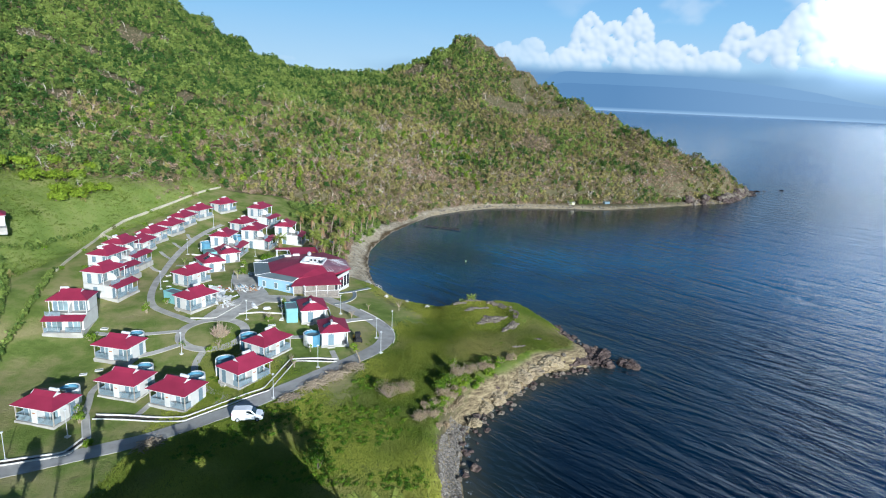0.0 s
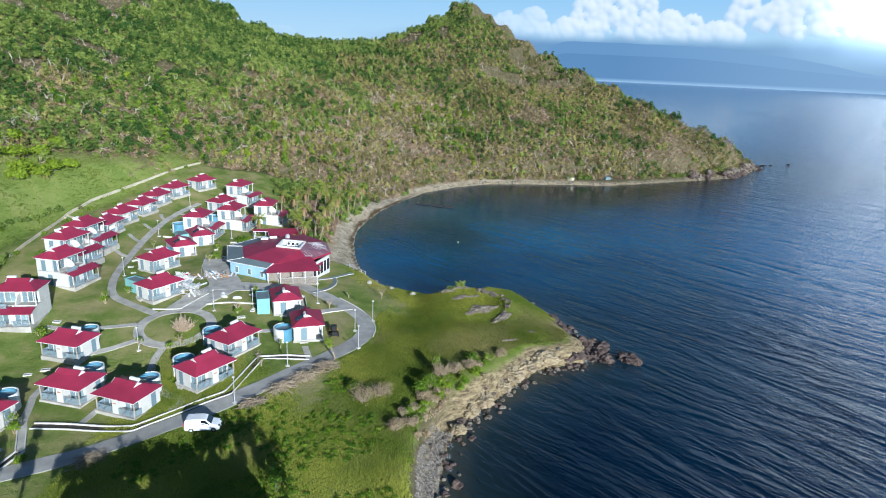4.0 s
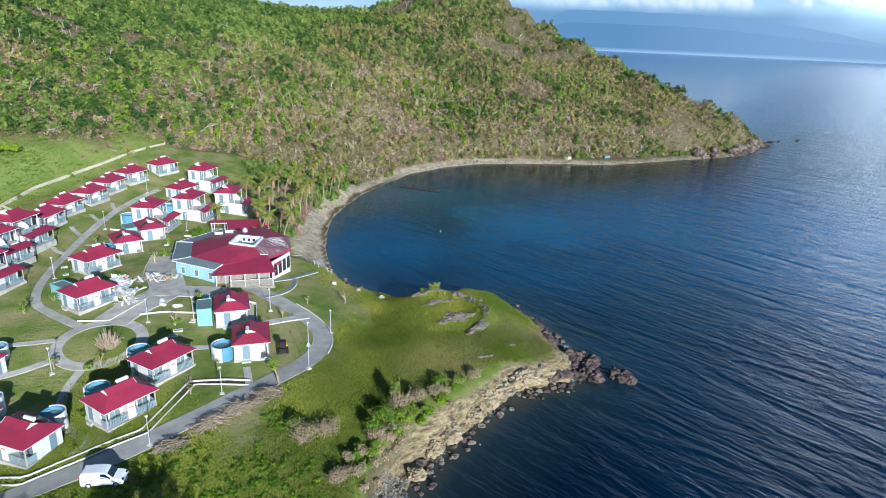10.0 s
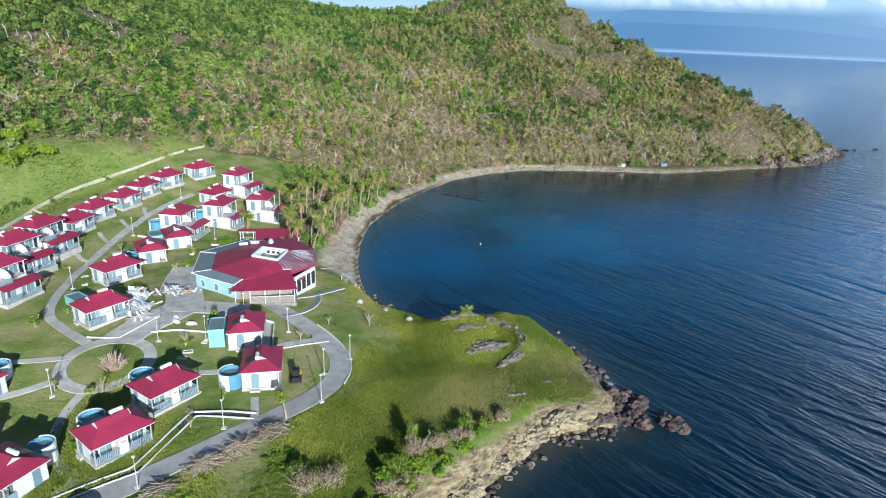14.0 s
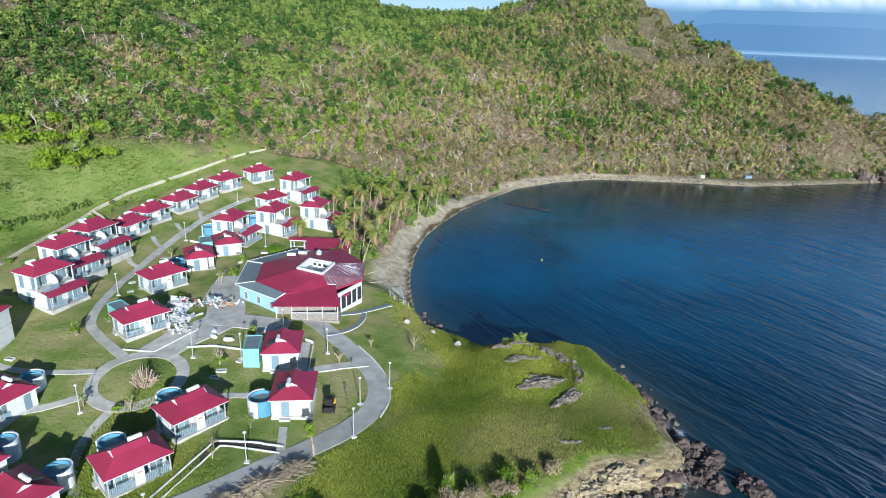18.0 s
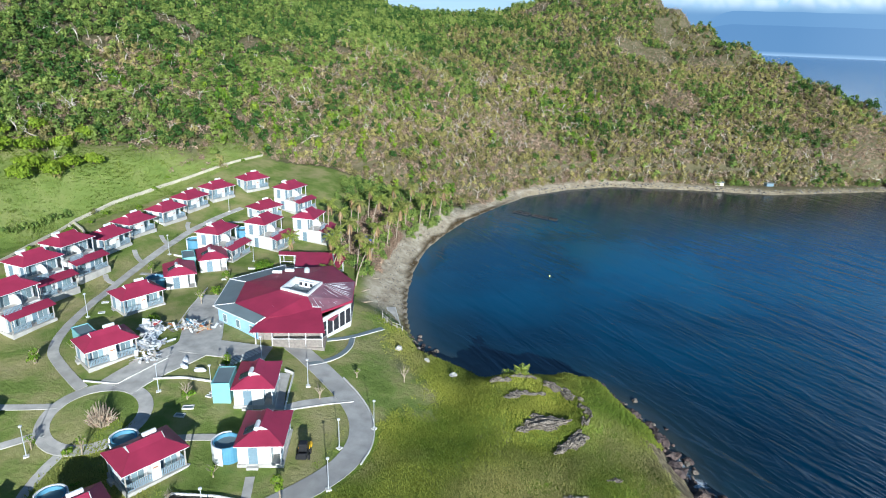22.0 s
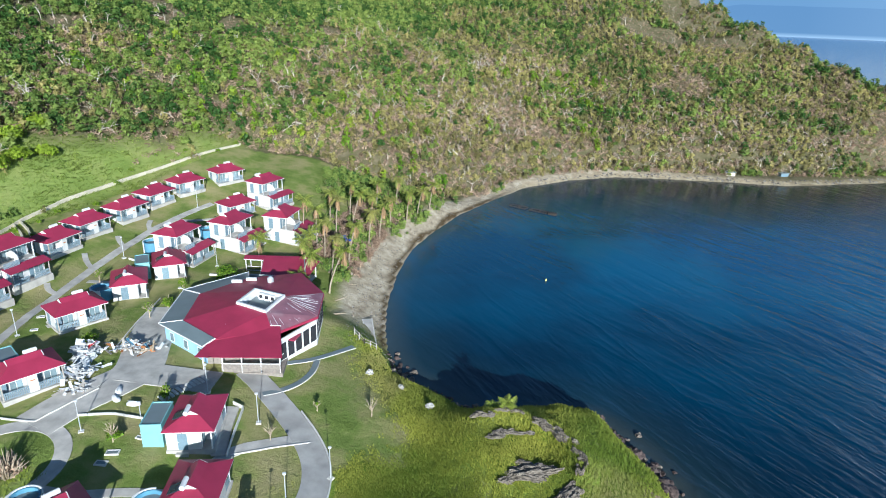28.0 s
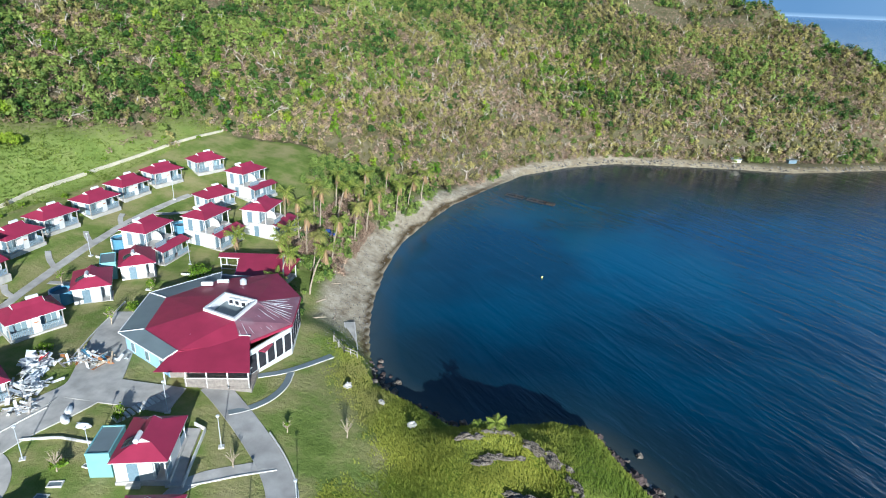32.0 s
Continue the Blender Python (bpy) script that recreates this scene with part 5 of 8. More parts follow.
# ---------------------------------------------------------------- roads, paths, kerbs
def strip(name, pts, width, material, lift=0.07, thick=0.25, step=0.8, parent=None, smooth_line=True):
    """A paved band that follows a line over the ground."""
    P_ = np.array(pts, float)
    if smooth_line and len(P_) > 2:
        for _ in range(3):
            Q = [P_[0]]
            for a, b in zip(P_[:-1], P_[1:]):
                Q += [a * 0.75 + b * 0.25, a * 0.25 + b * 0.75]
            P_ = np.array(Q + [P_[-1]])
    d = np.r_[0, np.cumsum(np.hypot(*np.diff(P_, axis=0).T))]
    n = max(2, int(d[-1] / step) + 1)
    s = np.linspace(0, d[-1], n)
    C = np.stack([np.interp(s, d, P_[:, 0]), np.interp(s, d, P_[:, 1])], -1)
    T_ = np.gradient(C, axis=0)
    T_ /= np.hypot(T_[:, 0], T_[:, 1])[:, None] + 1e-9
    N = np.stack([-T_[:, 1], T_[:, 0]], -1)
    m = max(2, int(width / 0.7) + 1)
    u = np.linspace(-width / 2, width / 2, m)
    G = C[:, None] + N[:, None] * u[None, :, None]
    Zt = relief(G[..., 0], G[..., 1])
    Zt = np.maximum(Zt, 0.6 * Zt + 0.4 * Zt.mean(1, keepdims=True)) + lift
    top = np.concatenate([G, Zt[..., None]], -1)
    low = top[:, [0, -1]].copy()
    low[..., 2] -= thick
    V = np.concatenate([top.reshape(-1, 3), low.reshape(-1, 3)])
    k0 = n * m
    F = []
    for i in range(n - 1):
        for j in range(m - 1):
            F.append((i * m + j, (i + 1) * m + j, (i + 1) * m + j + 1, i * m + j + 1))
        F.append((i * m, k0 + 2 * i, k0 + 2 * i + 2, (i + 1) * m))
        F.append((i * m + m - 1, (i + 1) * m + m - 1, k0 + 2 * i + 3, k0 + 2 * i + 1))
    F.append((0, m - 1, k0 + 1, k0))
    F.append(((n - 1) * m, k0 + 2 * (n - 1), k0 + 2 * (n - 1) + 1, (n - 1) * m + m - 1))
    me = bpy.data.meshes.new(name)
    me.from_pydata(V.tolist(), [], F)
    me.materials.append(material)
    ob = new(name, me)
    if parent:
        ob.parent = parent
    return ob


ROAD = [(-62, 63.8), (-52.4, 68.7), (-48.1, 71.1), (-42.4, 74.3), (-36.4, 77.9), (-29.8, 82.3), (-25.9, 86.3), (-22.1, 91.0), (-17.6, 96.6), (-12.7, 103.2), (-10.6, 106.7), (-9.2, 110.3), (-9.0, 114.4), (-10.6, 118.7), (-13.5, 122.0), (-17.0, 124.9), (-20.4, 127.4), (-23.6, 129.6), (-26.0, 131.0)]
tagged(strip("road", ROAD, 3.0, ASPH), "pale worn asphalt lane curving round the village", "road", kind="structure")
PLAZA = [(-42.5, 113.9), (-41.5, 118.0), (-39.2, 122.5), (-38.2, 126.0), (-41.0, 131.0), (-43.6, 136.0), (-46.0, 143.0)]
tagged(strip("pavement", PLAZA, 6.0, CONC, lift=0.10), "worn concrete forecourt beside the hall", "pavement", kind="structure")
tagged(strip("pavement_front", [(-40, 125.5), (-33.5, 126.2), (-28, 127.0)], 4.5, CONC, lift=0.13), "concrete forecourt in front of the hall", "pavement", kind="structure")
ring = [(-41.3 + 6.1 * math.cos(radians(a - 35)) * 0.97, 108.6 + 5.6 * math.sin(radians(a - 35))) for a in range(0, 361, 20)]
PATHS = [(ring, 1.7), ([(-46.6, 112.6), (-49.3, 113.9), (-53.9, 116.6), (-57.5, 119.0), (-60.5, 125.2), (-63.2, 134.0), (-64.4, 140.0), (-66.3, 149.0), (-67.4, 156.4), (-68.2, 164.0), (-68.7, 172.0), (-68.2, 181.0), (-66.5, 187)], 1.45),
         ([(-40.8, 103.4), (-41.0, 99.0), (-39.5, 94.5), (-36.2, 90.5), (-33.5, 88.6)], 1.2), ([(-45.0, 104.8), (-49.0, 101.5), (-52.0, 99.8)], 1.2),
         ([(-36.3, 106.8), (-31.0, 107.0), (-26.5, 109.0), (-20.8, 110.2)], 1.1), ([(-46.8, 109.0), (-52.0, 107.5), (-58.0, 106.5), (-62.5, 107.0)], 1.0),
         ([(-18.3, 104.6), (-16.9, 101.0), (-16.4, 99.6)], 1.0), ([(-13.2, 122.2), (-16.2, 120.2), (-20.2, 117.3), (-20.9, 112.9)], 1.5),
         ([(-64.5, 141.0), (-67.0, 141.5), (-68.5, 143.0)], 0.9), ([(-66.3, 150.5), (-69.0, 152.0), (-71.0, 154.0)], 0.9), ([(-67.5, 160), (-70.0, 161.5), (-71.5, 163)], 0.9),
         ([(-68.5, 168.5), (-70.5, 170.5), (-71.4, 172.5)], 0.9), ([(-64.0, 146.5), (-60.0, 147.5), (-56.0, 149.5)], 1.0), ([(-68.0, 176.0), (-64.0, 178.5), (-60.0, 182.0), (-57.5, 188.0)], 1.0),
         ([(-50.5, 97.0), (-48.7, 93.5), (-46.0, 91.0)], 0.9), ([(-43.2, 82.2), (-42.9, 84.0), (-42.7, 86.0)], 0.9), ([(-50.6, 81.9), (-51.7, 85.1), (-53.7, 89.5), (-52.5, 95.0)], 1.0), ([(-53.2, 81.6), (-51.8, 82.0), (-50.2, 82.2)], 1.3), ([(-34.2, 89.0), (-32.0, 88.2), (-31.6, 86.4), (-32.6, 85.0)], 1.0)]
for pts, w in PATHS:
    tagged(strip("footpath", pts, w, CONC, lift=0.06), "narrow grey concrete garden path", "path", "garden paths", kind="structure")
# drain channel with white kerbs beside the lane; a dark strip paints its shade
CH = [(-60.0, 67.5), (-54.5, 69.75), (-50.9, 71.2), (-47.75, 72.3), (-47.1, 76.2)]
CHP = [(-47.1, 76.2), (-49.5, 80.3), (-50.6, 82.0)]
CHU = [(-48.9, 81.4), (-43.0, 81.5), (-35.6, 81.05), (-31.2, 84.6), (-25.9, 89.1), (-24.25, 99.7), (-20.0, 100.3), (-16.7, 100.6)]
for pts, w in ((CH, 0.8), (CHU, 1.0)):
    tagged(strip("drain_channel", pts, w, WETWOOD_SHADE, lift=0.03, smooth_line=False, step=0.5), "flat dark strip painting the shaded bed of an open storm drain beside the lane", "drain", kind="structure")
tagged(strip("footpath", CHP, 1.2, CONC, lift=0.05, smooth_line=False), "short concrete path between white kerbs", "path", "garden paths", kind="structure")


def kerb(pts, off, h=0.3, w=0.22, smooth_line=False, label="white painted concrete kerb wall"):
    P_ = np.array(pts, float)
    T_ = np.gradient(P_, axis=0)
    T_ /= np.hypot(T_[:, 0], T_[:, 1])[:, None]
    Q = P_ + np.stack([-T_[:, 1], T_[:, 0]], -1) * off
    return tagged(strip("kerb", Q.tolist(), w, KERB, lift=h, thick=h + 0.4, smooth_line=smooth_line), label, "kerb", "white kerbs", kind="structure")


kerb(CH + CHP[1:], 0.5, 0.24, 0.13)
kerb(CH + CHP[1:2], -0.5, 0.24, 0.13)
kerb(CHU, 0.58, 0.26, 0.12)
kerb(CHU, -0.56, 0.2, 0.11)
kerb(ROAD[11:16], -1.62, 0.2, 0.14, True)
kerb([(-13.2, 122.2), (-16.2, 120.2), (-20.2, 117.3)], 0.85, 0.16, 0.1)
GREYP = [[(-21.8, 127.4), (-20.1, 128.8), (-18.6, 131.3), (-18.2, 134.4), (-18.9, 137.2)], [(-22.2, 134.8), (-19.5, 137.0), (-17.4, 140.3), (-16.0, 143.6)]]
for pts in GREYP:
    tagged(strip("footpath", pts, 0.75, ROOFG, lift=0.08), "grey paved footpath to the boat ramp", "path", "garden paths", kind="structure")
kerb(GREYP[0], -0.46, 0.12, 0.08, True)
kerb(GREYP[1], -0.45, 0.1, 0.06, True)
kerb([(-47.5, 113.5), (-42.5, 114.2), (-39.8, 121.2)], 0.4, 0.22, 0.12)
kerb([(-39.0, 116.5), (-35.5, 117.9), (-28.8, 118.6)], 0, 0.28, 0.13)
# paved terrace with a low white wall beside the shore bungalow
tagged(strip("terrace_paving", [(-23.6, 123.6), (-22.4, 119.8), (-20.9, 116.0)], 1.5, CONC, lift=0.22, thick=0.6, smooth_line=False), "grey concrete terrace beside the bungalow", "paving", kind="structure")
kerb([(-22.4, 123.9), (-21.2, 119.9), (-20.0, 116.2)], 0, 0.5, 0.12)
kerb([(-23.9, 124.2), (-22.4, 123.9)], 0, 0.5, 0.12)
kerb([(-41.5, 130.5), (-44.0, 138.0), (-46.0, 146.0)], 3.4, 0.18, 0.12)
kerb([(-64.0, 156.5), (-58.0, 156.0), (-52.5, 154.6)], 0, 0.35, 0.18)
kerb([(-47.5, 156.0), (-44.0, 157.5), (-41.0, 159.0)], 0, 0.35, 0.18)
kerb([(-35.5, 169.5), (-31.0, 170.1), (-26.5, 170.7)], 0, 0.3, 0.16, label="broken pale concrete wall leading to the beach")
# long cream boundary wall on the slope
WALL = [(-81.8, 128.0), (-84.2, 140.0), (-86.0, 150.5), (-87.4, 157.5), (-87.5, 168.5), (-85.9, 183.0), (-82.2, 203.0), (-78.5, 220.5)]
tagged(strip("boundary_wall", WALL, 0.26, CREAM, lift=0.55, thick=1.3, step=1.6, smooth_line=False), "long cream concrete boundary wall climbing the slope", "wall", kind="structure")
for o_ in (0.0, 1.6):
    tagged(strip("drain_wall", [(-87.0, 157.0 - o_), (-83.5, 155.0 - o_), (-79.0, 151.5 - o_), (-76.5, 148.5 - o_)], 0.3, CREAM, lift=0.5, thick=1.0, step=1.0, smooth_line=False), "low cream wall of a hillside drain", "wall", kind="structure")


# ---------------------------------------------------------------- lamp posts
def lamp():
    e = thing("street_lamp", 0, 0, -60, 0, "slim white street lamp on a square concrete foot", "street lamp", "village street lamps")
    part("foot", boxes((-0.3, -0.3, -0.3, 0.3, 0.3, 0.12), bevel=0.03), KERB, e, "concrete foot")
    bm = bmesh.new()
    tube(bm, [(0, 0, 0.12), (0, 0, 2.0), (0, 0, 3.9)], [0.06, 0.05, 0.04], 8)
    part("pole", bm, STEEL, e, "white galvanised pole")
    bm = bmesh.new()
    tube(bm, [(0, 0, 3.9), (0, 0, 3.95), (0, 0, 4.08), (0, 0, 4.12)], [0.08, 0.18, 0.2, 0.08], 10)
    part("lamp_head", bm, TRIM, e, "flat round lamp head")
    return e


lp = lamp()
for x, y in [(-8.4, 117.2), (-11.0, 112.2), (-9.5, 105.4), (-19.5, 97.7), (-24.2, 86.8), (-36.8, 114.6), (-30.3, 116.4), (-19.6, 122.4), (-44.3, 101.4), (-59.9, 128.9), (-65.1, 156.6), (-68.0, 183.7), (-48.5, 160.0), (-49.8, 76.4), (-54.4, 70.6), (-27.8, 125.0)]:
    copy_thing(lp, pose(x, y, gz(x, y), 0, 0, random.uniform(0, 90)))
for q in list(lp.children_recursive) + [lp]:
    bpy.data.objects.remove(q)

# ---------------------------------------------------------------- vegetation
RNG = np.random.default_rng(7)


def leaf_cloud(n, blobs, size, up=0.35):
    """Leaf clumps: n triangles over a few overlapping blobs (x, y, z, r)."""
    B = np.array(blobs, float)
    w = B[:, 3] ** 2
    k = RNG.choice(len(B), n, p=w / w.sum())
    d = RNG.normal(size=(n, 3))
    d /= np.linalg.norm(d, axis=1)[:, None]
    d[:, 2] = np.where(d[:, 2] < -0.3, -d[:, 2] * 0.6, d[:, 2])
    r = B[k, 3] * RNG.uniform(0.55, 1.12, n)
    c = B[k, :3] + d * r[:, None]
    nrm = d + RNG.normal(size=(n, 3)) * 0.55 + np.array([0, 0, up])
    nrm /= np.linalg.norm(nrm, axis=1)[:, None]
    u = np.cross(nrm, RNG.normal(size=(n, 3)))
    u /= np.linalg.norm(u, axis=1)[:, None]
    v = np.cross(nrm, u)
    s = size * RNG.uniform(0.6, 1.4, n)[:, None]
    tri = np.stack([c + u * s, c - u * s * 0.6 + v * s * 0.8, c - u * s * 0.5 - v * s * 0.8], 1)
    return tri


def stick_cloud(n, h, spread, thick):
    """Bare branches as thin three-sided blades that rise and spread from one foot."""
    a = RNG.uniform(0, 2 * np.pi, n)
    sp = spread * RNG.uniform(0.15, 1, n) ** 0.7
    base = np.stack([RNG.normal(0, 0.15 * spread, n), RNG.normal(0, 0.15 * spread, n), RNG.uniform(0, 0.55, n) * h], -1)
    tip = np.stack([np.cos(a) * sp, np.sin(a) * sp, base[:, 2] + h * RNG.uniform(0.25, 0.6, n)], -1)
    w = np.cross(tip - base, RNG.normal(size=(n, 3)))
    w /= np.linalg.norm(w, axis=1)[:, None]
    w *= (thick * RNG.uniform(0.6, 1.4, n))[:, None]
    return np.stack([base - w, base + w, tip], 1)


def scatter(name, tris_list, which, pos, scale, turn, material, tone, label, category, dry=None):
    """Many copies of a few triangle templates joined into one mesh of kind stuff."""
    V, T_, D_ = [], [], []
    for k, tri in enumerate(tris_list):
        m = which == k
        if not m.any():
            continue
        c, s = np.cos(turn[m]), np.sin(turn[m])
        q = tri.reshape(-1, 3)
        sc = scale[m]
        x = (q[None, :, 0] * c[:, None] - q[None, :, 1] * s[:, None]) * sc[:, None, 0] + pos[m][:, None, 0]
        y = (q[None, :, 0] * s[:, None] + q[None, :, 1] * c[:, None]) * sc[:, None, 0] + pos[m][:, None, 1]
        z = q[None, :, 2] * sc[:, None, 1] + pos[m][:, None, 2]
        V.append(np.stack([x, y, z], -1).reshape(-1, 3))
        T_.append(np.repeat(tone[m], len(q)))
        if dry is not None:
            D_.append(np.repeat(dry[m], len(q)))
    V = np.concatenate(V)
    at = {"tone": np.concatenate(T_)}
    if dry is not None:
        at["dry"] = np.concatenate(D_)
    ob = np_mesh(name, V, np.arange(len(V)).reshape(-1, 3), material, False, at)
    return tagged(ob, label, category, kind="stuff")


def hill_points(x0, x1, y0, y1, d):
    gx_, gy_ = np.meshgrid(np.arange(x0, x1, d), np.arange(y0, y1, d))
    x = (gx_ + RNG.uniform(-0.5, 0.5, gx_.shape) * d).ravel()
    y = (gy_ + RNG.uniform(-0.5, 0.5, gy_.shape) * d).ravel()
    keep = inside(HILLA, x, y) & inside(LAND, x, y) & (seg(COAST, x, y)[0] > np.where((y > 285) & (x > 20), 1.7, 3.2))
    keep &= ~inside(RIDGEA, x, y) | (seg(RIDGE, x, y)[0] < 14)
    # only what lies in the wide view
    keep &= (x > -0.80 * (y + 30)) & (y > 120)
    x, y = x[keep], y[keep]
    fld = meadow(x, y, fbm(x, y, 9, 4, 2) - 0.5)
    k = (fld < RNG.uniform(0.25, 0.8, len(x))) | (RNG.uniform(0, 1, len(x)) < 0.10 * (fbm(x, y, 13, 3, 91) > 0.55))
    x, y = x[k], y[k]
    return x, y, relief(x, y)


CLEARINGS = [(-19, 426, 10, 15), (1, 423, 4, 8), (33, 388, 13, 10), (45, 384, 11, 13), (70, 387, 15, 9), (-83, 296, 6, 8), (-171, 274, 10, 10), (-136, 265, 8, 6), (-104, 223, 7, 4), (-136, 226, 4, 9), (138, 342, 12, 5),
             (26, 447, 8, 9), (43, 438, 11, 6), (56, 431, 9, 5), (171, 363, 10, 4), (-111, 274, 4, 7)]


def hill_kinds(x, y, z):
    """How green a spot of the hill is, and how open: crowns above and to the west, bare scrub lower down."""
    patch = fbm(x, y, 60, 4, 11)
    fine_n = fbm(x, y, 16, 3, 21)
    clear = fbm(x, y, 26, 4, 33) - 0.10
    for px, py, rx_, ry_ in CLEARINGS:
        clear = np.maximum(clear, 0.28 + 0.62 * np.exp(-((x - px) / rx_) ** 2 - ((y - py) / ry_) ** 2) + 0.3 * (fine_n - 0.5))
    h = np.clip(z / 70, 0, 1)
    green = -0.15 + 0.14 * sm(50, 110, x) + 0.85 * h + 0.7 * sm(-30, -120, x) + (patch - 0.5) * 1.4 + (fine_n - 0.5) * 1.7
    return green, clear


def plant_hill(x, y, z, green, clear, u, v, full):
    """Three kinds of growth; full ones near the village, slighter ones far up."""
    kind = np.where(clear > 0.62, 2, np.where(u < np.clip(green, 0.08, 0.95), 0, np.where(v < 0.56 + 0.2 * np.clip(z / 70, 0, 1), 1, 2)))
    m1, m2, m3 = (66, 40, 40) if full else (40, 26, 24)
    grow = 1.0 if full else 1.2
    crowns = [leaf_cloud(m1, [(0, 0, 1.9, 1.0), (0.5, 0.3, 1.4, 0.8), (-0.5, 0.4, 1.5, 0.7), (0.1, -0.6, 1.2, 0.7)], 0.34 * grow) for _ in range(5)]
    crowns += [leaf_cloud(m1, [(0, 0, 2.7, 0.7), (0.3, 0.2, 1.9, 0.75), (-0.3, 0.2, 1.1, 0.75)], 0.31 * grow) for _ in range(4)]
    thin = [np.concatenate([leaf_cloud(m2, [(0, 0, 1.7, 0.75), (0.3, 0.3, 1.1, 0.7), (-0.3, -0.2, 2.2, 0.5)], 0.28 * grow), stick_cloud(m2 // 3, 2.8, 0.8, 0.045 * grow)]) for _ in range(6)]
    bare = [np.concatenate([stick_cloud(m3, 2.2, 1.7, 0.045 * grow), leaf_cloud(m3 // 2, [(0, 0, 0.4, 0.8), (0.5, 0.5, 0.6, 0.6)], 0.26 * grow)]) for _ in range(6)]
    tone = np.clip(fbm(x, y, 12, 4, 61) * 1.7 - 0.4 + RNG.normal(0, 0.42, len(x)), 0, 1)
    base = np.stack([x, y, z - 0.25], -1)
    for k, name, shapes, material, lo, hi, label, cat in (
            (0, "hill_trees", crowns, LEAF, 0.55, 1.3, "dense green tropical trees covering the hillside", "trees"),
            (1, "olive_scrub", thin, OLIVE, 0.6, 1.3, "thin olive scrub regrowing on the hillside", "scrub"),
            (2, "dry_scrub", bare, SCRUB, 0.5, 1.15, "leafless brown storm-damaged scrub on the hillside", "scrub")):
        sel = kind == k
        n = int(sel.sum())
        sc = RNG.uniform(lo, hi, n) * np.where(clear[sel] > 0.62, np.where(z[sel] < 30, 0.85, 0.55), 1.0)
        scatter(name, shapes, RNG.integers(0, len(shapes), n), base[sel], np.stack([sc, sc * RNG.uniform(0.8, 1.15, n)], -1), RNG.uniform(0, 6.3, n), material, tone[sel], label, cat)
    return kind, crowns


x, y, z = hill_points(-330, 195, 120, 475, 1.6)
green, clear = hill_kinds(x, y, z)
bald = (x > 18) & (x < 66) & (y > 455 - 0.62 * (x - 18) - 3)
clear = np.where(bald, 0.8, clear)
keep = (clear < 0.62) | (RNG.uniform(0, 1, len(x)) < 0.85)
near_ = (y < 262) | ((y < 300) & (x > -60) & (x < 40) & (z < 16))
keep &= ~near_ | (RNG.uniform(0, 1, len(x)) < 0.9)
x, y, z, green, clear, near_ = (q[keep] for q in (x, y, z, green, clear, near_))
u_, v_ = RNG.uniform(0, 1, len(x)), RNG.uniform(0, 1, len(x))
kind_ = np.zeros(len(x), int)
for k in (False, True):
    kind_[near_ == k], crowns = plant_hill(*(q[near_ == k] for q in (x, y, z, green, clear, u_, v_)), k)
patch = fbm(x, y, 70, 4, 11)
# thicket behind the bay's beach
tx, ty = RNG.uniform(-62, 130, 30000), RNG.uniform(157, 325, 30000)
td = seg(COAST, tx, ty)[0]
k = (td > np.where(ty < 195, 5.2, 1.6) + 3 * fbm(tx, ty, 9, 3, 71)) & (td < np.where(ty < 205, 17, 40)) & ~inside(HILLA, tx, ty) & (tx + 0.28 * np.minimum(ty - 160, 60) > -37) & inside(LAND, tx, ty) & (fbm(tx, ty, 6, 2, 73) > np.where(ty < 200, 0.55, 0.42))
k &= np.hypot(tx + 36, ty - 160.5) > 8.5
tx, ty = tx[k], ty[k]
n = len(tx)
sc = RNG.uniform(0.35, 0.85, n) * np.where(ty > 225, 1.15, 1.0)
scatter("beach_thicket", crowns, RNG.integers(0, 9, n), np.stack([tx, ty, relief(tx, ty) - 0.3], -1), np.stack([sc, sc], -1), RNG.uniform(0, 6.3, n), LEAF,
        np.clip(RNG.normal(0.6, 0.3, n), 0, 1), "low green thicket between the palms and the beach", "thicket")
# dry brush and fallen fronds under the palms
bx, by = RNG.uniform(-44, -20, 4200), RNG.uniform(170, 222, 4200)
bd = seg(COAST, bx, by)[0]
k = (bd > 5.5) & (bd < 17) & ~inside(HILLA, bx, by) & inside(LAND, bx, by) & (np.hypot(bx + 36, by - 160) > 8.5) & (bx + 0.28 * np.minimum(by - 160, 60) > -38) & (fbm(bx, by, 5, 2, 75) > 0.42)
bx, by = bx[k], by[k]
n = len(bx)
sc = RNG.uniform(0.35, 0.95, n)
brush_ = [np.concatenate([stick_cloud(16, 2.2, 1.1, 0.05), leaf_cloud(12, [(0, 0, 0.5, 0.8), (0.4, 0.3, 0.9, 0.6)], 0.3)]) for _ in range(5)]
# low tone: the palms' shade is put into the brush colour
scatter("palm_brush", brush_, RNG.integers(0, 5, n), np.stack([bx, by, relief(bx, by) - 0.1], -1), np.stack([sc, sc], -1), RNG.uniform(0, 6.3, n), SCRUB,
        np.clip(RNG.normal(0.2, 0.25, n), 0, 1), "dry brush and fallen fronds under the palms", "undergrowth")
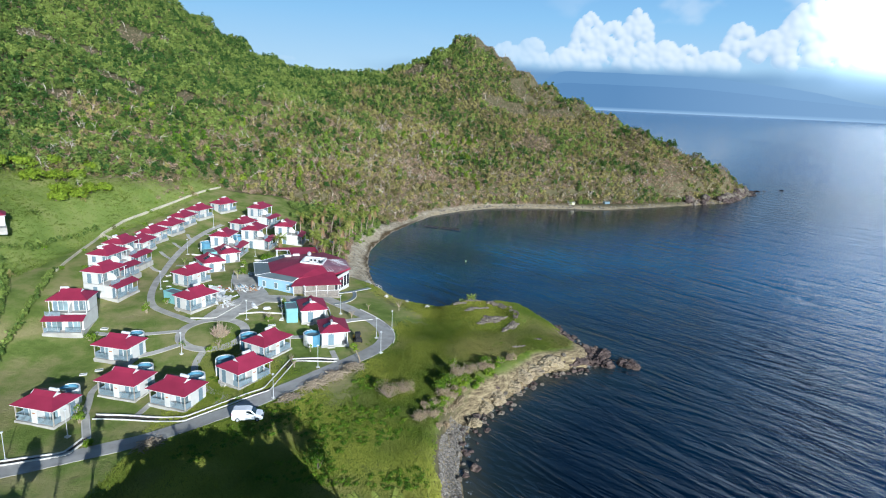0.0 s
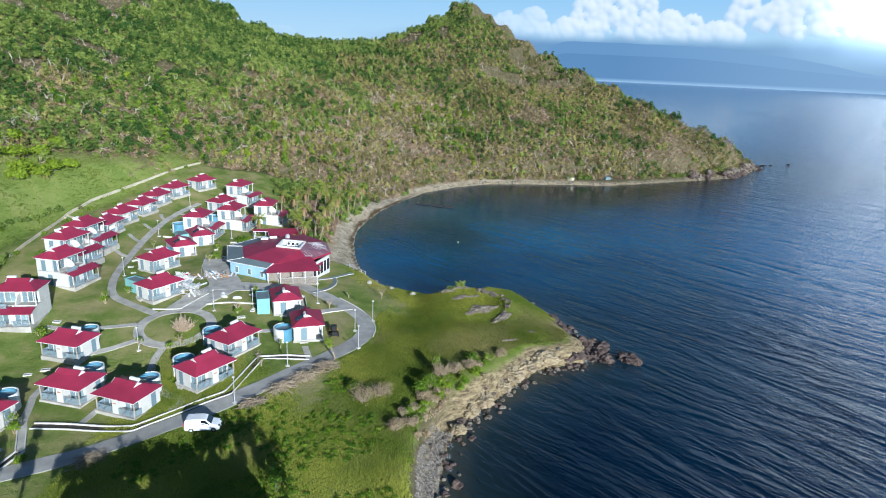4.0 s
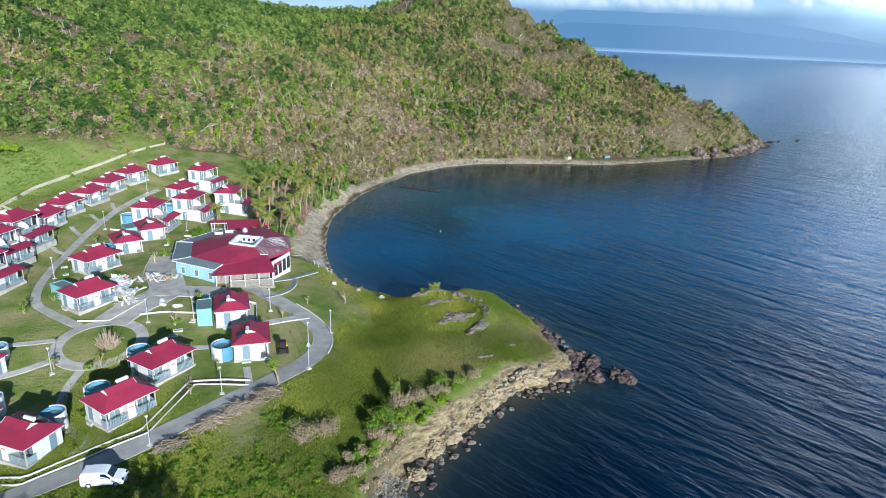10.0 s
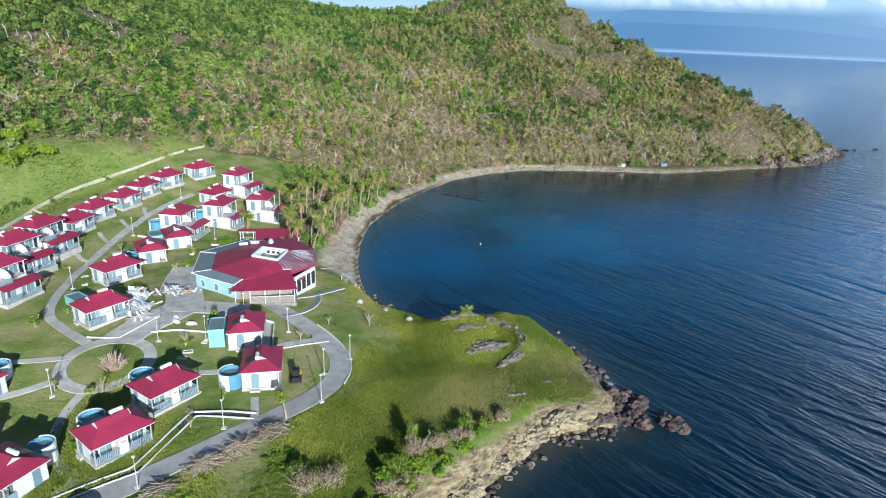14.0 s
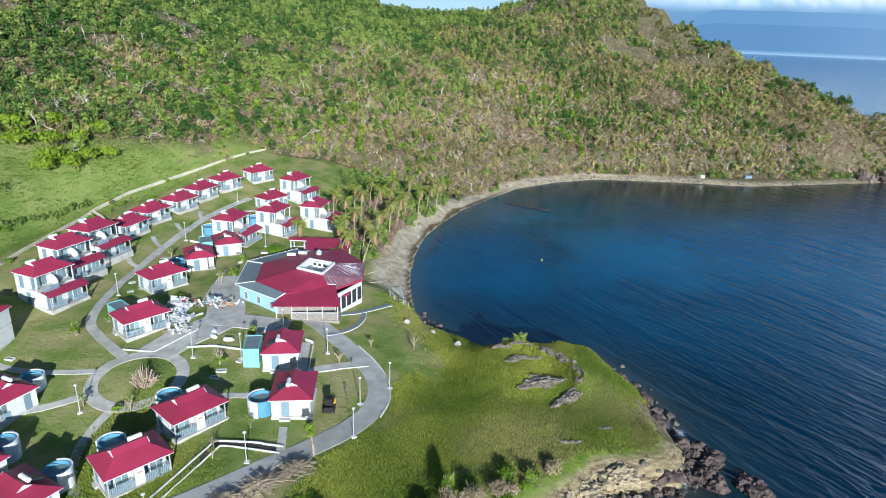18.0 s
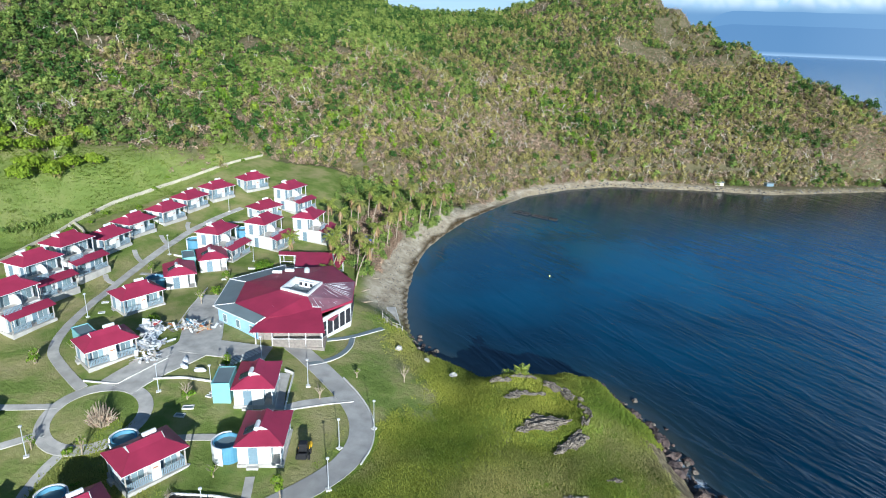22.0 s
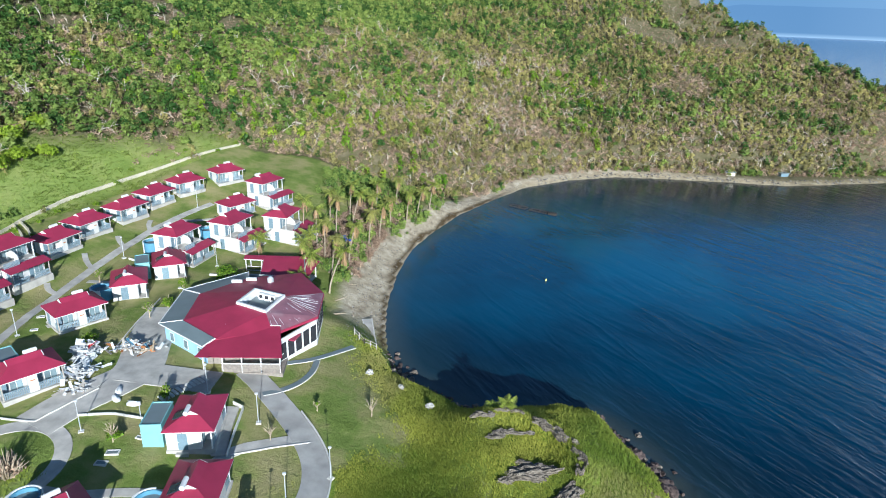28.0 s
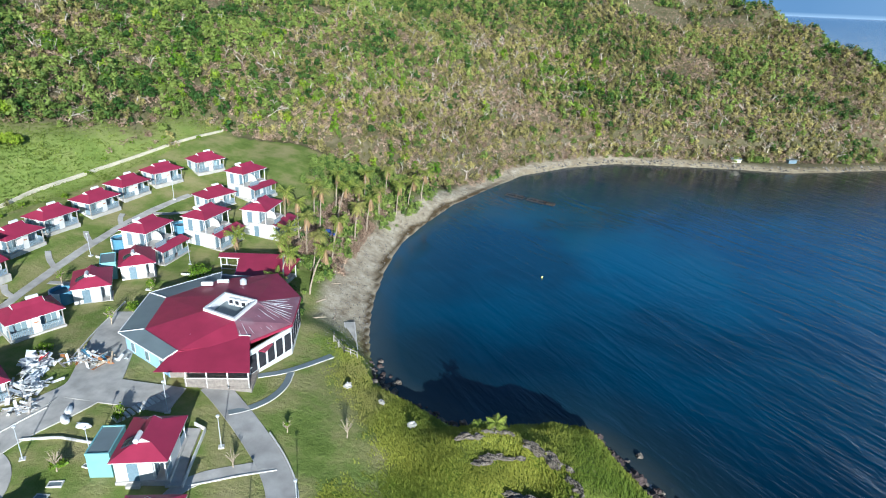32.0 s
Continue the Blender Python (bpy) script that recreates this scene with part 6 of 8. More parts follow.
# low dry undergrowth that fills the lower slope
ux_, uy_, uz_ = hill_points(-150, 190, 150, 400, 1.4)
k = (uz_ < 42) & (RNG.uniform(0, 1, len(ux_)) < np.where(uy_ < 300, 0.85, 0.55))
ux_, uy_, uz_ = ux_[k], uy_[k], uz_[k]
n = len(ux_)
low_ = [np.concatenate([stick_cloud(10, 1.7, 1.6, 0.05), leaf_cloud(11, [(0, 0, 0.35, 0.9), (0.6, 0.4, 0.5, 0.7), (-0.6, 0.2, 0.6, 0.6)], 0.25)]) for _ in range(5)]
sc = RNG.uniform(0.6, 1.3, n)
leafy_ = RNG.uniform(0, 1, n) < 0.25 + 0.9 * (fbm(ux_, uy_, 20, 3, 27) - 0.4)
for sel, m_, label in ((~leafy_, SCRUB, "tangled dry undergrowth on the lower slope"), (leafy_, OLIVE, "thin olive undergrowth on the lower slope")):
    n = int(sel.sum())
    scatter("undergrowth", low_, RNG.integers(0, 5, n), np.stack([ux_, uy_, uz_ - 0.1], -1)[sel], np.stack([sc, sc], -1)[sel], RNG.uniform(0, 6.3, n), m_,
            np.clip(RNG.normal(0.5, 0.35, n), 0, 1), label, "undergrowth")
# lush young trees along the foot of the hill above the village
foot_d = seg(FOOT, x, y)[0]
sel = (kind_ != 2) & (x < 20) & (foot_d < 50) & (y > 205) & (RNG.uniform(0, 1, len(x)) < 0.08 + 0.8 * (patch - 0.5))
n = sel.sum()
sc = RNG.uniform(0.7, 1.3, n)
scatter("foot_trees", crowns, RNG.integers(0, 9, n), np.stack([x, y, z - 0.25], -1)[sel], np.stack([sc, sc * RNG.uniform(1.0, 1.4, n)], -1), RNG.uniform(0, 6.3, n), LEAFY,
        np.clip(RNG.normal(0.35, 0.3, n), 0, 1), "bright young trees along the foot of the hill", "trees")
# pale dead trunks standing through the wood
sel = np.flatnonzero((kind_ > 0) & (RNG.uniform(0, 1, len(x)) < np.where(y < 330, 0.16, 0.03)))
def dead_tree():
    """A bleached trunk that forks into crooked limbs, as three-sided blades."""
    T_ = []

    def limb(p, d, L_, w, depth):
        q = p + d * L_
        s_ = np.cross(d, RNG.normal(size=3))
        s_ /= np.linalg.norm(s_)
        T_.append([p - s_ * w, p + s_ * w, q + s_ * w * 0.3])
        T_.append([p - s_ * w, q + s_ * w * 0.3, q - s_ * w * 0.3])
        if depth:
            for _ in range(3 if depth > 1 else 2):
                e_ = d + RNG.normal(size=3) * 0.75
                e_[2] = abs(e_[2]) * 0.8
                limb(p + d * L_ * RNG.uniform(0.5, 1.0), e_ / np.linalg.norm(e_), L_ * RNG.uniform(0.5, 0.8), w * 0.6, depth - 1)
    d0 = np.array([RNG.normal(0, 0.3), RNG.normal(0, 0.3), 1.0])
    limb(np.zeros(3), d0 / np.linalg.norm(d0), 2.2, 0.11, 2)
    return np.array(T_)


dead = [dead_tree() for _ in range(6)]
n = len(sel)
sc = RNG.uniform(0.7, 1.5, n)
scatter("bare_trees", dead, RNG.integers(0, 6, n), np.stack([x, y, z - 0.2], -1)[sel], np.stack([sc, sc], -1), RNG.uniform(0, 6.3, n), leaf_mat("bleached_wood", (0.36, 0.31, 0.24), (0.58, 0.52, 0.44), trans=0.0),
        RNG.uniform(0, 1, n), "bleached bare trunks standing in the scrub", "dead trees")

# large bleached trees lying along the wood's edge
for x, y, k in [(-107, 185, 2.3), (-94, 187, 1.7), (-92, 206, 2.0), (-80, 247, 1.9), (-103, 193, 1.6), (-71, 231, 1.8), (-106, 170, 1.5), (-98, 190, 1.4), (-88, 214, 1.5), (-76, 240, 1.7), (-112, 178, 1.5)]:
    e = thing("dead_tree", x, y, float(relief(np.array([x], float), np.array([y], float))[0]), RNG.uniform(0, 360), "large bleached bare tree broken by the storm", "dead tree", "dead trees")
    bm = bmesh.new()

    def limb(p, d, L_, w, depth):
        q = p + d * L_
        tube(bm, [p, p.lerp(q, 0.5) + Vector(RNG.normal(0, 0.06 * L_, 3)), q], [w, w * 0.8, w * 0.5], 5, False)
        if depth:
            for _ in range(3):
                e_ = (d + Vector(RNG.normal(0, 0.6, 3))).normalized()
                limb(p.lerp(q, RNG.uniform(0.5, 1.0)), e_, L_ * RNG.uniform(0.5, 0.75), w * 0.55, depth - 1)
    limb(Vector((0, 0, 0.2)), Vector((0.75, 0.1, 0.5)).normalized(), 1.9 * k, 0.09 * k, 3)
    part("branches", bm, BLEACHED, e, "bleached bare limbs")

# long grass on the cape, beside the lane and on the western slope
def tuft(n, h, spread):
    a = RNG.normal(2.4, 0.55, n)
    b = np.stack([RNG.normal(0, spread, n), RNG.normal(0, spread, n), np.full(n, -0.05)], -1)
    t = b + np.stack([np.cos(a) * h * 0.8, np.sin(a) * h * 0.8, h * RNG.uniform(0.5, 1.0, n)], -1)
    w = np.stack([-np.sin(a), np.cos(a), a * 0], -1) * 0.1
    return np.stack([b - w, b + w, t], 1)


def grass_points(n, x0, x1, y0, y1):
    x = RNG.uniform(x0, x1, n)
    y = RNG.uniform(y0, y1, n)
    d = seg(COAST, x, y)[0]
    nz_ = fbm(x, y, 9, 4, 2)
    wild = np.clip(sm(-14, -6, x + (nz_ - 0.5) * 8) * sm(146, 140, y) + sm(14, 8, d) * sm(150, 144, y) + sm(100, 90, y + 0.75 * x + (nz_ - 0.5) * 8 + 20) * sm(-48, -30, x), 0, 1)
    k = inside(LAND, x, y) & (d > np.where(y > 126, 1.6, 4.0) + (nz_ - 0.5) * 4) & (RNG.uniform(0, 1, n) < wild) & (seg(ROAD, x, y)[0] > 2.2) & ~inside(MOWN, x + (nz_ - 0.5) * 12 + RNG.normal(0, 1.0, n), y - (nz_ - 0.5) * 12 + RNG.normal(0, 1.0, n))
    return x[k], y[k]


x, y = grass_points(135000, -40, 29, 60, 147)
n = len(x)
hn = fbm(x, y, 6, 3, 9)
tufts = [tuft(6, 0.27, 0.26) for _ in range(6)]
sc = RNG.uniform(0.6, 1.2, n) * (0.55 + 0.9 * hn)
scatter("long_grass", tufts, RNG.integers(0, 6, n), np.stack([x, y, relief(x, y)], -1), np.stack([sc, sc], -1), RNG.normal(0, 0.35, n) + 1.6 * (fbm(x, y, 25, 2, 88) - 0.5), GRASS,
        np.clip(fbm(x, y, 10, 5, 14) * 2.2 - 0.65 + RNG.normal(0, 0.08, n), 0, 1), "long wind-combed grass on the cape", "grass", np.clip(fbm(x, y, 11, 3, 40) * 2.2 - 1.15, 0, 0.8))
x = RNG.uniform(-150, -78, 60000)
y = RNG.uniform(70, 225, 60000)
k = inside(HILLA, x, y) & (x > -0.72 * (y + 20)) & (meadow(x, y, fbm(x, y, 9, 4, 2) - 0.5) > 0.3)
x, y = x[k], y[k]
n = len(x)
sc = RNG.uniform(0.7, 1.4, n) * (0.5 + fbm(x, y, 7, 3, 19))
scatter("slope_grass", tufts, RNG.integers(0, 6, n), np.stack([x, y, relief(x, y)], -1), np.stack([sc, sc], -1), RNG.uniform(0, 6.3, n), GRASSD,
        np.clip(fbm(x, y, 9, 3, 15) * 1.5 - 0.2 + RNG.normal(0, 0.15, n), 0, 1), "rough green grass on the western slope", "grass", np.clip(fbm(x, y, 14, 3, 44) * 2.2 - 1.2, 0, 0.7))


# rough clumps on the verge below the lane
x, y = RNG.uniform(-36, 4, 2600), RNG.uniform(66, 100, 2600)
cl = fbm(x, y, 7, 3, 55)
k = (seg(ROAD, x, y)[0] > 2.8) & (seg(COAST, x, y)[0] > 4.5) & (y + 0.75 * x < 88) & (cl > 0.52)
x, y, cl = x[k], y[k], cl[k]
n = len(x)
sc = RNG.uniform(0.25, 0.5, n)
low = [leaf_cloud(34, [(0, 0, 0.35, 0.8), (0.5, 0.3, 0.25, 0.6), (-0.5, 0.2, 0.3, 0.6)], 0.3) for _ in range(4)]
scatter("verge_clumps", low, RNG.integers(0, 4, n), np.stack([x, y, relief(x, y) - 0.05], -1), np.stack([sc, sc * 0.9], -1), RNG.uniform(0, 6.3, n), LEAFY,
        np.clip(RNG.normal(0.2, 0.25, n), 0, 1), "rough weedy clumps on the verge below the lane", "weeds")


def crown_mesh(name, tri, material, parent, tone=0.5, dry=0.0, label=""):
    V = tri.reshape(-1, 3)
    ob = np_mesh(name, V, np.arange(len(V)).reshape(-1, 3), material, False,
                 {"tone": np.clip(np.repeat(RNG.normal(tone, 0.2, len(V) // 3), 3), 0, 1), "dry": np.full(len(V), dry)})
    ob.parent = parent
    if label:
        ob["label"] = label
    return ob


def bush(x, y, r, h, material, label, tone=0.5, n=420, sticks=0, name="bush", size=0.22):
    e = thing(name, x, y, gz(x, y) - 0.05, 0, label, "bush", "garden and cape bushes")
    bl = [(0, 0, h * 0.5, r * 0.7)] + [(RNG.uniform(-0.5, 0.5) * r, RNG.uniform(-0.5, 0.5) * r, h * RNG.uniform(0.3, 0.75), r * RNG.uniform(0.35, 0.6)) for _ in range(6)]
    crown_mesh("crown", leaf_cloud(n, bl, size), material, e, tone)
    bm = bmesh.new()
    for k in range(5 + sticks):
        a = RNG.uniform(0, 6.3)
        q = RNG.uniform(0.2, 1.0 if sticks else 0.6) * r
        tube(bm, [(0.1 * math.cos(a), 0.1 * math.sin(a), -0.2), (q * 0.5 * math.cos(a), q * 0.5 * math.sin(a), h * 0.45), (q * math.cos(a), q * math.sin(a), h * RNG.uniform(0.7, 1.05))], [0.06, 0.04, 0.015], 4)
    part("stem", bm, BARK if not sticks else DEADW, e)
    return e


def palm(x, y, h, lean, turn, dry=0.1, n=18, tone=0.6, ln=2.5):
    e = thing("palm_tree", x, y, gz(x, y) - 0.1, turn, "tall coconut palm with ragged fronds" if dry < 0.5 else "storm-battered palm with hanging brown fronds", "palm tree", "beach palms")
    bm = bmesh.new()
    pts = [(lean * (k / 7) ** 1.6, 0, h * k / 7) for k in range(8)]
    tube(bm, pts, [0.2, 0.16, 0.135, 0.125, 0.12, 0.11, 0.1, 0.11], 7)
    part("trunk", bm, PALMT, e)
    T_, S_ = [], []
    top = Vector((lean, 0, h))
    for k in range(n):
        a = 6.283 * k / n + RNG.uniform(-0.2, 0.2)
        lift = RNG.uniform(-0.4, 1.7) - 0.5 * dry
        d = Vector((math.cos(a), math.sin(a), 0))
        side = Vector((-d.y, d.x, 0))
        prev = None
        for s in range(9):
            t = s / 8
            p = top + d * (ln * t * (1 - 0.25 * t)) + Vector((0, 0, lift * ln * 0.5 * t - ln * (0.33 + 0.2 * dry) * t * t))
            if prev is not None:
                for sg in (-1, 1):
                    L_ = (0.72 * math.sin(3.0 * min(t, 0.97)) + 0.15)
                    for q in range(2):
                        o = prev + (p - prev) * (q * 0.5)
                        tip = o + side * sg * L_ * 0.75 + d * L_ * 0.35 + Vector((0, 0, -0.38 * L_ - 0.1 * RNG.uniform()))
                        T_.append([tuple(o), tuple(o + (p - prev) * 0.42), tuple(tip)])
            prev = p
    for k in range(40 if h > 3 else 0):
        # dead fronds hanging against the trunk
        a = RNG.uniform(0, 6.283)
        d = Vector((math.cos(a), math.sin(a), 0))
        p0 = top + d * 0.15 + Vector((0, 0, -0.1))
        p1 = top + d * RNG.uniform(0.35, 0.8) + Vector((0, 0, -RNG.uniform(1.2, 3.0)))
        w = Vector((-d.y, d.x, 0)) * RNG.uniform(0.05, 0.13)
        S_.append([tuple(p0), tuple(p1 + w), tuple(p1 - w)])
    crown_mesh("crown", np.array(T_), PALML, e, tone, min(0.8, 0.04 + dry * 0.4) if h > 3 else 0.0)
    if S_ and dry > 0.05:
        crown_mesh("dead_fronds", np.array(S_), PALML, e, 0.5, 0.95, "hanging brown dead fronds")
    return e


PALMS = [(-31.8, 159.5, 6.5, 1.8, 20, 0.1), (-32.5, 163.5, 7.5, 0.6, 200, 0.2), (-29.0, 166.5, 8.0, 1.2, 60, 0.85), (-27.0, 160.5, 7.5, 3.2, 55, 0.1), (-36.4, 176.5, 8.5, 0.5, 120, 0.15),
         (-35.2, 183.5, 9.0, 0.9, 80, 0.8), (-33.5, 188.0, 9.0, 2.6, 60, 0.1), (-28.5, 173.5, 8.0, 2.2, 70, 0.3), (-28.3, 184.5, 8.5, 0.8, 10, 0.75), (-28.0, 190.5, 8.0, 1.0, 30, 0.2), (-28.0, 198.5, 7.5, 0.6, 300, 0.7),
         (-26.0, 205.0, 7.5, 0.8, 40, 0.2), (-25.0, 211.0, 7.0, 1.4, 20, 0.6), (-34.4, 168.0, 7.0, 0.4, 0, 0.25), (-33.0, 172.5, 8.0, 0.5, 90, 0.5), (-41.0, 180.0, 8.5, 0.5, 0, 0.2), (-38.5, 188.0, 8.5, 0.4, 0, 0.3),
         (-37.0, 196.0, 8.5, 0.6, 45, 0.15), (-31.5, 194.0, 8.0, 0.9, 10, 0.4), (-33.0, 203.0, 8.0, 0.5, 0, 0.2), (-30.0, 209.0, 8.0, 0.7, 30, 0.65), (-23.5, 217.5, 7.0, 1.0, 30, 0.2), (-43.5, 166.0, 4.5, 0.2, 0, 0.1), (-30.5, 155.5, 4.0, 0.3, 0, 0.0)]
for x, y, h, *rest in PALMS:
    palm(x, y, h, *rest, ln=2.7)
for x, y, r, h, t in [(-33.0, 165.8, 1.7, 2.2, 0.5), (-30.3, 168.0, 1.6, 2.4, 0.4), (-27.5, 165.0, 1.5, 1.9, 0.7), (-35.5, 170.0, 2.0, 2.4, 0.4), (-31.8, 176.5, 1.8, 2.6, 0.5), (-36.5, 185.5, 2.0, 2.8, 0.3), (-31.0, 200.0, 2.2, 2.8, 0.4), (-28.5, 215.0, 2.2, 2.6, 0.4),
                     (-40.0, 193.5, 2.4, 3.0, 0.3), (-43.0, 200.0, 2.6, 3.2, 0.3), (-38.0, 206.0, 2.6, 3.2, 0.4), (-35.0, 214.0, 2.6, 3.0, 0.4), (-48.0, 210.0, 2.6, 3.0, 0.3), (-29.5, 158.8, 1.4, 1.4, 0.3), (-27.0, 155.5, 1.2, 1.0, 0.2), (-25.0, 152.0, 1.2, 0.9, 0.2)]:
    bush(x, y, r, h, LEAF, "leafy green shrub under the beach palms", t, 420)
bush(-44.5, 156.2, 2.4, 1.8, LEAFY, "round clipped bright green shrub beside the hall", 0.2, 700, size=0.18)
for x, y, r, h in [(-57.0, 115.8, 1.1, 1.8), (-32.6, 114.6, 0.9, 1.8), (-47.8, 128.8, 1.3, 1.0), (-49.5, 130.6, 1.2, 0.9), (-31.5, 122.0, 0.9, 2.2), (-62.0, 104.5, 1.3, 1.4), (-48.5, 150.0, 1.0, 2.0), (-46.4, 143.0, 1.0, 1.9), (-50.2, 80.0, 1.0, 2.2), (-45.8, 74.5, 1.0, 0.9), (-40.0, 102.5, 0.6, 1.0), (-55.0, 120.5, 0.9, 1.3)]:
    bush(x, y, r, h, LEAFY, "small garden shrub on the lawn", 0.35, 220, 3, size=0.16)
for x, y, r, h in [(-105, 158, 3.4, 2.8), (-97, 155, 2.6, 2.2), (-98, 159, 3.0, 2.6), (-95, 162, 3.0, 2.4), (-95, 167, 2.8, 2.4), (-94, 172, 2.2, 2.0), (-100, 171, 3.0, 2.8), (-101, 178, 2.6, 2.6), (-102, 164, 3.2, 2.8), (-109, 163, 3.2, 3.0), (-112, 156, 3.4, 3.0), (-107, 171, 2.6, 2.6)]:
    bush(x, y, r, h, LEAFY, "broad yellow-green shrub tree on the open slope", 0.8, 800, name="slope_tree", size=0.32)
# cape: shrubs above the low cliff, storm-killed and green
for x, y, r, h, m_, t, s in [(-6.5, 88.5, 2.4, 1.8, DRYTWIG, 0.6, 14), (-4.2, 90.5, 1.8, 1.5, DRYTWIG, 0.5, 10), (-8.5, 91.5, 1.2, 1.3, LEAFY, 0.4, 0), (2.8, 93.0, 1.5, 2.2, LEAFY, 0.3, 2), (4.5, 95.8, 1.8, 2.4, DRYTWIG, 0.5, 10), (1.2, 91.0, 1.3, 1.8, LEAFY, 0.2, 2), (6.5, 98.0, 1.7, 2.0, DRYTWIG, 0.7, 10),
                             (8.8, 100.0, 1.5, 1.6, DRYTWIG, 0.6, 8), (3.6, 98.5, 1.0, 3.0, LEAFY, 0.5, 2), (9.5, 103.0, 1.3, 1.2, LEAFY, 0.2, 3), (-14.1, 69.5, 2.8, 2.6, LEAFY, 0.05, 0), (1.0, 84.5, 1.2, 0.9, LEAFY, 0.2, 2), (-1.5, 82.0, 1.6, 1.1, DRYTWIG, 0.6, 8)]:
    bush(x, y, r, h, m_, "dry grey-brown shrub on the cape" if m_ is DRYTWIG else "bright green shrub on the cape", t, 900 if m_ is DRYTWIG else 420, s * 2, size=0.09 if m_ is DRYTWIG else 0.17)
# tangle along the bank above the waterline
for k in range(46):
    y = RNG.uniform(82, 101) if k > 22 else RNG.uniform(80, 108)
    j = np.interp(y, [p_[1] for p_ in COAST[3:11]], [p_[0] for p_ in COAST[3:11]])
    x = j - RNG.uniform(2.8 if k > 22 else 3.8, 6.6)
    dead_ = RNG.uniform() < 0.6
    bush(x, y, RNG.uniform(0.6, 1.3), RNG.uniform(0.5, 1.2), DRYTWIG if dead_ else LEAFY, "dry twiggy shrub on the eroded bank" if dead_ else "low green shrub on the eroded bank", RNG.uniform(0.2, 0.7), 320, 8 if dead_ else 2, size=0.1 if dead_ else 0.14)
palm(8.1, 132.6, 1.0, 0.2, 30, 0.0, 13, 0.9, 1.6)
palm(6.5, 133.0, 0.9, 0.2, 140, 0.0, 11, 0.4, 1.2)
# growth on the bluff behind the camera: three slim trees and a fringe of bushes
# out of view; set here so their shade falls across lane and verge
for x, y, r, h in [(-38.4, 45, 1.3, 7.0), (-35.0, 45.5, 1.5, 7.6), (-30.6, 45, 1.0, 7.2), (-25.2, 45, 2.6, 2.0), (-22.4, 46, 2.4, 1.2), (-18.6, 45, 2.8, 1.6), (-15.4, 46, 2.4, 1.1), (-12, 45, 2.8, 1.5), (-8.4, 45.5, 2.0, 1.2), (-44, 45, 2.6, 1.4), (-41, 45.5, 2.4, 1.2)]:
    bush(x, y, r, h, LEAF, "leafy growth on the bluff behind the lane", 0.4, 420, name="bluff_tree" if h > 5 else "bluff_bush", size=0.4)

# unseen palms added on the bluff; their crowns cast the shade's tip
for x, y, h, t in [(-3.4, 45, 6.6, 0), (-1.5, 45.6, 5.8, 120), (-4.9, 45.4, 5.2, 240)]:
    palm(x, y, h, 0.3, t, 0.1, 26, 0.5, 2.4)

# ---------------------------------------------------------------- rocks
def rock(x, y, z, r, material, label, name="rock", seed=0, flat=0.7, sub=2, jag=0.0):
    bm = bmesh.new()
    bmesh.ops.create_icosphere(bm, subdivisions=sub, radius=1.0)
    o = Vector((seed * 3.1, seed * 1.7, seed))
    for v in bm.verts:
        d = 1 + 0.5 * noise.noise(v.co * 1.1 + o) + 0.3 * (0.5 - abs(noise.noise(v.co * 2.3 + o))) + (0.22 * (0.4 - abs(noise.noise(v.co * 5.0 + o))) if sub > 2 else 0)
        if jag:
            d += jag * (0.9 * (0.35 - abs(noise.noise(v.co * 2.2 + o * 2))) + 0.7 * (0.3 - abs(noise.noise(v.co * 4.6 - o))) + 0.25 * noise.noise(v.co * 9.0 + o))
        v.co = Vector((v.co.x * r * d, v.co.y * r * d * 0.85, v.co.z * r * d * flat))
    ob = part(name, bm, material)
    ob.matrix_basis = pose(x, y, z, 0, 0, seed * 47 % 360)
    return tagged(ob, label, "rock", "shore rocks")


k = 0
REEF = [(28.5, 112.0, 0.7, 1.5), (38.2, 112.4, 0.1, 1.1), (39.0, 113.6, 0.1, 1.0), (37.4, 113.2, 0.0, 0.9), (40.0, 112.0, -0.1, 0.9), (38.0, 114.8, -0.1, 0.8), (39.6, 111.2, -0.1, 0.7), (28.6, 123.0, 0.7, 1.3), (27.9, 126.0, 0.5, 1.1), (27.0, 128.6, 0.6, 1.2), (26.0, 131.4, 0.5, 1.0), (24.0, 134.2, 0.5, 1.1), (22.0, 136.4, 0.5, 1.0), (17.6, 138.6, 1.6, 1.3), (19.2, 139.2, 0.9, 1.2), (16.4, 139.4, 1.2, 1.0)]
REEF += [(27.5 + RNG.uniform(0, 7.5), 111.5 + RNG.uniform(0, 8.5), RNG.uniform(-0.1, 0.5), RNG.uniform(0.45, 1.15)) for _ in range(70)]
for x, y, z, r in REEF:
    k += 1
    rock(x, y, z, r, ROCKD, "jagged dark reddish reef rock at the cape's tip", seed=k, flat=RNG.uniform(0.45, 0.8), sub=3, jag=0.75)


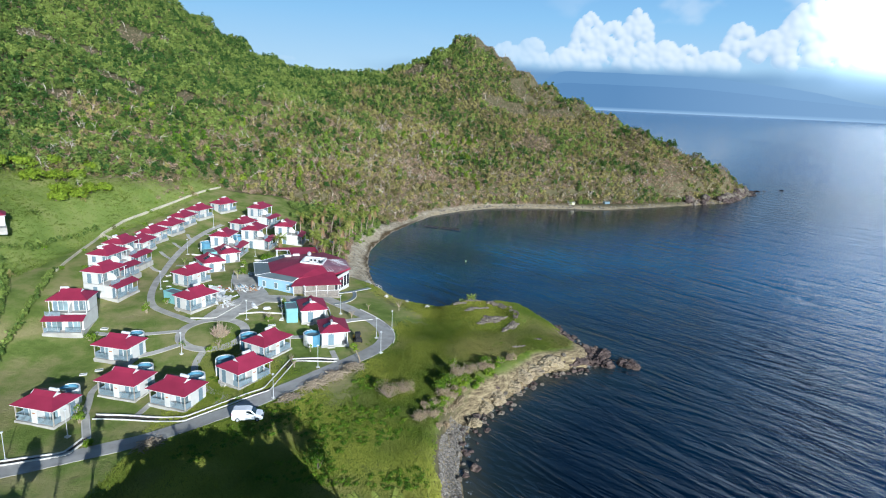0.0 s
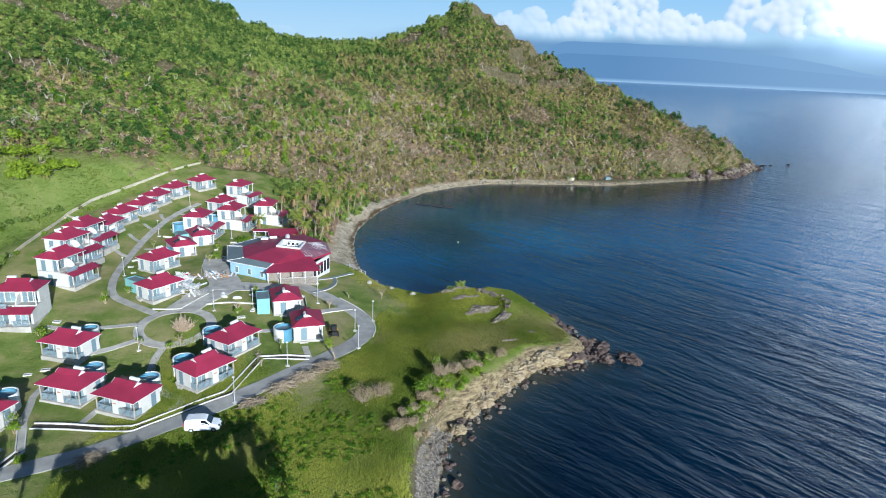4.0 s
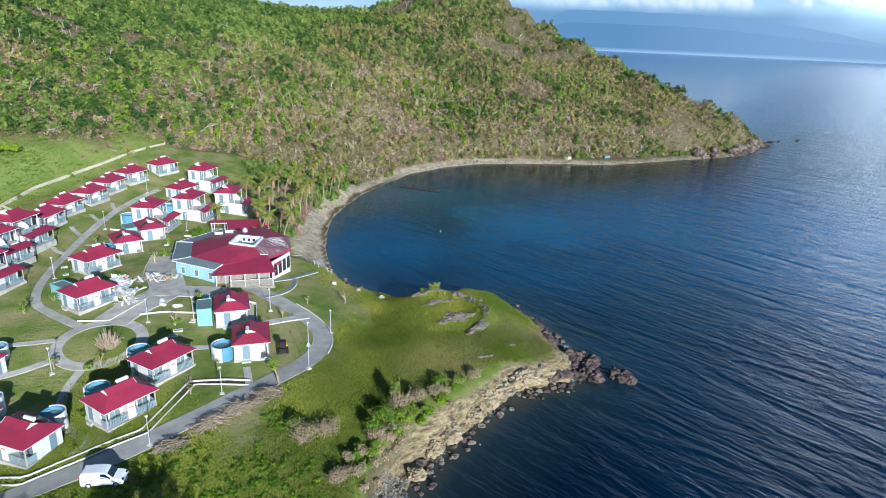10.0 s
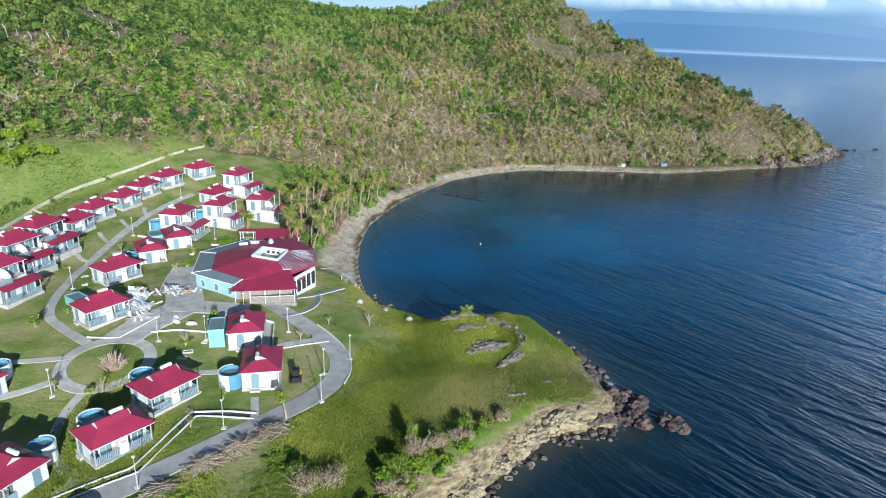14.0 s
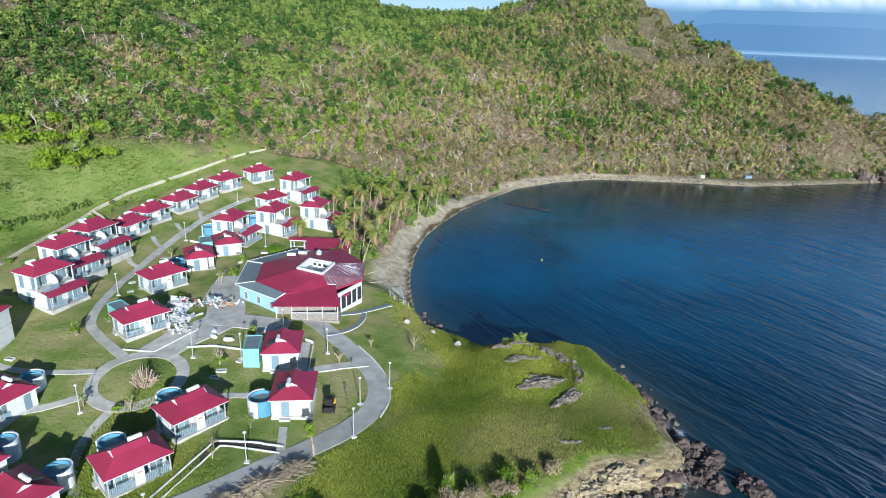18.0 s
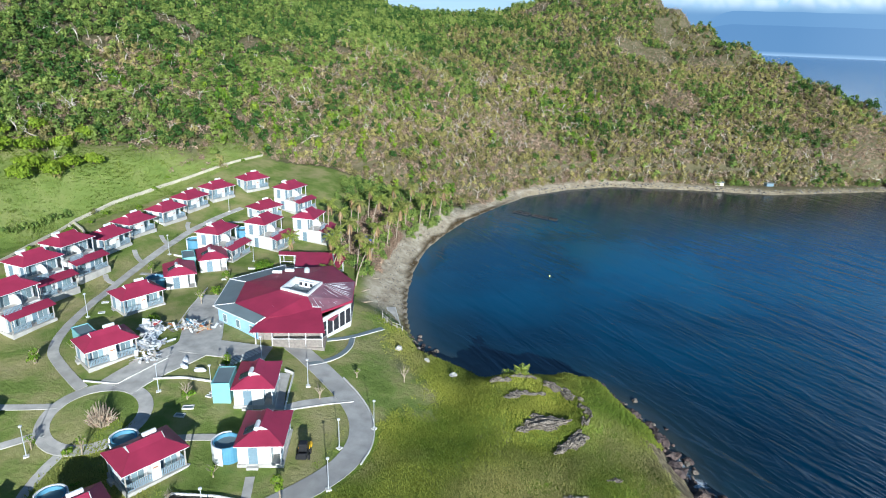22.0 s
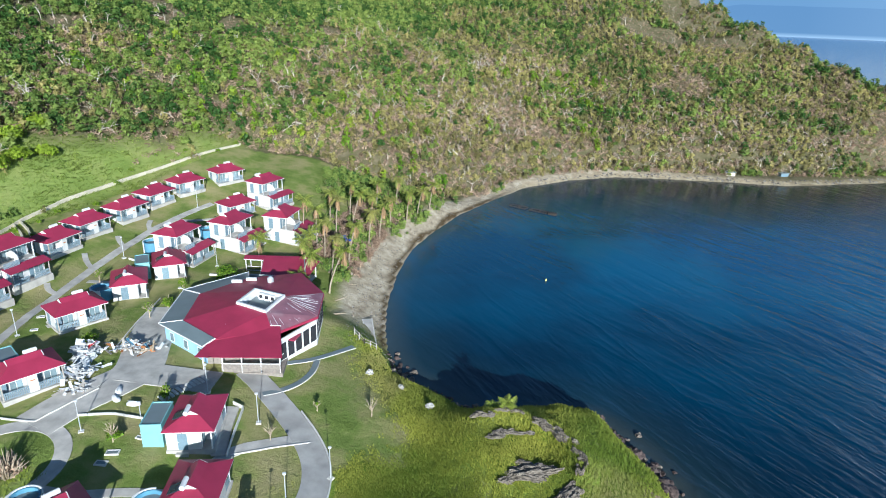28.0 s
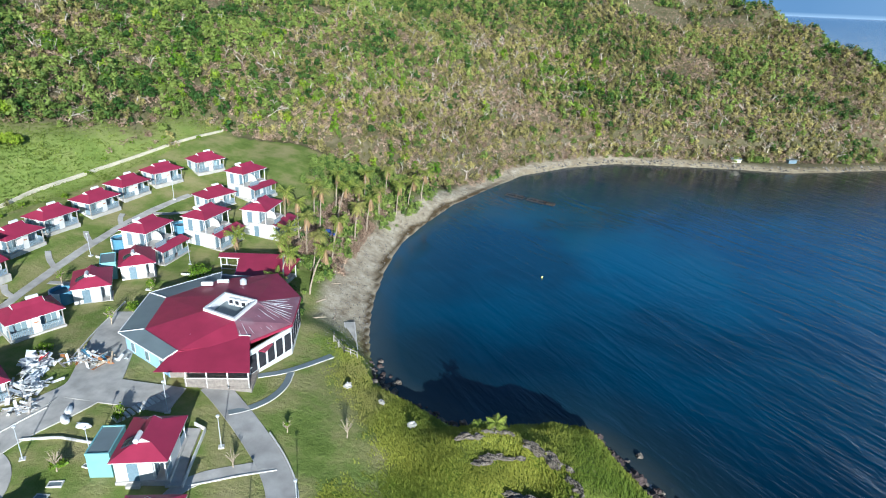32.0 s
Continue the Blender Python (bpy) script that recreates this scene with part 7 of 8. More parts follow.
def outcrop(x, y, L_, W_, turn, n, h=0.5):
    """Tilted slabs of weathered rock breaking through the turf, close together along one line."""
    e = thing("rock_outcrop", x, y, gz(x, y), turn, "weathered grey-brown rock outcrop in the cape's grass", "rock", "rock outcrops")
    for i in range(n * 2):
        bm = bmesh.new()
        bmesh.ops.create_icosphere(bm, subdivisions=3, radius=1.0)
        o = Vector((i * 3.7 + x, y, i))
        a, b_ = RNG.uniform(0.3, 0.6) * W_ * 1.4, RNG.uniform(0.14, 0.3) * W_
        for v in bm.verts:
            q = 1 + 0.5 * noise.noise(v.co * 1.3 + o) + 0.9 * (0.3 - abs(noise.noise(v.co * 2.4 + o))) + 0.7 * (0.25 - abs(noise.noise(v.co * 5.0 - o)))
            v.co = Vector((v.co.x * a * q, v.co.y * b_ * q, v.co.z * h * 0.55 * q))
        ob = part("slab", bm, ROCKG, e)
        ob.matrix_basis = pose(RNG.uniform(-0.5, 0.5) * L_, RNG.normal(0, 0.22) * W_, RNG.uniform(-0.12, 0.22) * h, RNG.uniform(-22, 22), RNG.uniform(-14, 14), RNG.uniform(-25, 25))
    return e


for a in [(12.3, 123.0, 3.6, 2.0, 20, 9, 0.7), (10.4, 121.6, 1.8, 1.0, 35, 4, 0.5), (16.2, 121.0, 3.0, 1.5, 50, 7, 0.7), (15.0, 119.2, 2.0, 1.0, 55, 4, 0.5), (12.9, 130.2, 2.6, 1.0, -30, 6, 0.6), (15.3, 128.6, 2.8, 1.0, -38, 6, 0.7), (17.1, 126.3, 2.4, 0.9, -60, 5, 0.7), (17.4, 124.2, 1.6, 0.7, -80, 3, 0.5),
          (5.4, 130.6, 3.2, 0.8, 20, 5, 0.4), (8.6, 131.9, 3.0, 0.8, 5, 5, 0.4), (9.6, 128.6, 4.2, 0.9, 14, 7, 0.35), (7.6, 127.2, 1.8, 0.7, 10, 3, 0.3), (20.6, 115.4, 2.2, 0.7, 15, 3, 0.3), (16.6, 111.6, 2.4, 0.6, 12, 3, 0.3)]:
    outcrop(*a)
C_ = np.array(COAST)
for i in range(420):
    # boulders along the waterline of the cape and the bay
    j = RNG.integers(4, 32)
    t = RNG.uniform()
    p = C_[j] * (1 - t) + C_[j + 1] * t + RNG.normal(0, 1.1, 2) + np.array((0.7, -0.6))
    if 150 < p[1] or (p[1] > 140 and p[0] > 0):
        continue
    k += 1
    r = RNG.uniform(0.12, 0.45) * (1.5 if RNG.uniform() < 0.1 else 1.0)
    rock(p[0], p[1], max(gz(*p), 0) + 0.05, r, (ROCKD, ROCKD, ROCKG, ROCKD, ROCKG)[k % 5], "broken boulder at the waterline", name="boulder", seed=k, sub=2, jag=0.9, flat=0.65)
for x, y, z, r in [(11.0, 95.5, 0.9, 1.5), (14.2, 99.5, 1.0, 1.4), (18.5, 106.0, 1.2, 1.8), (22.5, 109.0, 1.3, 2.0), (9.0, 92.5, 0.6, 1.2), (16.0, 103.0, 1.4, 1.6), (7.0, 87.5, 0.5, 1.0)]:
    k += 1
    rock(x, y, z, r, ROCKL, "pale ochre slab of the low cliff", seed=k, flat=0.5, sub=4, jag=0.6)
for x, y, r in [(-11.4, 137.7, 0.42), (-1.7, 133.3, 0.4), (-6.4, 136.4, 0.3)]:
    k += 1
    rock(x, y, gz(x, y) + 0.15, r, CONC, "white sun-bleached boulder above the bay", name="boulder", seed=k, flat=0.9, sub=3, jag=1.0)

# dark broken cliff at the headland's tip
for i in range(90):
    j = RNG.integers(42, 45)
    t = RNG.uniform()
    p = C_[j] * (1 - t) + C_[j + 1] * t
    nrm_ = np.array((C_[j][1] - C_[j + 1][1], C_[j + 1][0] - C_[j][0]))
    u = RNG.uniform(-0.6, 3.5)
    p = p + nrm_ / np.hypot(*nrm_) * u
    k += 1
    rock(p[0], p[1], max(0.0, 0.9 * u), RNG.uniform(0.7, 1.9), (ROCKD, ROCKG)[k % 2], "dark broken rock of the headland's cliff", seed=k, flat=0.8, sub=2, jag=0.8)
# offshore skerry beyond the headland
for x, y, r in [(196, 384, 2.2), (201, 388, 1.5), (207, 391, 1.0), (222, 398, 1.3), (190, 372, 2.4), (187, 366, 2.0), (192, 379, 1.8)]:
    k += 1
    rock(x, y, 0.0, r * 0.9, ROCKD, "low dark skerry off the headland", name="skerry", seed=k, flat=0.22, sub=3, jag=0.6)


# ---------------------------------------------------------------- van
def van(x, y, turn):
    e = thing("van", x, y, gz(x, y) + 0.02, turn, "white compact panel van parked on the grass by the lane", "van")
    prof = [(-2.15, 0.32), (-2.18, 0.9), (-2.12, 1.55), (-1.95, 1.78), (-0.2, 1.82), (0.35, 1.76), (0.55, 1.66), (1.15, 1.12), (1.85, 0.98), (2.12, 0.78), (2.16, 0.36), (1.9, 0.26), (-1.9, 0.26)]
    bm = bmesh.new()
    W = [bm.verts.new((a, -0.86 * (0.88 if b > 1.4 else 1.0), b)) for a, b in prof]
    W2 = [bm.verts.new((a, 0.86 * (0.88 if b > 1.4 else 1.0), b)) for a, b in prof]
    bm.faces.new(W)
    bm.faces.new(W2[::-1])
    for i in range(len(prof)):
        bm.faces.new((W[i], W[(i + 1) % len(prof)], W2[(i + 1) % len(prof)], W2[i]))
    bmesh.ops.recalc_face_normals(bm, faces=bm.faces)
    bmesh.ops.bevel(bm, geom=list(bm.edges), offset=0.05, segments=2, affect="EDGES")
    part("body", bm, VAN, e)
    bm = bmesh.new()
    poly(bm, [(0.59, -0.70, 1.64), (1.14, -0.76, 1.15), (1.14, 0.76, 1.15), (0.59, 0.70, 1.64)])
    bmesh.ops.translate(bm, verts=bm.verts, vec=(0.03, 0, 0.03))
    bmesh.ops.solidify(bm, geom=bm.faces[:], thickness=0.02)
    part("windscreen", bm, CARGL, e, "dark windscreen")
    for s in (-1, 1):
        bm = bmesh.new()
        poly(bm, [(-0.1, s * 0.845, 1.15), (0.95, s * 0.865, 1.12), (0.45, s * 0.80, 1.62), (-0.1, s * 0.79, 1.66)])
        bmesh.ops.solidify(bm, geom=bm.faces[:], thickness=0.02 * s)
        part("side_window", bm, CARGL, e, "dark side window")
        part("door_mirror", boxes((0.78, s * 0.88 - 0.08, 1.08, 0.93, s * 0.88 + 0.08, 1.24), bevel=0.02), BLACKP, e)
        part("headlight", boxes((1.86, s * 0.62 - 0.17, 0.74, 2.14, s * 0.62 + 0.17, 0.9), bevel=0.03), CARGL, e)
        part("tail_light", boxes((-2.2, s * 0.78 - 0.06, 0.95, -2.14, s * 0.78 + 0.06, 1.4)), REDP, e)
        for xx in (-1.35, 1.38):
            bm = bmesh.new()
            tube(bm, [(xx, s * 0.70, 0.31), (xx, s * 0.72, 0.31), (xx, s * 0.87, 0.31), (xx, s * 0.89, 0.31)], [0.26, 0.31, 0.31, 0.26], 16)
            w = part("wheel", bm, TYRE, e)
            bm = bmesh.new()
            tube(bm, [(xx, s * 0.885, 0.31), (xx, s * 0.90, 0.31)], [0.2, 0.17], 12)
            part("rim", bm, STEEL, w)
    part("bumper", boxes((2.02, -0.8, 0.3, 2.2, 0.8, 0.52), bevel=0.04), BLACKP, e)
    part("bumper", boxes((-2.24, -0.8, 0.3, -2.1, 0.8, 0.5), bevel=0.04), BLACKP, e)
    part("number_plate", boxes((2.2, -0.26, 0.36, 2.215, 0.26, 0.47)), TRIM, e)


van(-26.2, 80.6, 8)


# ---------------------------------------------------------------- sea marks
def buoy():
    e = thing("buoy", 9.3, 186.8, 0.0, 0, "small yellow mooring buoy floating in the bay", "buoy")
    bm = bmesh.new()
    tube(bm, [(0, 0, -0.2), (0, 0, -0.1), (0, 0, 0.25), (0, 0, 0.42), (0, 0, 0.5)], [0.08, 0.15, 0.16, 0.1, 0.03], 12)
    part("float", bm, mat("pale_buoy", (0.72, 0.74, 0.25), 0.5), e)


buoy()


def raft():
    """A wrecked floating pontoon: two low frames end to end."""
    e = thing("pontoon", 1.0, 236.4, 0.0, -22, "broken timber pontoon frames lying low in the bay", "pontoon")
    for x0, x1, s in ((-6.2, -0.9, 0.0), (0.2, 5.6, 0.1)):
        for v in (-1.0, 0.8):
            part("long_beam", boxes((x0, v - 0.16 + s, -0.2, x1, v + 0.16 + s, 0.3)), WETWOOD_SHADE, e)
        for u in (x0, (x0 + x1) / 2, x1 - 0.3):
            part("cross_beam", boxes((u, -0.86 + s, -0.2, u + 0.26, 0.66 + s, 0.34)), WETWOOD_SHADE, e)
    part("float_block", boxes((5.9, -0.9, -0.3, 8.2, 0.6, 0.5), bevel=0.1), WETWOOD_SHADE, e, "dark waterlogged float")


raft()


def driftwood(x, y, L_, turn):
    e = thing("driftwood_log", x, y, gz(x, y) + 0.05, turn, "bleached driftwood log lying on the bay's beach", "driftwood", "driftwood logs")
    bm = bmesh.new()
    tube(bm, [(-L_ / 2, 0, 0.05), (-L_ / 6, RNG.uniform(-0.15, 0.15), 0.1), (L_ / 5, RNG.uniform(-0.15, 0.15), 0.08), (L_ / 2, RNG.uniform(-0.3, 0.3), 0.14)], [0.13, 0.12, 0.09, 0.04], 6)
    part("trunk", bm, DEADW, e)
    bm = bmesh.new()
    tube(bm, [(L_ / 6, 0, 0.08), (L_ / 4, 0.3, 0.3), (L_ / 3, 0.5, 0.5)], [0.06, 0.045, 0.015], 5)
    part("branch", bm, DEADW, e)


for a in [(-22.5, 153.5, 2.6, 20), (-21.0, 157.0, 2.0, 100), (-24.5, 160.0, 3.2, 60), (-25.2, 166.5, 2.4, 15), (-26.8, 172.0, 3.0, 80), (-25.8, 178.5, 2.2, 130), (-27.6, 184.0, 2.8, 95), (-27.0, 190.5, 2.0, 60), (-24.2, 203.0, 2.4, 100), (-21.6, 213.0, 2.8, 75), (-18.4, 226.0, 2.6, 60), (-9.0, 250.0, 2.4, 50)]:
    driftwood(*a)
# two small huts on the far beach
for x, y, t in ((64.5, 297.5, 10), (83.0, 303.0, 25)):
    e = thing("beach_hut", x, y, gz(x, y), t, "small pale beach hut under the trees", "hut", "beach huts")
    part("wall", boxes((-1.5, -1.0, -0.5, 1.5, 1.0, 1.1)), CREAM if t == 10 else SHUTTER, e)
    part("roof", boxes((-1.8, -1.3, 1.1, 1.8, 1.3, 1.25)), ROOFG, e)

# cobble beach south of the cape, and stones of the bay's beach
def cobbles(name, n, x0, x1, y0, y1, lo, hi, rmin, rmax, label):
    x = RNG.uniform(x0, x1, n)
    y = RNG.uniform(y0, y1, n)
    d = seg(COAST, x, y)[0]
    k = (d > lo) & (d < hi + 2 * fbm(x, y, 6, 2, 3)) & inside(LAND, x, y)
    x, y = x[k], y[k]
    z = relief(x, y)
    base = []
    for _ in range(4):
        t = np.array([(1, 0, 0), (0, 1, 0), (-1, 0, 0), (0, -1, 0), (0, 0, 0.8)]) * RNG.uniform(0.7, 1.3, (5, 3))
        f = [(0, 1, 4), (1, 2, 4), (2, 3, 4), (3, 0, 4)]
        base.append(np.array([[t[i] for i in q] for q in f]))
    m = len(x)
    sc = RNG.uniform(rmin, rmax, m)
    ob = scatter(name, base, RNG.integers(0, 4, m), np.stack([x, y, z - 0.03], -1), np.stack([sc, sc], -1), RNG.uniform(0, 6.3, m), leaf_mat(name + "_stone", (0.07, 0.06, 0.05), (0.30, 0.27, 0.23), trans=0.0), RNG.uniform(0, 1, m), label, "stones")
    return ob


cobbles("cobbles", 30000, 0, 14, 55, 87, 0.2, 2.0, 0.07, 0.24, "grey and white cobbles on the narrow beach")
cobbles("beach_stones", 9000, -30, 0, 145, 262, 0.3, 5.0, 0.06, 0.22, "stones and driftwood scraps on the bay beach")
cobbles("shore_stones", 30000, 0, 190, 262, 380, 0.1, 1.0, 0.12, 0.6, "boulders along the foot of the headland")

# ---------------------------------------------------------------- loose things in the village
def brush_pile(x, y, rx, ry, h, n, turn, label, m=None, name="brushwood_pile"):
    """Heaped branches: many thin bent sticks lying across each other."""
    e = thing(name, x, y, gz(x, y), turn, label, "brushwood", "brushwood piles")
    bm = bmesh.new()
    for k in range(int(n * 3)):
        a = RNG.uniform(0, 6.283)
        cx, cy = RNG.normal(0, 0.45 * rx), RNG.normal(0, 0.45 * ry)
        fall = max(0.0, 1 - (cx / rx) ** 2 - (cy / ry) ** 2)
        cz = h * fall * RNG.uniform(0.3, 1.0) + 0.05
        L_ = RNG.uniform(0.5, 1.5)
        d = Vector((math.cos(a), math.sin(a), RNG.uniform(-0.25, 0.35)))
        c = Vector((cx, cy, cz))
        tube(bm, [c - d * L_, c + Vector((0, 0, 0.12)), c + d * L_], [0.035 * RNG.uniform(0.5, 2.0), 0.028, 0.01], 4, False)
    part("brush", bm, m or DEADW, e)
    return e


for x, y, rx, ry, h, n in [(-13.8, 97.6, 2.4, 1.3, 0.9, 70), (-16.2, 94.4, 2.4, 1.2, 0.8, 60), (-18.8, 91.0, 2.2, 1.2, 0.8, 60), (-21.6, 86.6, 1.8, 1.0, 0.7, 45), (-37.8, 74.6, 2.0, 1.0, 0.8, 40)]:
    brush_pile(x, y, rx, ry, h, n, 50, "heap of grey-brown cut branches beside the lane")


def spiky_stump(x, y):
    """A storm-stripped clump of upright broken stems on the round lawn."""
    e = thing("dead_shrub", x, y, gz(x, y), 0, "large withered brown clump of broken stems on the round lawn", "dead shrub")
    bm = bmesh.new()
    for k in range(120):
        a, r = RNG.uniform(0, 6.283), RNG.uniform(0.1, 1.9)
        d = Vector((math.cos(a), math.sin(a), 0))
        hh = RNG.uniform(1.3, 3.0) * (1.15 - 0.3 * r)
        tube(bm, [d * r * 0.5, d * r * 0.85 + Vector((0, 0, hh * 0.6)), d * r * RNG.uniform(0.8, 1.3) + Vector((0, 0, hh))], [0.07, 0.055, 0.02], 4, False)
    part("stem", bm, DEADW, e)
    crown_mesh("leaves", leaf_cloud(220, [(0, 0, 0.7, 1.2), (0.7, 0.4, 0.5, 0.9), (-0.8, -0.2, 0.5, 0.9)], 0.2), SCRUB, e, 0.9)


spiky_stump(-39.6, 107.6)


def bare_tree(x, y, h, label="small leafless garden tree on the lawn", leaves=0):
    e = thing("bare_tree", x, y, gz(x, y), RNG.uniform(0, 360), label, "tree", "small garden trees")
    bm = bmesh.new()
    tube(bm, [(0, 0, -0.1), (0.05, 0, h * 0.4)], [0.09, 0.06], 6)
    for k in range(9):
        a = k * 0.8 + RNG.uniform(-0.3, 0.3)
        q = RNG.uniform(0.4, 1.0) * h * 0.35
        z0 = h * RNG.uniform(0.25, 0.42)
        tip = Vector((math.cos(a) * q, math.sin(a) * q, h * RNG.uniform(0.7, 1.0)))
        mid = Vector((math.cos(a) * q * 0.45, math.sin(a) * q * 0.45, h * 0.6))
        tube(bm, [(0.05, 0, z0), mid, tip], [0.05, 0.035, 0.012], 4)
        for s in range(3):
            b = a + RNG.uniform(-0.9, 0.9)
            tube(bm, [mid.lerp(tip, 0.3 * s + 0.1), mid.lerp(tip, 0.3 * s + 0.1) + Vector((math.cos(b) * 0.35, math.sin(b) * 0.35, 0.35))], [0.02, 0.008], 3, False)
    part("brush", bm, DEADW, e)
    if leaves:
        crown_mesh("leaves", leaf_cloud(leaves, [(0, 0, h * 0.8, h * 0.3), (0.3, 0.2, h * 0.6, h * 0.25)], 0.14), LEAFY, e, 0.4)
    return e


for x, y, h, l_ in [(-32.4, 114.2, 2.4, 0), (-38.3, 103.0, 2.2, 40), (-44.6, 102.4, 1.8, 60), (-56.9, 116.0, 2.2, 90), (-46.5, 139.0, 2.6, 50), (-50.4, 80.3, 2.6, 80), (-17.0, 120.3, 2.0, 0), (-23.5, 97.3, 1.4, 20), (-29.0, 104.4, 1.2, 0), (-22.0, 103.4, 1.5, 20), (-24.4, 99.0, 1.3, 0), (-7.8, 128.5, 2.4, 0), (-62.0, 147.0, 2.2, 40), (-60.5, 172.0, 2.4, 40), (-14.3, 127.0, 1.2, 30)]:
    bare_tree(x, y, h, leaves=l_)


def fallen_tree():
    e = thing("leaning_tree", -12.6, 100.6, gz(-12.6, 100.6), 118, "broken leaning tree stem with a few green leaves by the lane", "tree")
    bm = bmesh.new()
    tube(bm, [(0, 0, -0.1), (0.9, 0, 0.8), (2.0, 0.1, 1.4), (2.8, 0.2, 2.0)], [0.16, 0.14, 0.1, 0.05], 7)
    part("trunk", bm, DEADW, e)
    crown_mesh("leaves", leaf_cloud(120, [(2.2, 0.1, 1.6, 0.5), (2.8, 0.3, 2.1, 0.6)], 0.2), LEAFY, e, 0.7)


fallen_tree()


def panel_heap(x, y, rx, ry, h, n, mats, size, turn, name, label, category):
    """Heap of crumpled sheets, boards and bags, each bent and tipped its own way."""
    e = thing(name, x, y, gz(x, y) + 0.1, turn, label, category)
    for k in range(n):
        bm = bmesh.new()
        L_, W_ = size[0] * RNG.uniform(0.5, 1.3), size[1] * RNG.uniform(0.5, 1.3)
        box(bm, -L_ / 2, -W_ / 2, -0.015, L_ / 2, W_ / 2, 0.015)
        bmesh.ops.subdivide_edges(bm, edges=bm.edges[:], cuts=2, use_grid_fill=True)
        o = Vector((k * 1.3, k * 0.7, k))
        for v in bm.verts:
            v.co.z += 0.25 * min(L_, W_) * noise.noise(v.co * 1.6 + o)
        ob = part("board" if W_ < 0.5 else "panel", bm, mats[k % len(mats)], e)
        cx, cy = RNG.normal(0, 0.45 * rx), RNG.normal(0, 0.45 * ry)
        fall = max(0.1, 1 - (cx / rx) ** 2 - (cy / ry) ** 2)
        ob.matrix_basis = pose(cx, cy, 0.12 + h * fall * RNG.uniform(0.1, 0.9), RNG.uniform(-38, 38), RNG.uniform(-38, 38), RNG.uniform(0, 360))
    return e


panel_heap(-47.4, 127.3, 1.7, 2.4, 1.6, 70, (TRIM, WHITE, TRIM, STEEL, TRIM, WHITE, STEEL, WHITE, TRIM, REDP, TRIM, WHITE, WHITE), (1.6, 0.8), 30, "rubble_heap", "heap of crumpled white panels and sheeting on the forecourt", "debris")
panel_heap(-45.0, 123.2, 2.6, 1.9, 1.0, 70, (TRIM, WHITE, STEEL), (1.7, 0.5), 25, "rubble_heap", "spread of broken white panels and poles on the forecourt", "debris")
panel_heap(-42.4, 120.4, 2.2, 1.0, 0.5, 26, (TRIM, WHITE, WOODG), (1.8, 0.3), 25, "rubble_heap", "scatter of white poles and strips beside the bungalow", "debris")
panel_heap(-42.0, 130.4, 3.4, 1.3, 0.9, 85, (WOODG, DOORO, TRIM, DEADW, STEEL, TANKB, TRIM), (2.0, 0.3), 12, "timber_heap", "jumble of planks, poles and torn sheeting outside the hall", "debris")
panel_heap(-44.4, 143.0, 1.0, 1.0, 0.6, 14, (TRIM, WHITE, TEAL), (0.9, 0.4), -8, "rubble_heap", "small heap of white scrap beside the hall", "debris")
panel_heap(-39.2, 181.5, 0.9, 1.2, 0.6, 10, (TRIM, WHITE), (0.8, 0.5), 0, "rubble_heap", "small heap of white scrap below the guest house", "debris")


def dinghy(x, y, turn):
    e = thing("dinghy", x, y, gz(x, y) + 0.15, turn, "overturned white fibreglass dinghy on the verge", "dinghy", "white dinghies")
    bm = bmesh.new()
    bmesh.ops.create_uvsphere(bm, u_segments=14, v_segments=8, radius=1.0)
    for v in bm.verts:
        v.co = Vector((v.co.x * 0.9, v.co.y * 0.42 * (1 - 0.25 * v.co.x), max(v.co.z, -0.15) * 0.4))
    part("hull", bm, TRIM, e, smooth=True)
    part("keel", boxes((-0.7, -0.03, 0.35, 0.6, 0.03, 0.44)), STEEL, e)


dinghy(-37.6, 121.6, 120)
dinghy(-36.9, 120.2, 150)
dinghy(-34.3, 120.0, 10)


def loader():
    e = thing("mini_loader", -14.3, 109.6, gz(-14.3, 109.6), 105, "small black and yellow skid-steer loader parked by a bungalow", "loader")
    part("chassis", boxes((-0.9, -0.55, 0.3, 0.7, 0.55, 0.95), bevel=0.06), BLACKP, e)
    part("cab", boxes((-0.6, -0.48, 0.95, 0.35, 0.48, 1.95), bevel=0.08), BLACKP, e, "black cab frame")
    part("engine_cover", boxes((-1.25, -0.5, 0.4, -0.9, 0.5, 1.15), bevel=0.05), BLACKP, e)
    for s in (-1, 1):
        part("lift_arm", boxes((0.3, s * 0.6 - 0.07, 0.75, 1.5, s * 0.6 + 0.07, 0.92)), YELL, e, "yellow lift arm")
        for xx in (-0.55, 0.45):
            bm = bmesh.new()
            tube(bm, [(xx, s * 0.55, 0.32), (xx, s * 0.78, 0.32)], [0.33, 0.33], 14)
            part("wheel", bm, TYRE, e)
    part("bucket", boxes((1.4, -0.7, 0.1, 1.95, 0.7, 0.55), bevel=0.04), YELL, e, "yellow bucket")


loader()


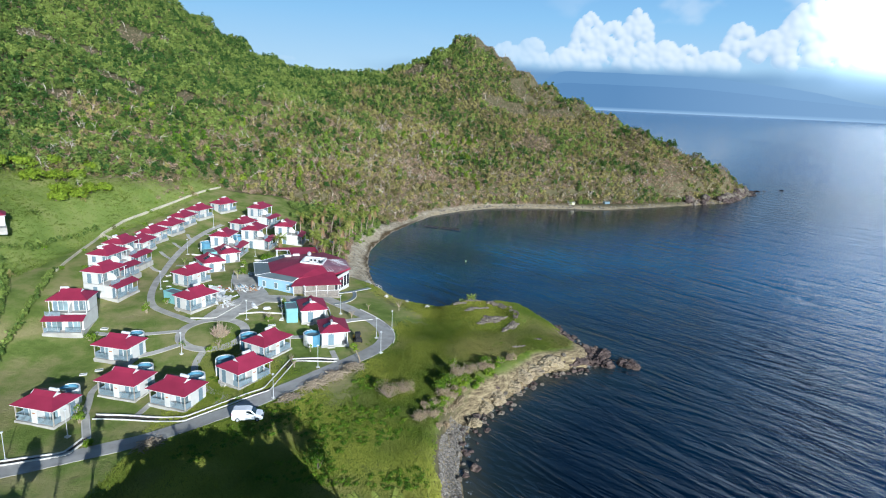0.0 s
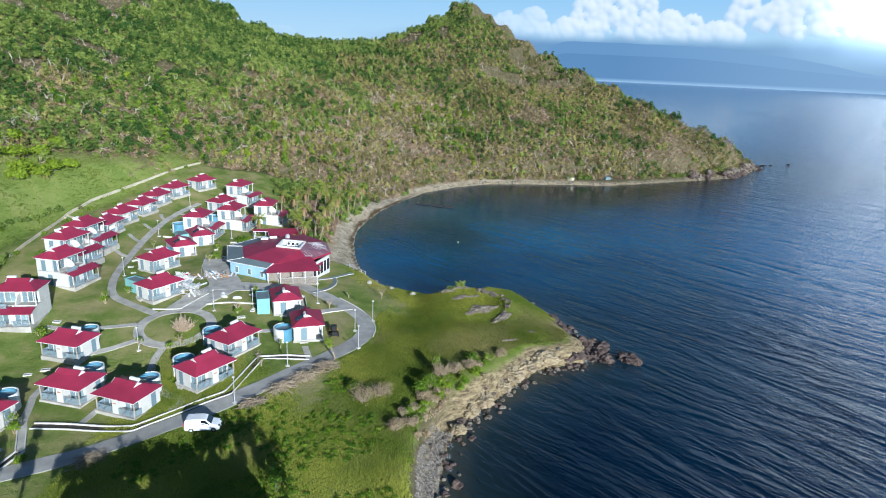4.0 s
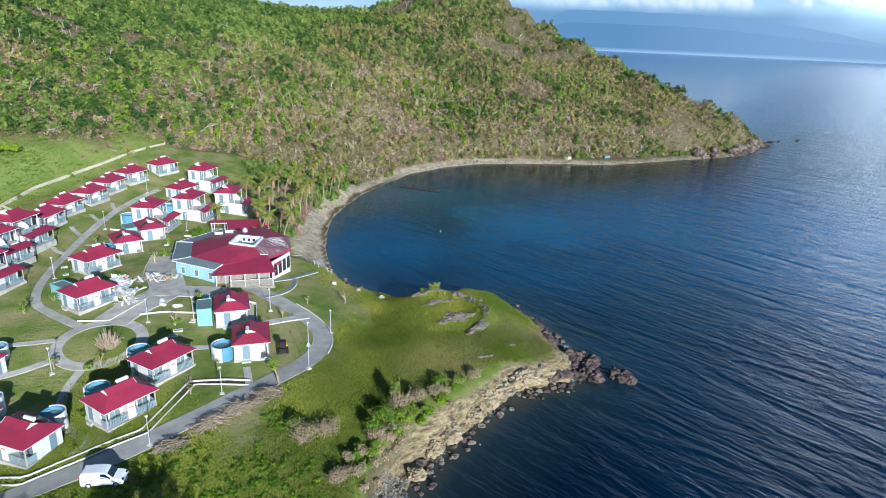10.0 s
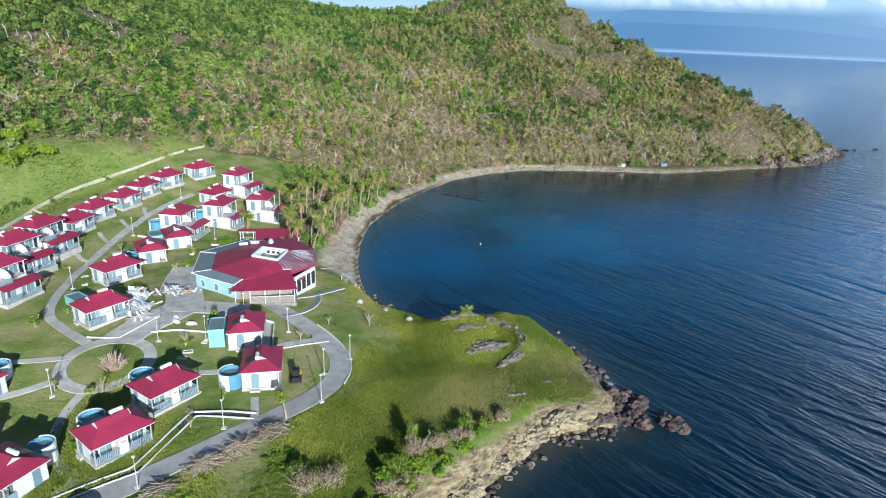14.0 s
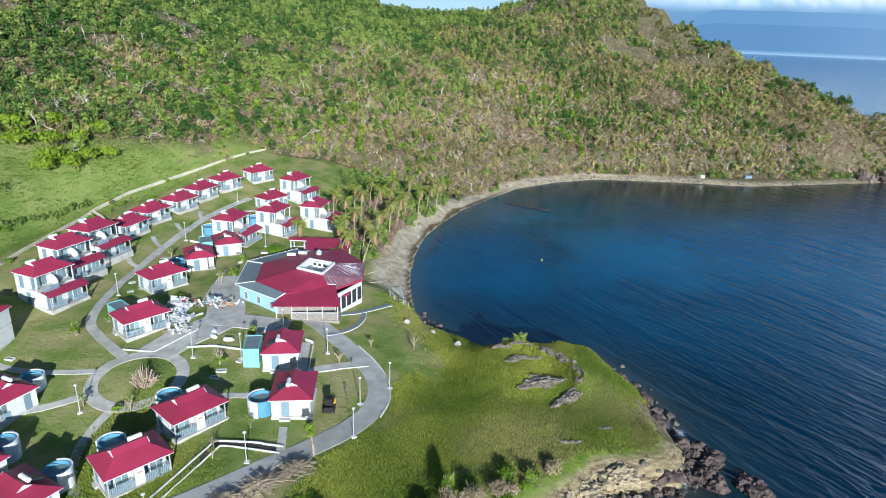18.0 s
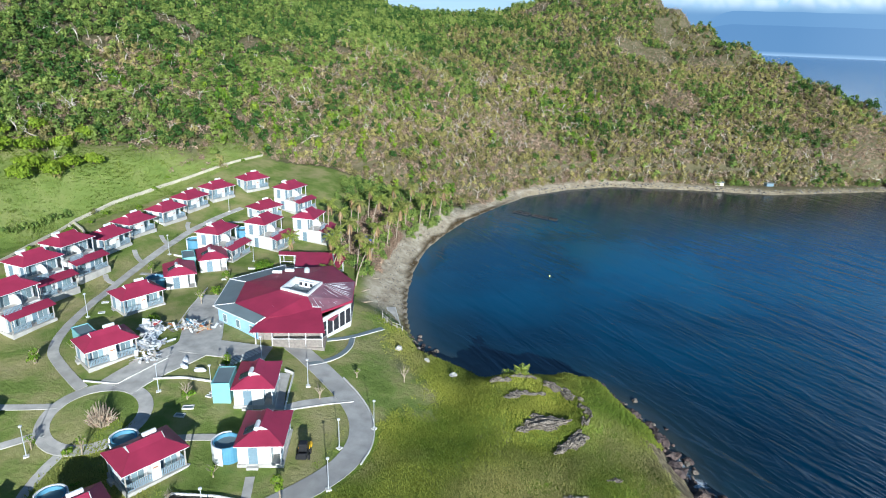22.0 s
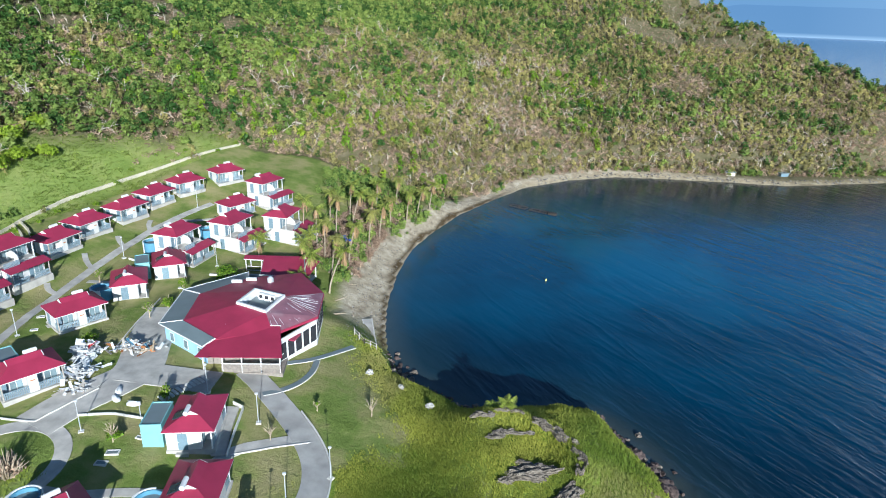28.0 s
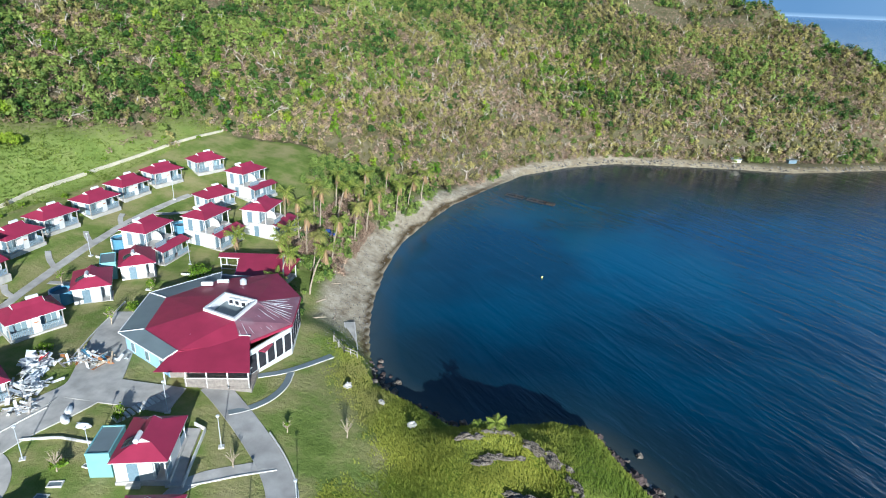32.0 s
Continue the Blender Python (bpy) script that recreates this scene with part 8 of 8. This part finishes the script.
def slab(x, y, turn, s=1.0):
    e = thing("inspection_cover", x, y, gz(x, y) + 0.02, turn, "white-rimmed concrete inspection cover set in the lawn", "manhole", "inspection covers")
    part("frame", boxes((-0.7 * s, -0.4 * s, -0.2, 0.7 * s, -0.28 * s, 0.14), (-0.7 * s, 0.28 * s, -0.2, 0.7 * s, 0.4 * s, 0.14), (-0.7 * s, -0.28 * s, -0.2, -0.58 * s, 0.28 * s, 0.14), (0.58 * s, -0.28 * s, -0.2, 0.7 * s, 0.28 * s, 0.14)), KERB, e)
    part("cover", boxes((-0.57 * s, -0.27 * s, -0.2, 0.57 * s, 0.27 * s, 0.09)), ROOFG, e, "dark grating")


for x, y, t, s in [(-31.4, 112.9, 20, 1.0), (-31.5, 111.3, 10, 0.9), (-30.2, 115.6, 0, 0.6), (-29.3, 116.3, 0, 0.5), (-48.7, 149.6, 20, 0.6), (-62.4, 138.5, 40, 0.8), (-61.2, 134.2, 30, 0.8), (-59.0, 130.8, 30, 0.7), (-64.4, 163.0, 30, 0.7), (-55.7, 95.5, 20, 0.9), (-57.5, 94.0, 20, 0.8), (-61.5, 108.5, 0, 0.9), (-25.8, 104.2, 0, 0.5)]:
    slab(x, y, t, s)


def pickup():
    e = thing("pickup_truck", -33.6, 182.2, gz(-33.6, 182.2), 25, "small blue pickup parked in the shade of the palms", "pickup truck")
    bl = mat("blue_car_paint", (0.03, 0.08, 0.35), 0.3, var=0.05, spec=0.5)
    part("body", boxes((-2.1, -0.8, 0.45, 2.1, 0.8, 0.95), bevel=0.08), bl, e)
    part("cab", boxes((-0.3, -0.72, 0.95, 1.1, 0.72, 1.5), bevel=0.15), bl, e)
    part("windscreen", boxes((1.0, -0.6, 1.05, 1.13, 0.6, 1.4)), CARGL, e)
    for s in (-1, 1):
        for xx in (-1.3, 1.35):
            bm = bmesh.new()
            tube(bm, [(xx, s * 0.62, 0.33), (xx, s * 0.82, 0.33)], [0.33, 0.33], 14)
            part("wheel", bm, TYRE, e)


pickup()


# ---------------------------------------------------------------- shore works: ramp, footbridge rail
def ramp():
    e = thing("boat_ramp", -16.8, 152.7, 1.25, -66, "narrow concrete boat ramp between rocks on the beach", "boat ramp")
    bm = bmesh.new()
    box(bm, -4.3, -0.7, -1.2, 4.3, 0.7, 0.3)
    bmesh.ops.rotate(bm, verts=bm.verts, cent=(0, 0, 0), matrix=Matrix.Rotation(radians(4), 3, "Y"))
    part("slab", bm, CONC, e)
    for s in (-1, 1):
        part("side_wall", boxes((-4.3, s * 0.78 - 0.075, -1.2, 4.3, s * 0.78 + 0.075, 0.62)), KERB, e)


ramp()


def rail_fence(pts, label):
    e = thing("rail_fence", pts[0][0], pts[0][1], 0, 0, label, "fence")
    ox, oy = pts[0]
    n = 0
    prev = None
    for (x0, y0), (x1, y1) in zip(pts[:-1], pts[1:]):
        k = max(2, int(math.hypot(x1 - x0, y1 - y0) / 1.3))
        for i in range(k + 1):
            x, y = x0 + (x1 - x0) * i / k, y0 + (y1 - y0) * i / k
            z = gz(x, y)
            part("post", boxes((x - ox - 0.06, y - oy - 0.06, z - 0.3, x - ox + 0.06, y - oy + 0.06, z + 1.05)), WOODG, e)
            if prev:
                for hh in (0.5, 0.95):
                    bm = bmesh.new()
                    tube(bm, [(prev[0] - ox, prev[1] - oy, prev[2] + hh), (x - ox, y - oy, z + hh)], [0.045, 0.045], 5)
                    part("rail", bm, WOODG, e)
            prev = (x, y, z)
    return e



def garden_stairs():
    """A flight of pale steps down the slope beside the planted plot."""
    x0, y0, x1, y1 = -29.6, 127.4, -32.2, 121.6
    z0, z1 = gz(x0, y0) + 0.1, gz(x1, y1) + 0.1
    L_ = math.hypot(x1 - x0, y1 - y0)
    e = thing("garden_stairs", x0, y0, 0, math.degrees(math.atan2(y1 - y0, x1 - x0)), "flight of pale concrete garden steps beside the planted plot", "stairs")
    for k in range(11):
        a, z = k * L_ / 11, z0 + (z1 - z0) * k / 10
        part("step", boxes((a, -0.65, z - 0.4, a + L_ / 11 * 0.62, 0.65, z + 0.16), bevel=0.015), KERB, e)
    return e


garden_stairs()
rail_fence([(-17.0, 146.8), (-14.9, 145.3), (-13.2, 145.9)], "grey timber rail at the head of the boat ramp")

# house at the field's edge
e = thing("hillside_house", -97.2, 131.0, gz(-97.2, 131.0) - 0.3, 35, "small white hillside house with crimson roof", "house")
part("wall", boxes((-3, -2.2, -0.6, 3, 2.2, 2.6)), WHITE, e)
hip_roof(e, 6.6, 5.2, 2.65, 1.3).matrix_basis = Matrix.Translation((-3.3, -2.6, 0))
part("terrace", boxes((-2.6, -4.6, -1.2, 3.2, -2.25, 0.3)), CONC, e)


# hedge lines: vine-grown fences across the slope
def hedge(pts, label):
    P_ = np.array(pts, float)
    d = np.r_[0, np.cumsum(np.hypot(*np.diff(P_, axis=0).T))]
    s = np.arange(0, d[-1], 0.55)
    x, y = np.interp(s, d, P_[:, 0]) + RNG.normal(0, 0.25, len(s)), np.interp(s, d, P_[:, 1]) + RNG.normal(0, 0.25, len(s))
    n = len(s)
    sc = RNG.uniform(0.7, 1.2, n)
    t = [leaf_cloud(26, [(0, 0, 0.4, 0.5), (0.2, 0.1, 0.8, 0.4)], 0.24) for _ in range(4)]
    scatter("hedge", t, RNG.integers(0, 4, n), np.stack([x, y, relief(x, y)], -1), np.stack([sc, sc], -1), RNG.uniform(0, 6.3, n), LEAF, RNG.uniform(0.2, 0.9, n), label, "hedge")


hedge([(-82.2, 127.6), (-77.3, 113.4), (-74.9, 104.4), (-73.1, 97.0), (-70, 84)], "vine-grown green fence running down from the wall")
hedge([(-92.0, 126.0), (-85.9, 117.9), (-80.0, 108.0), (-76, 96)], "vine-grown green fence across the slope")
hedge([(-93.0, 128.0), (-91.5, 134.0), (-89.9, 146.0), (-88.9, 158.0)], "vine-grown green fence across the slope")
# shrubs scattered along the upper side of the wall
for k in range(16):
    t = k / 15
    x, y = np.interp(t, np.linspace(0, 1, 8), [p_[0] for p_ in WALL]), np.interp(t, np.linspace(0, 1, 8), [p_[1] for p_ in WALL])
    x, y = x + RNG.uniform(-7, 6), y + RNG.uniform(-3, 3)
    if abs(x + 73.5) > 4.5:
        bush(float(x), float(y), RNG.uniform(0.5, 1.1), RNG.uniform(0.5, 1.2), LEAFY, "low green shrub on the grass slope", 0.4, 120, size=0.18)
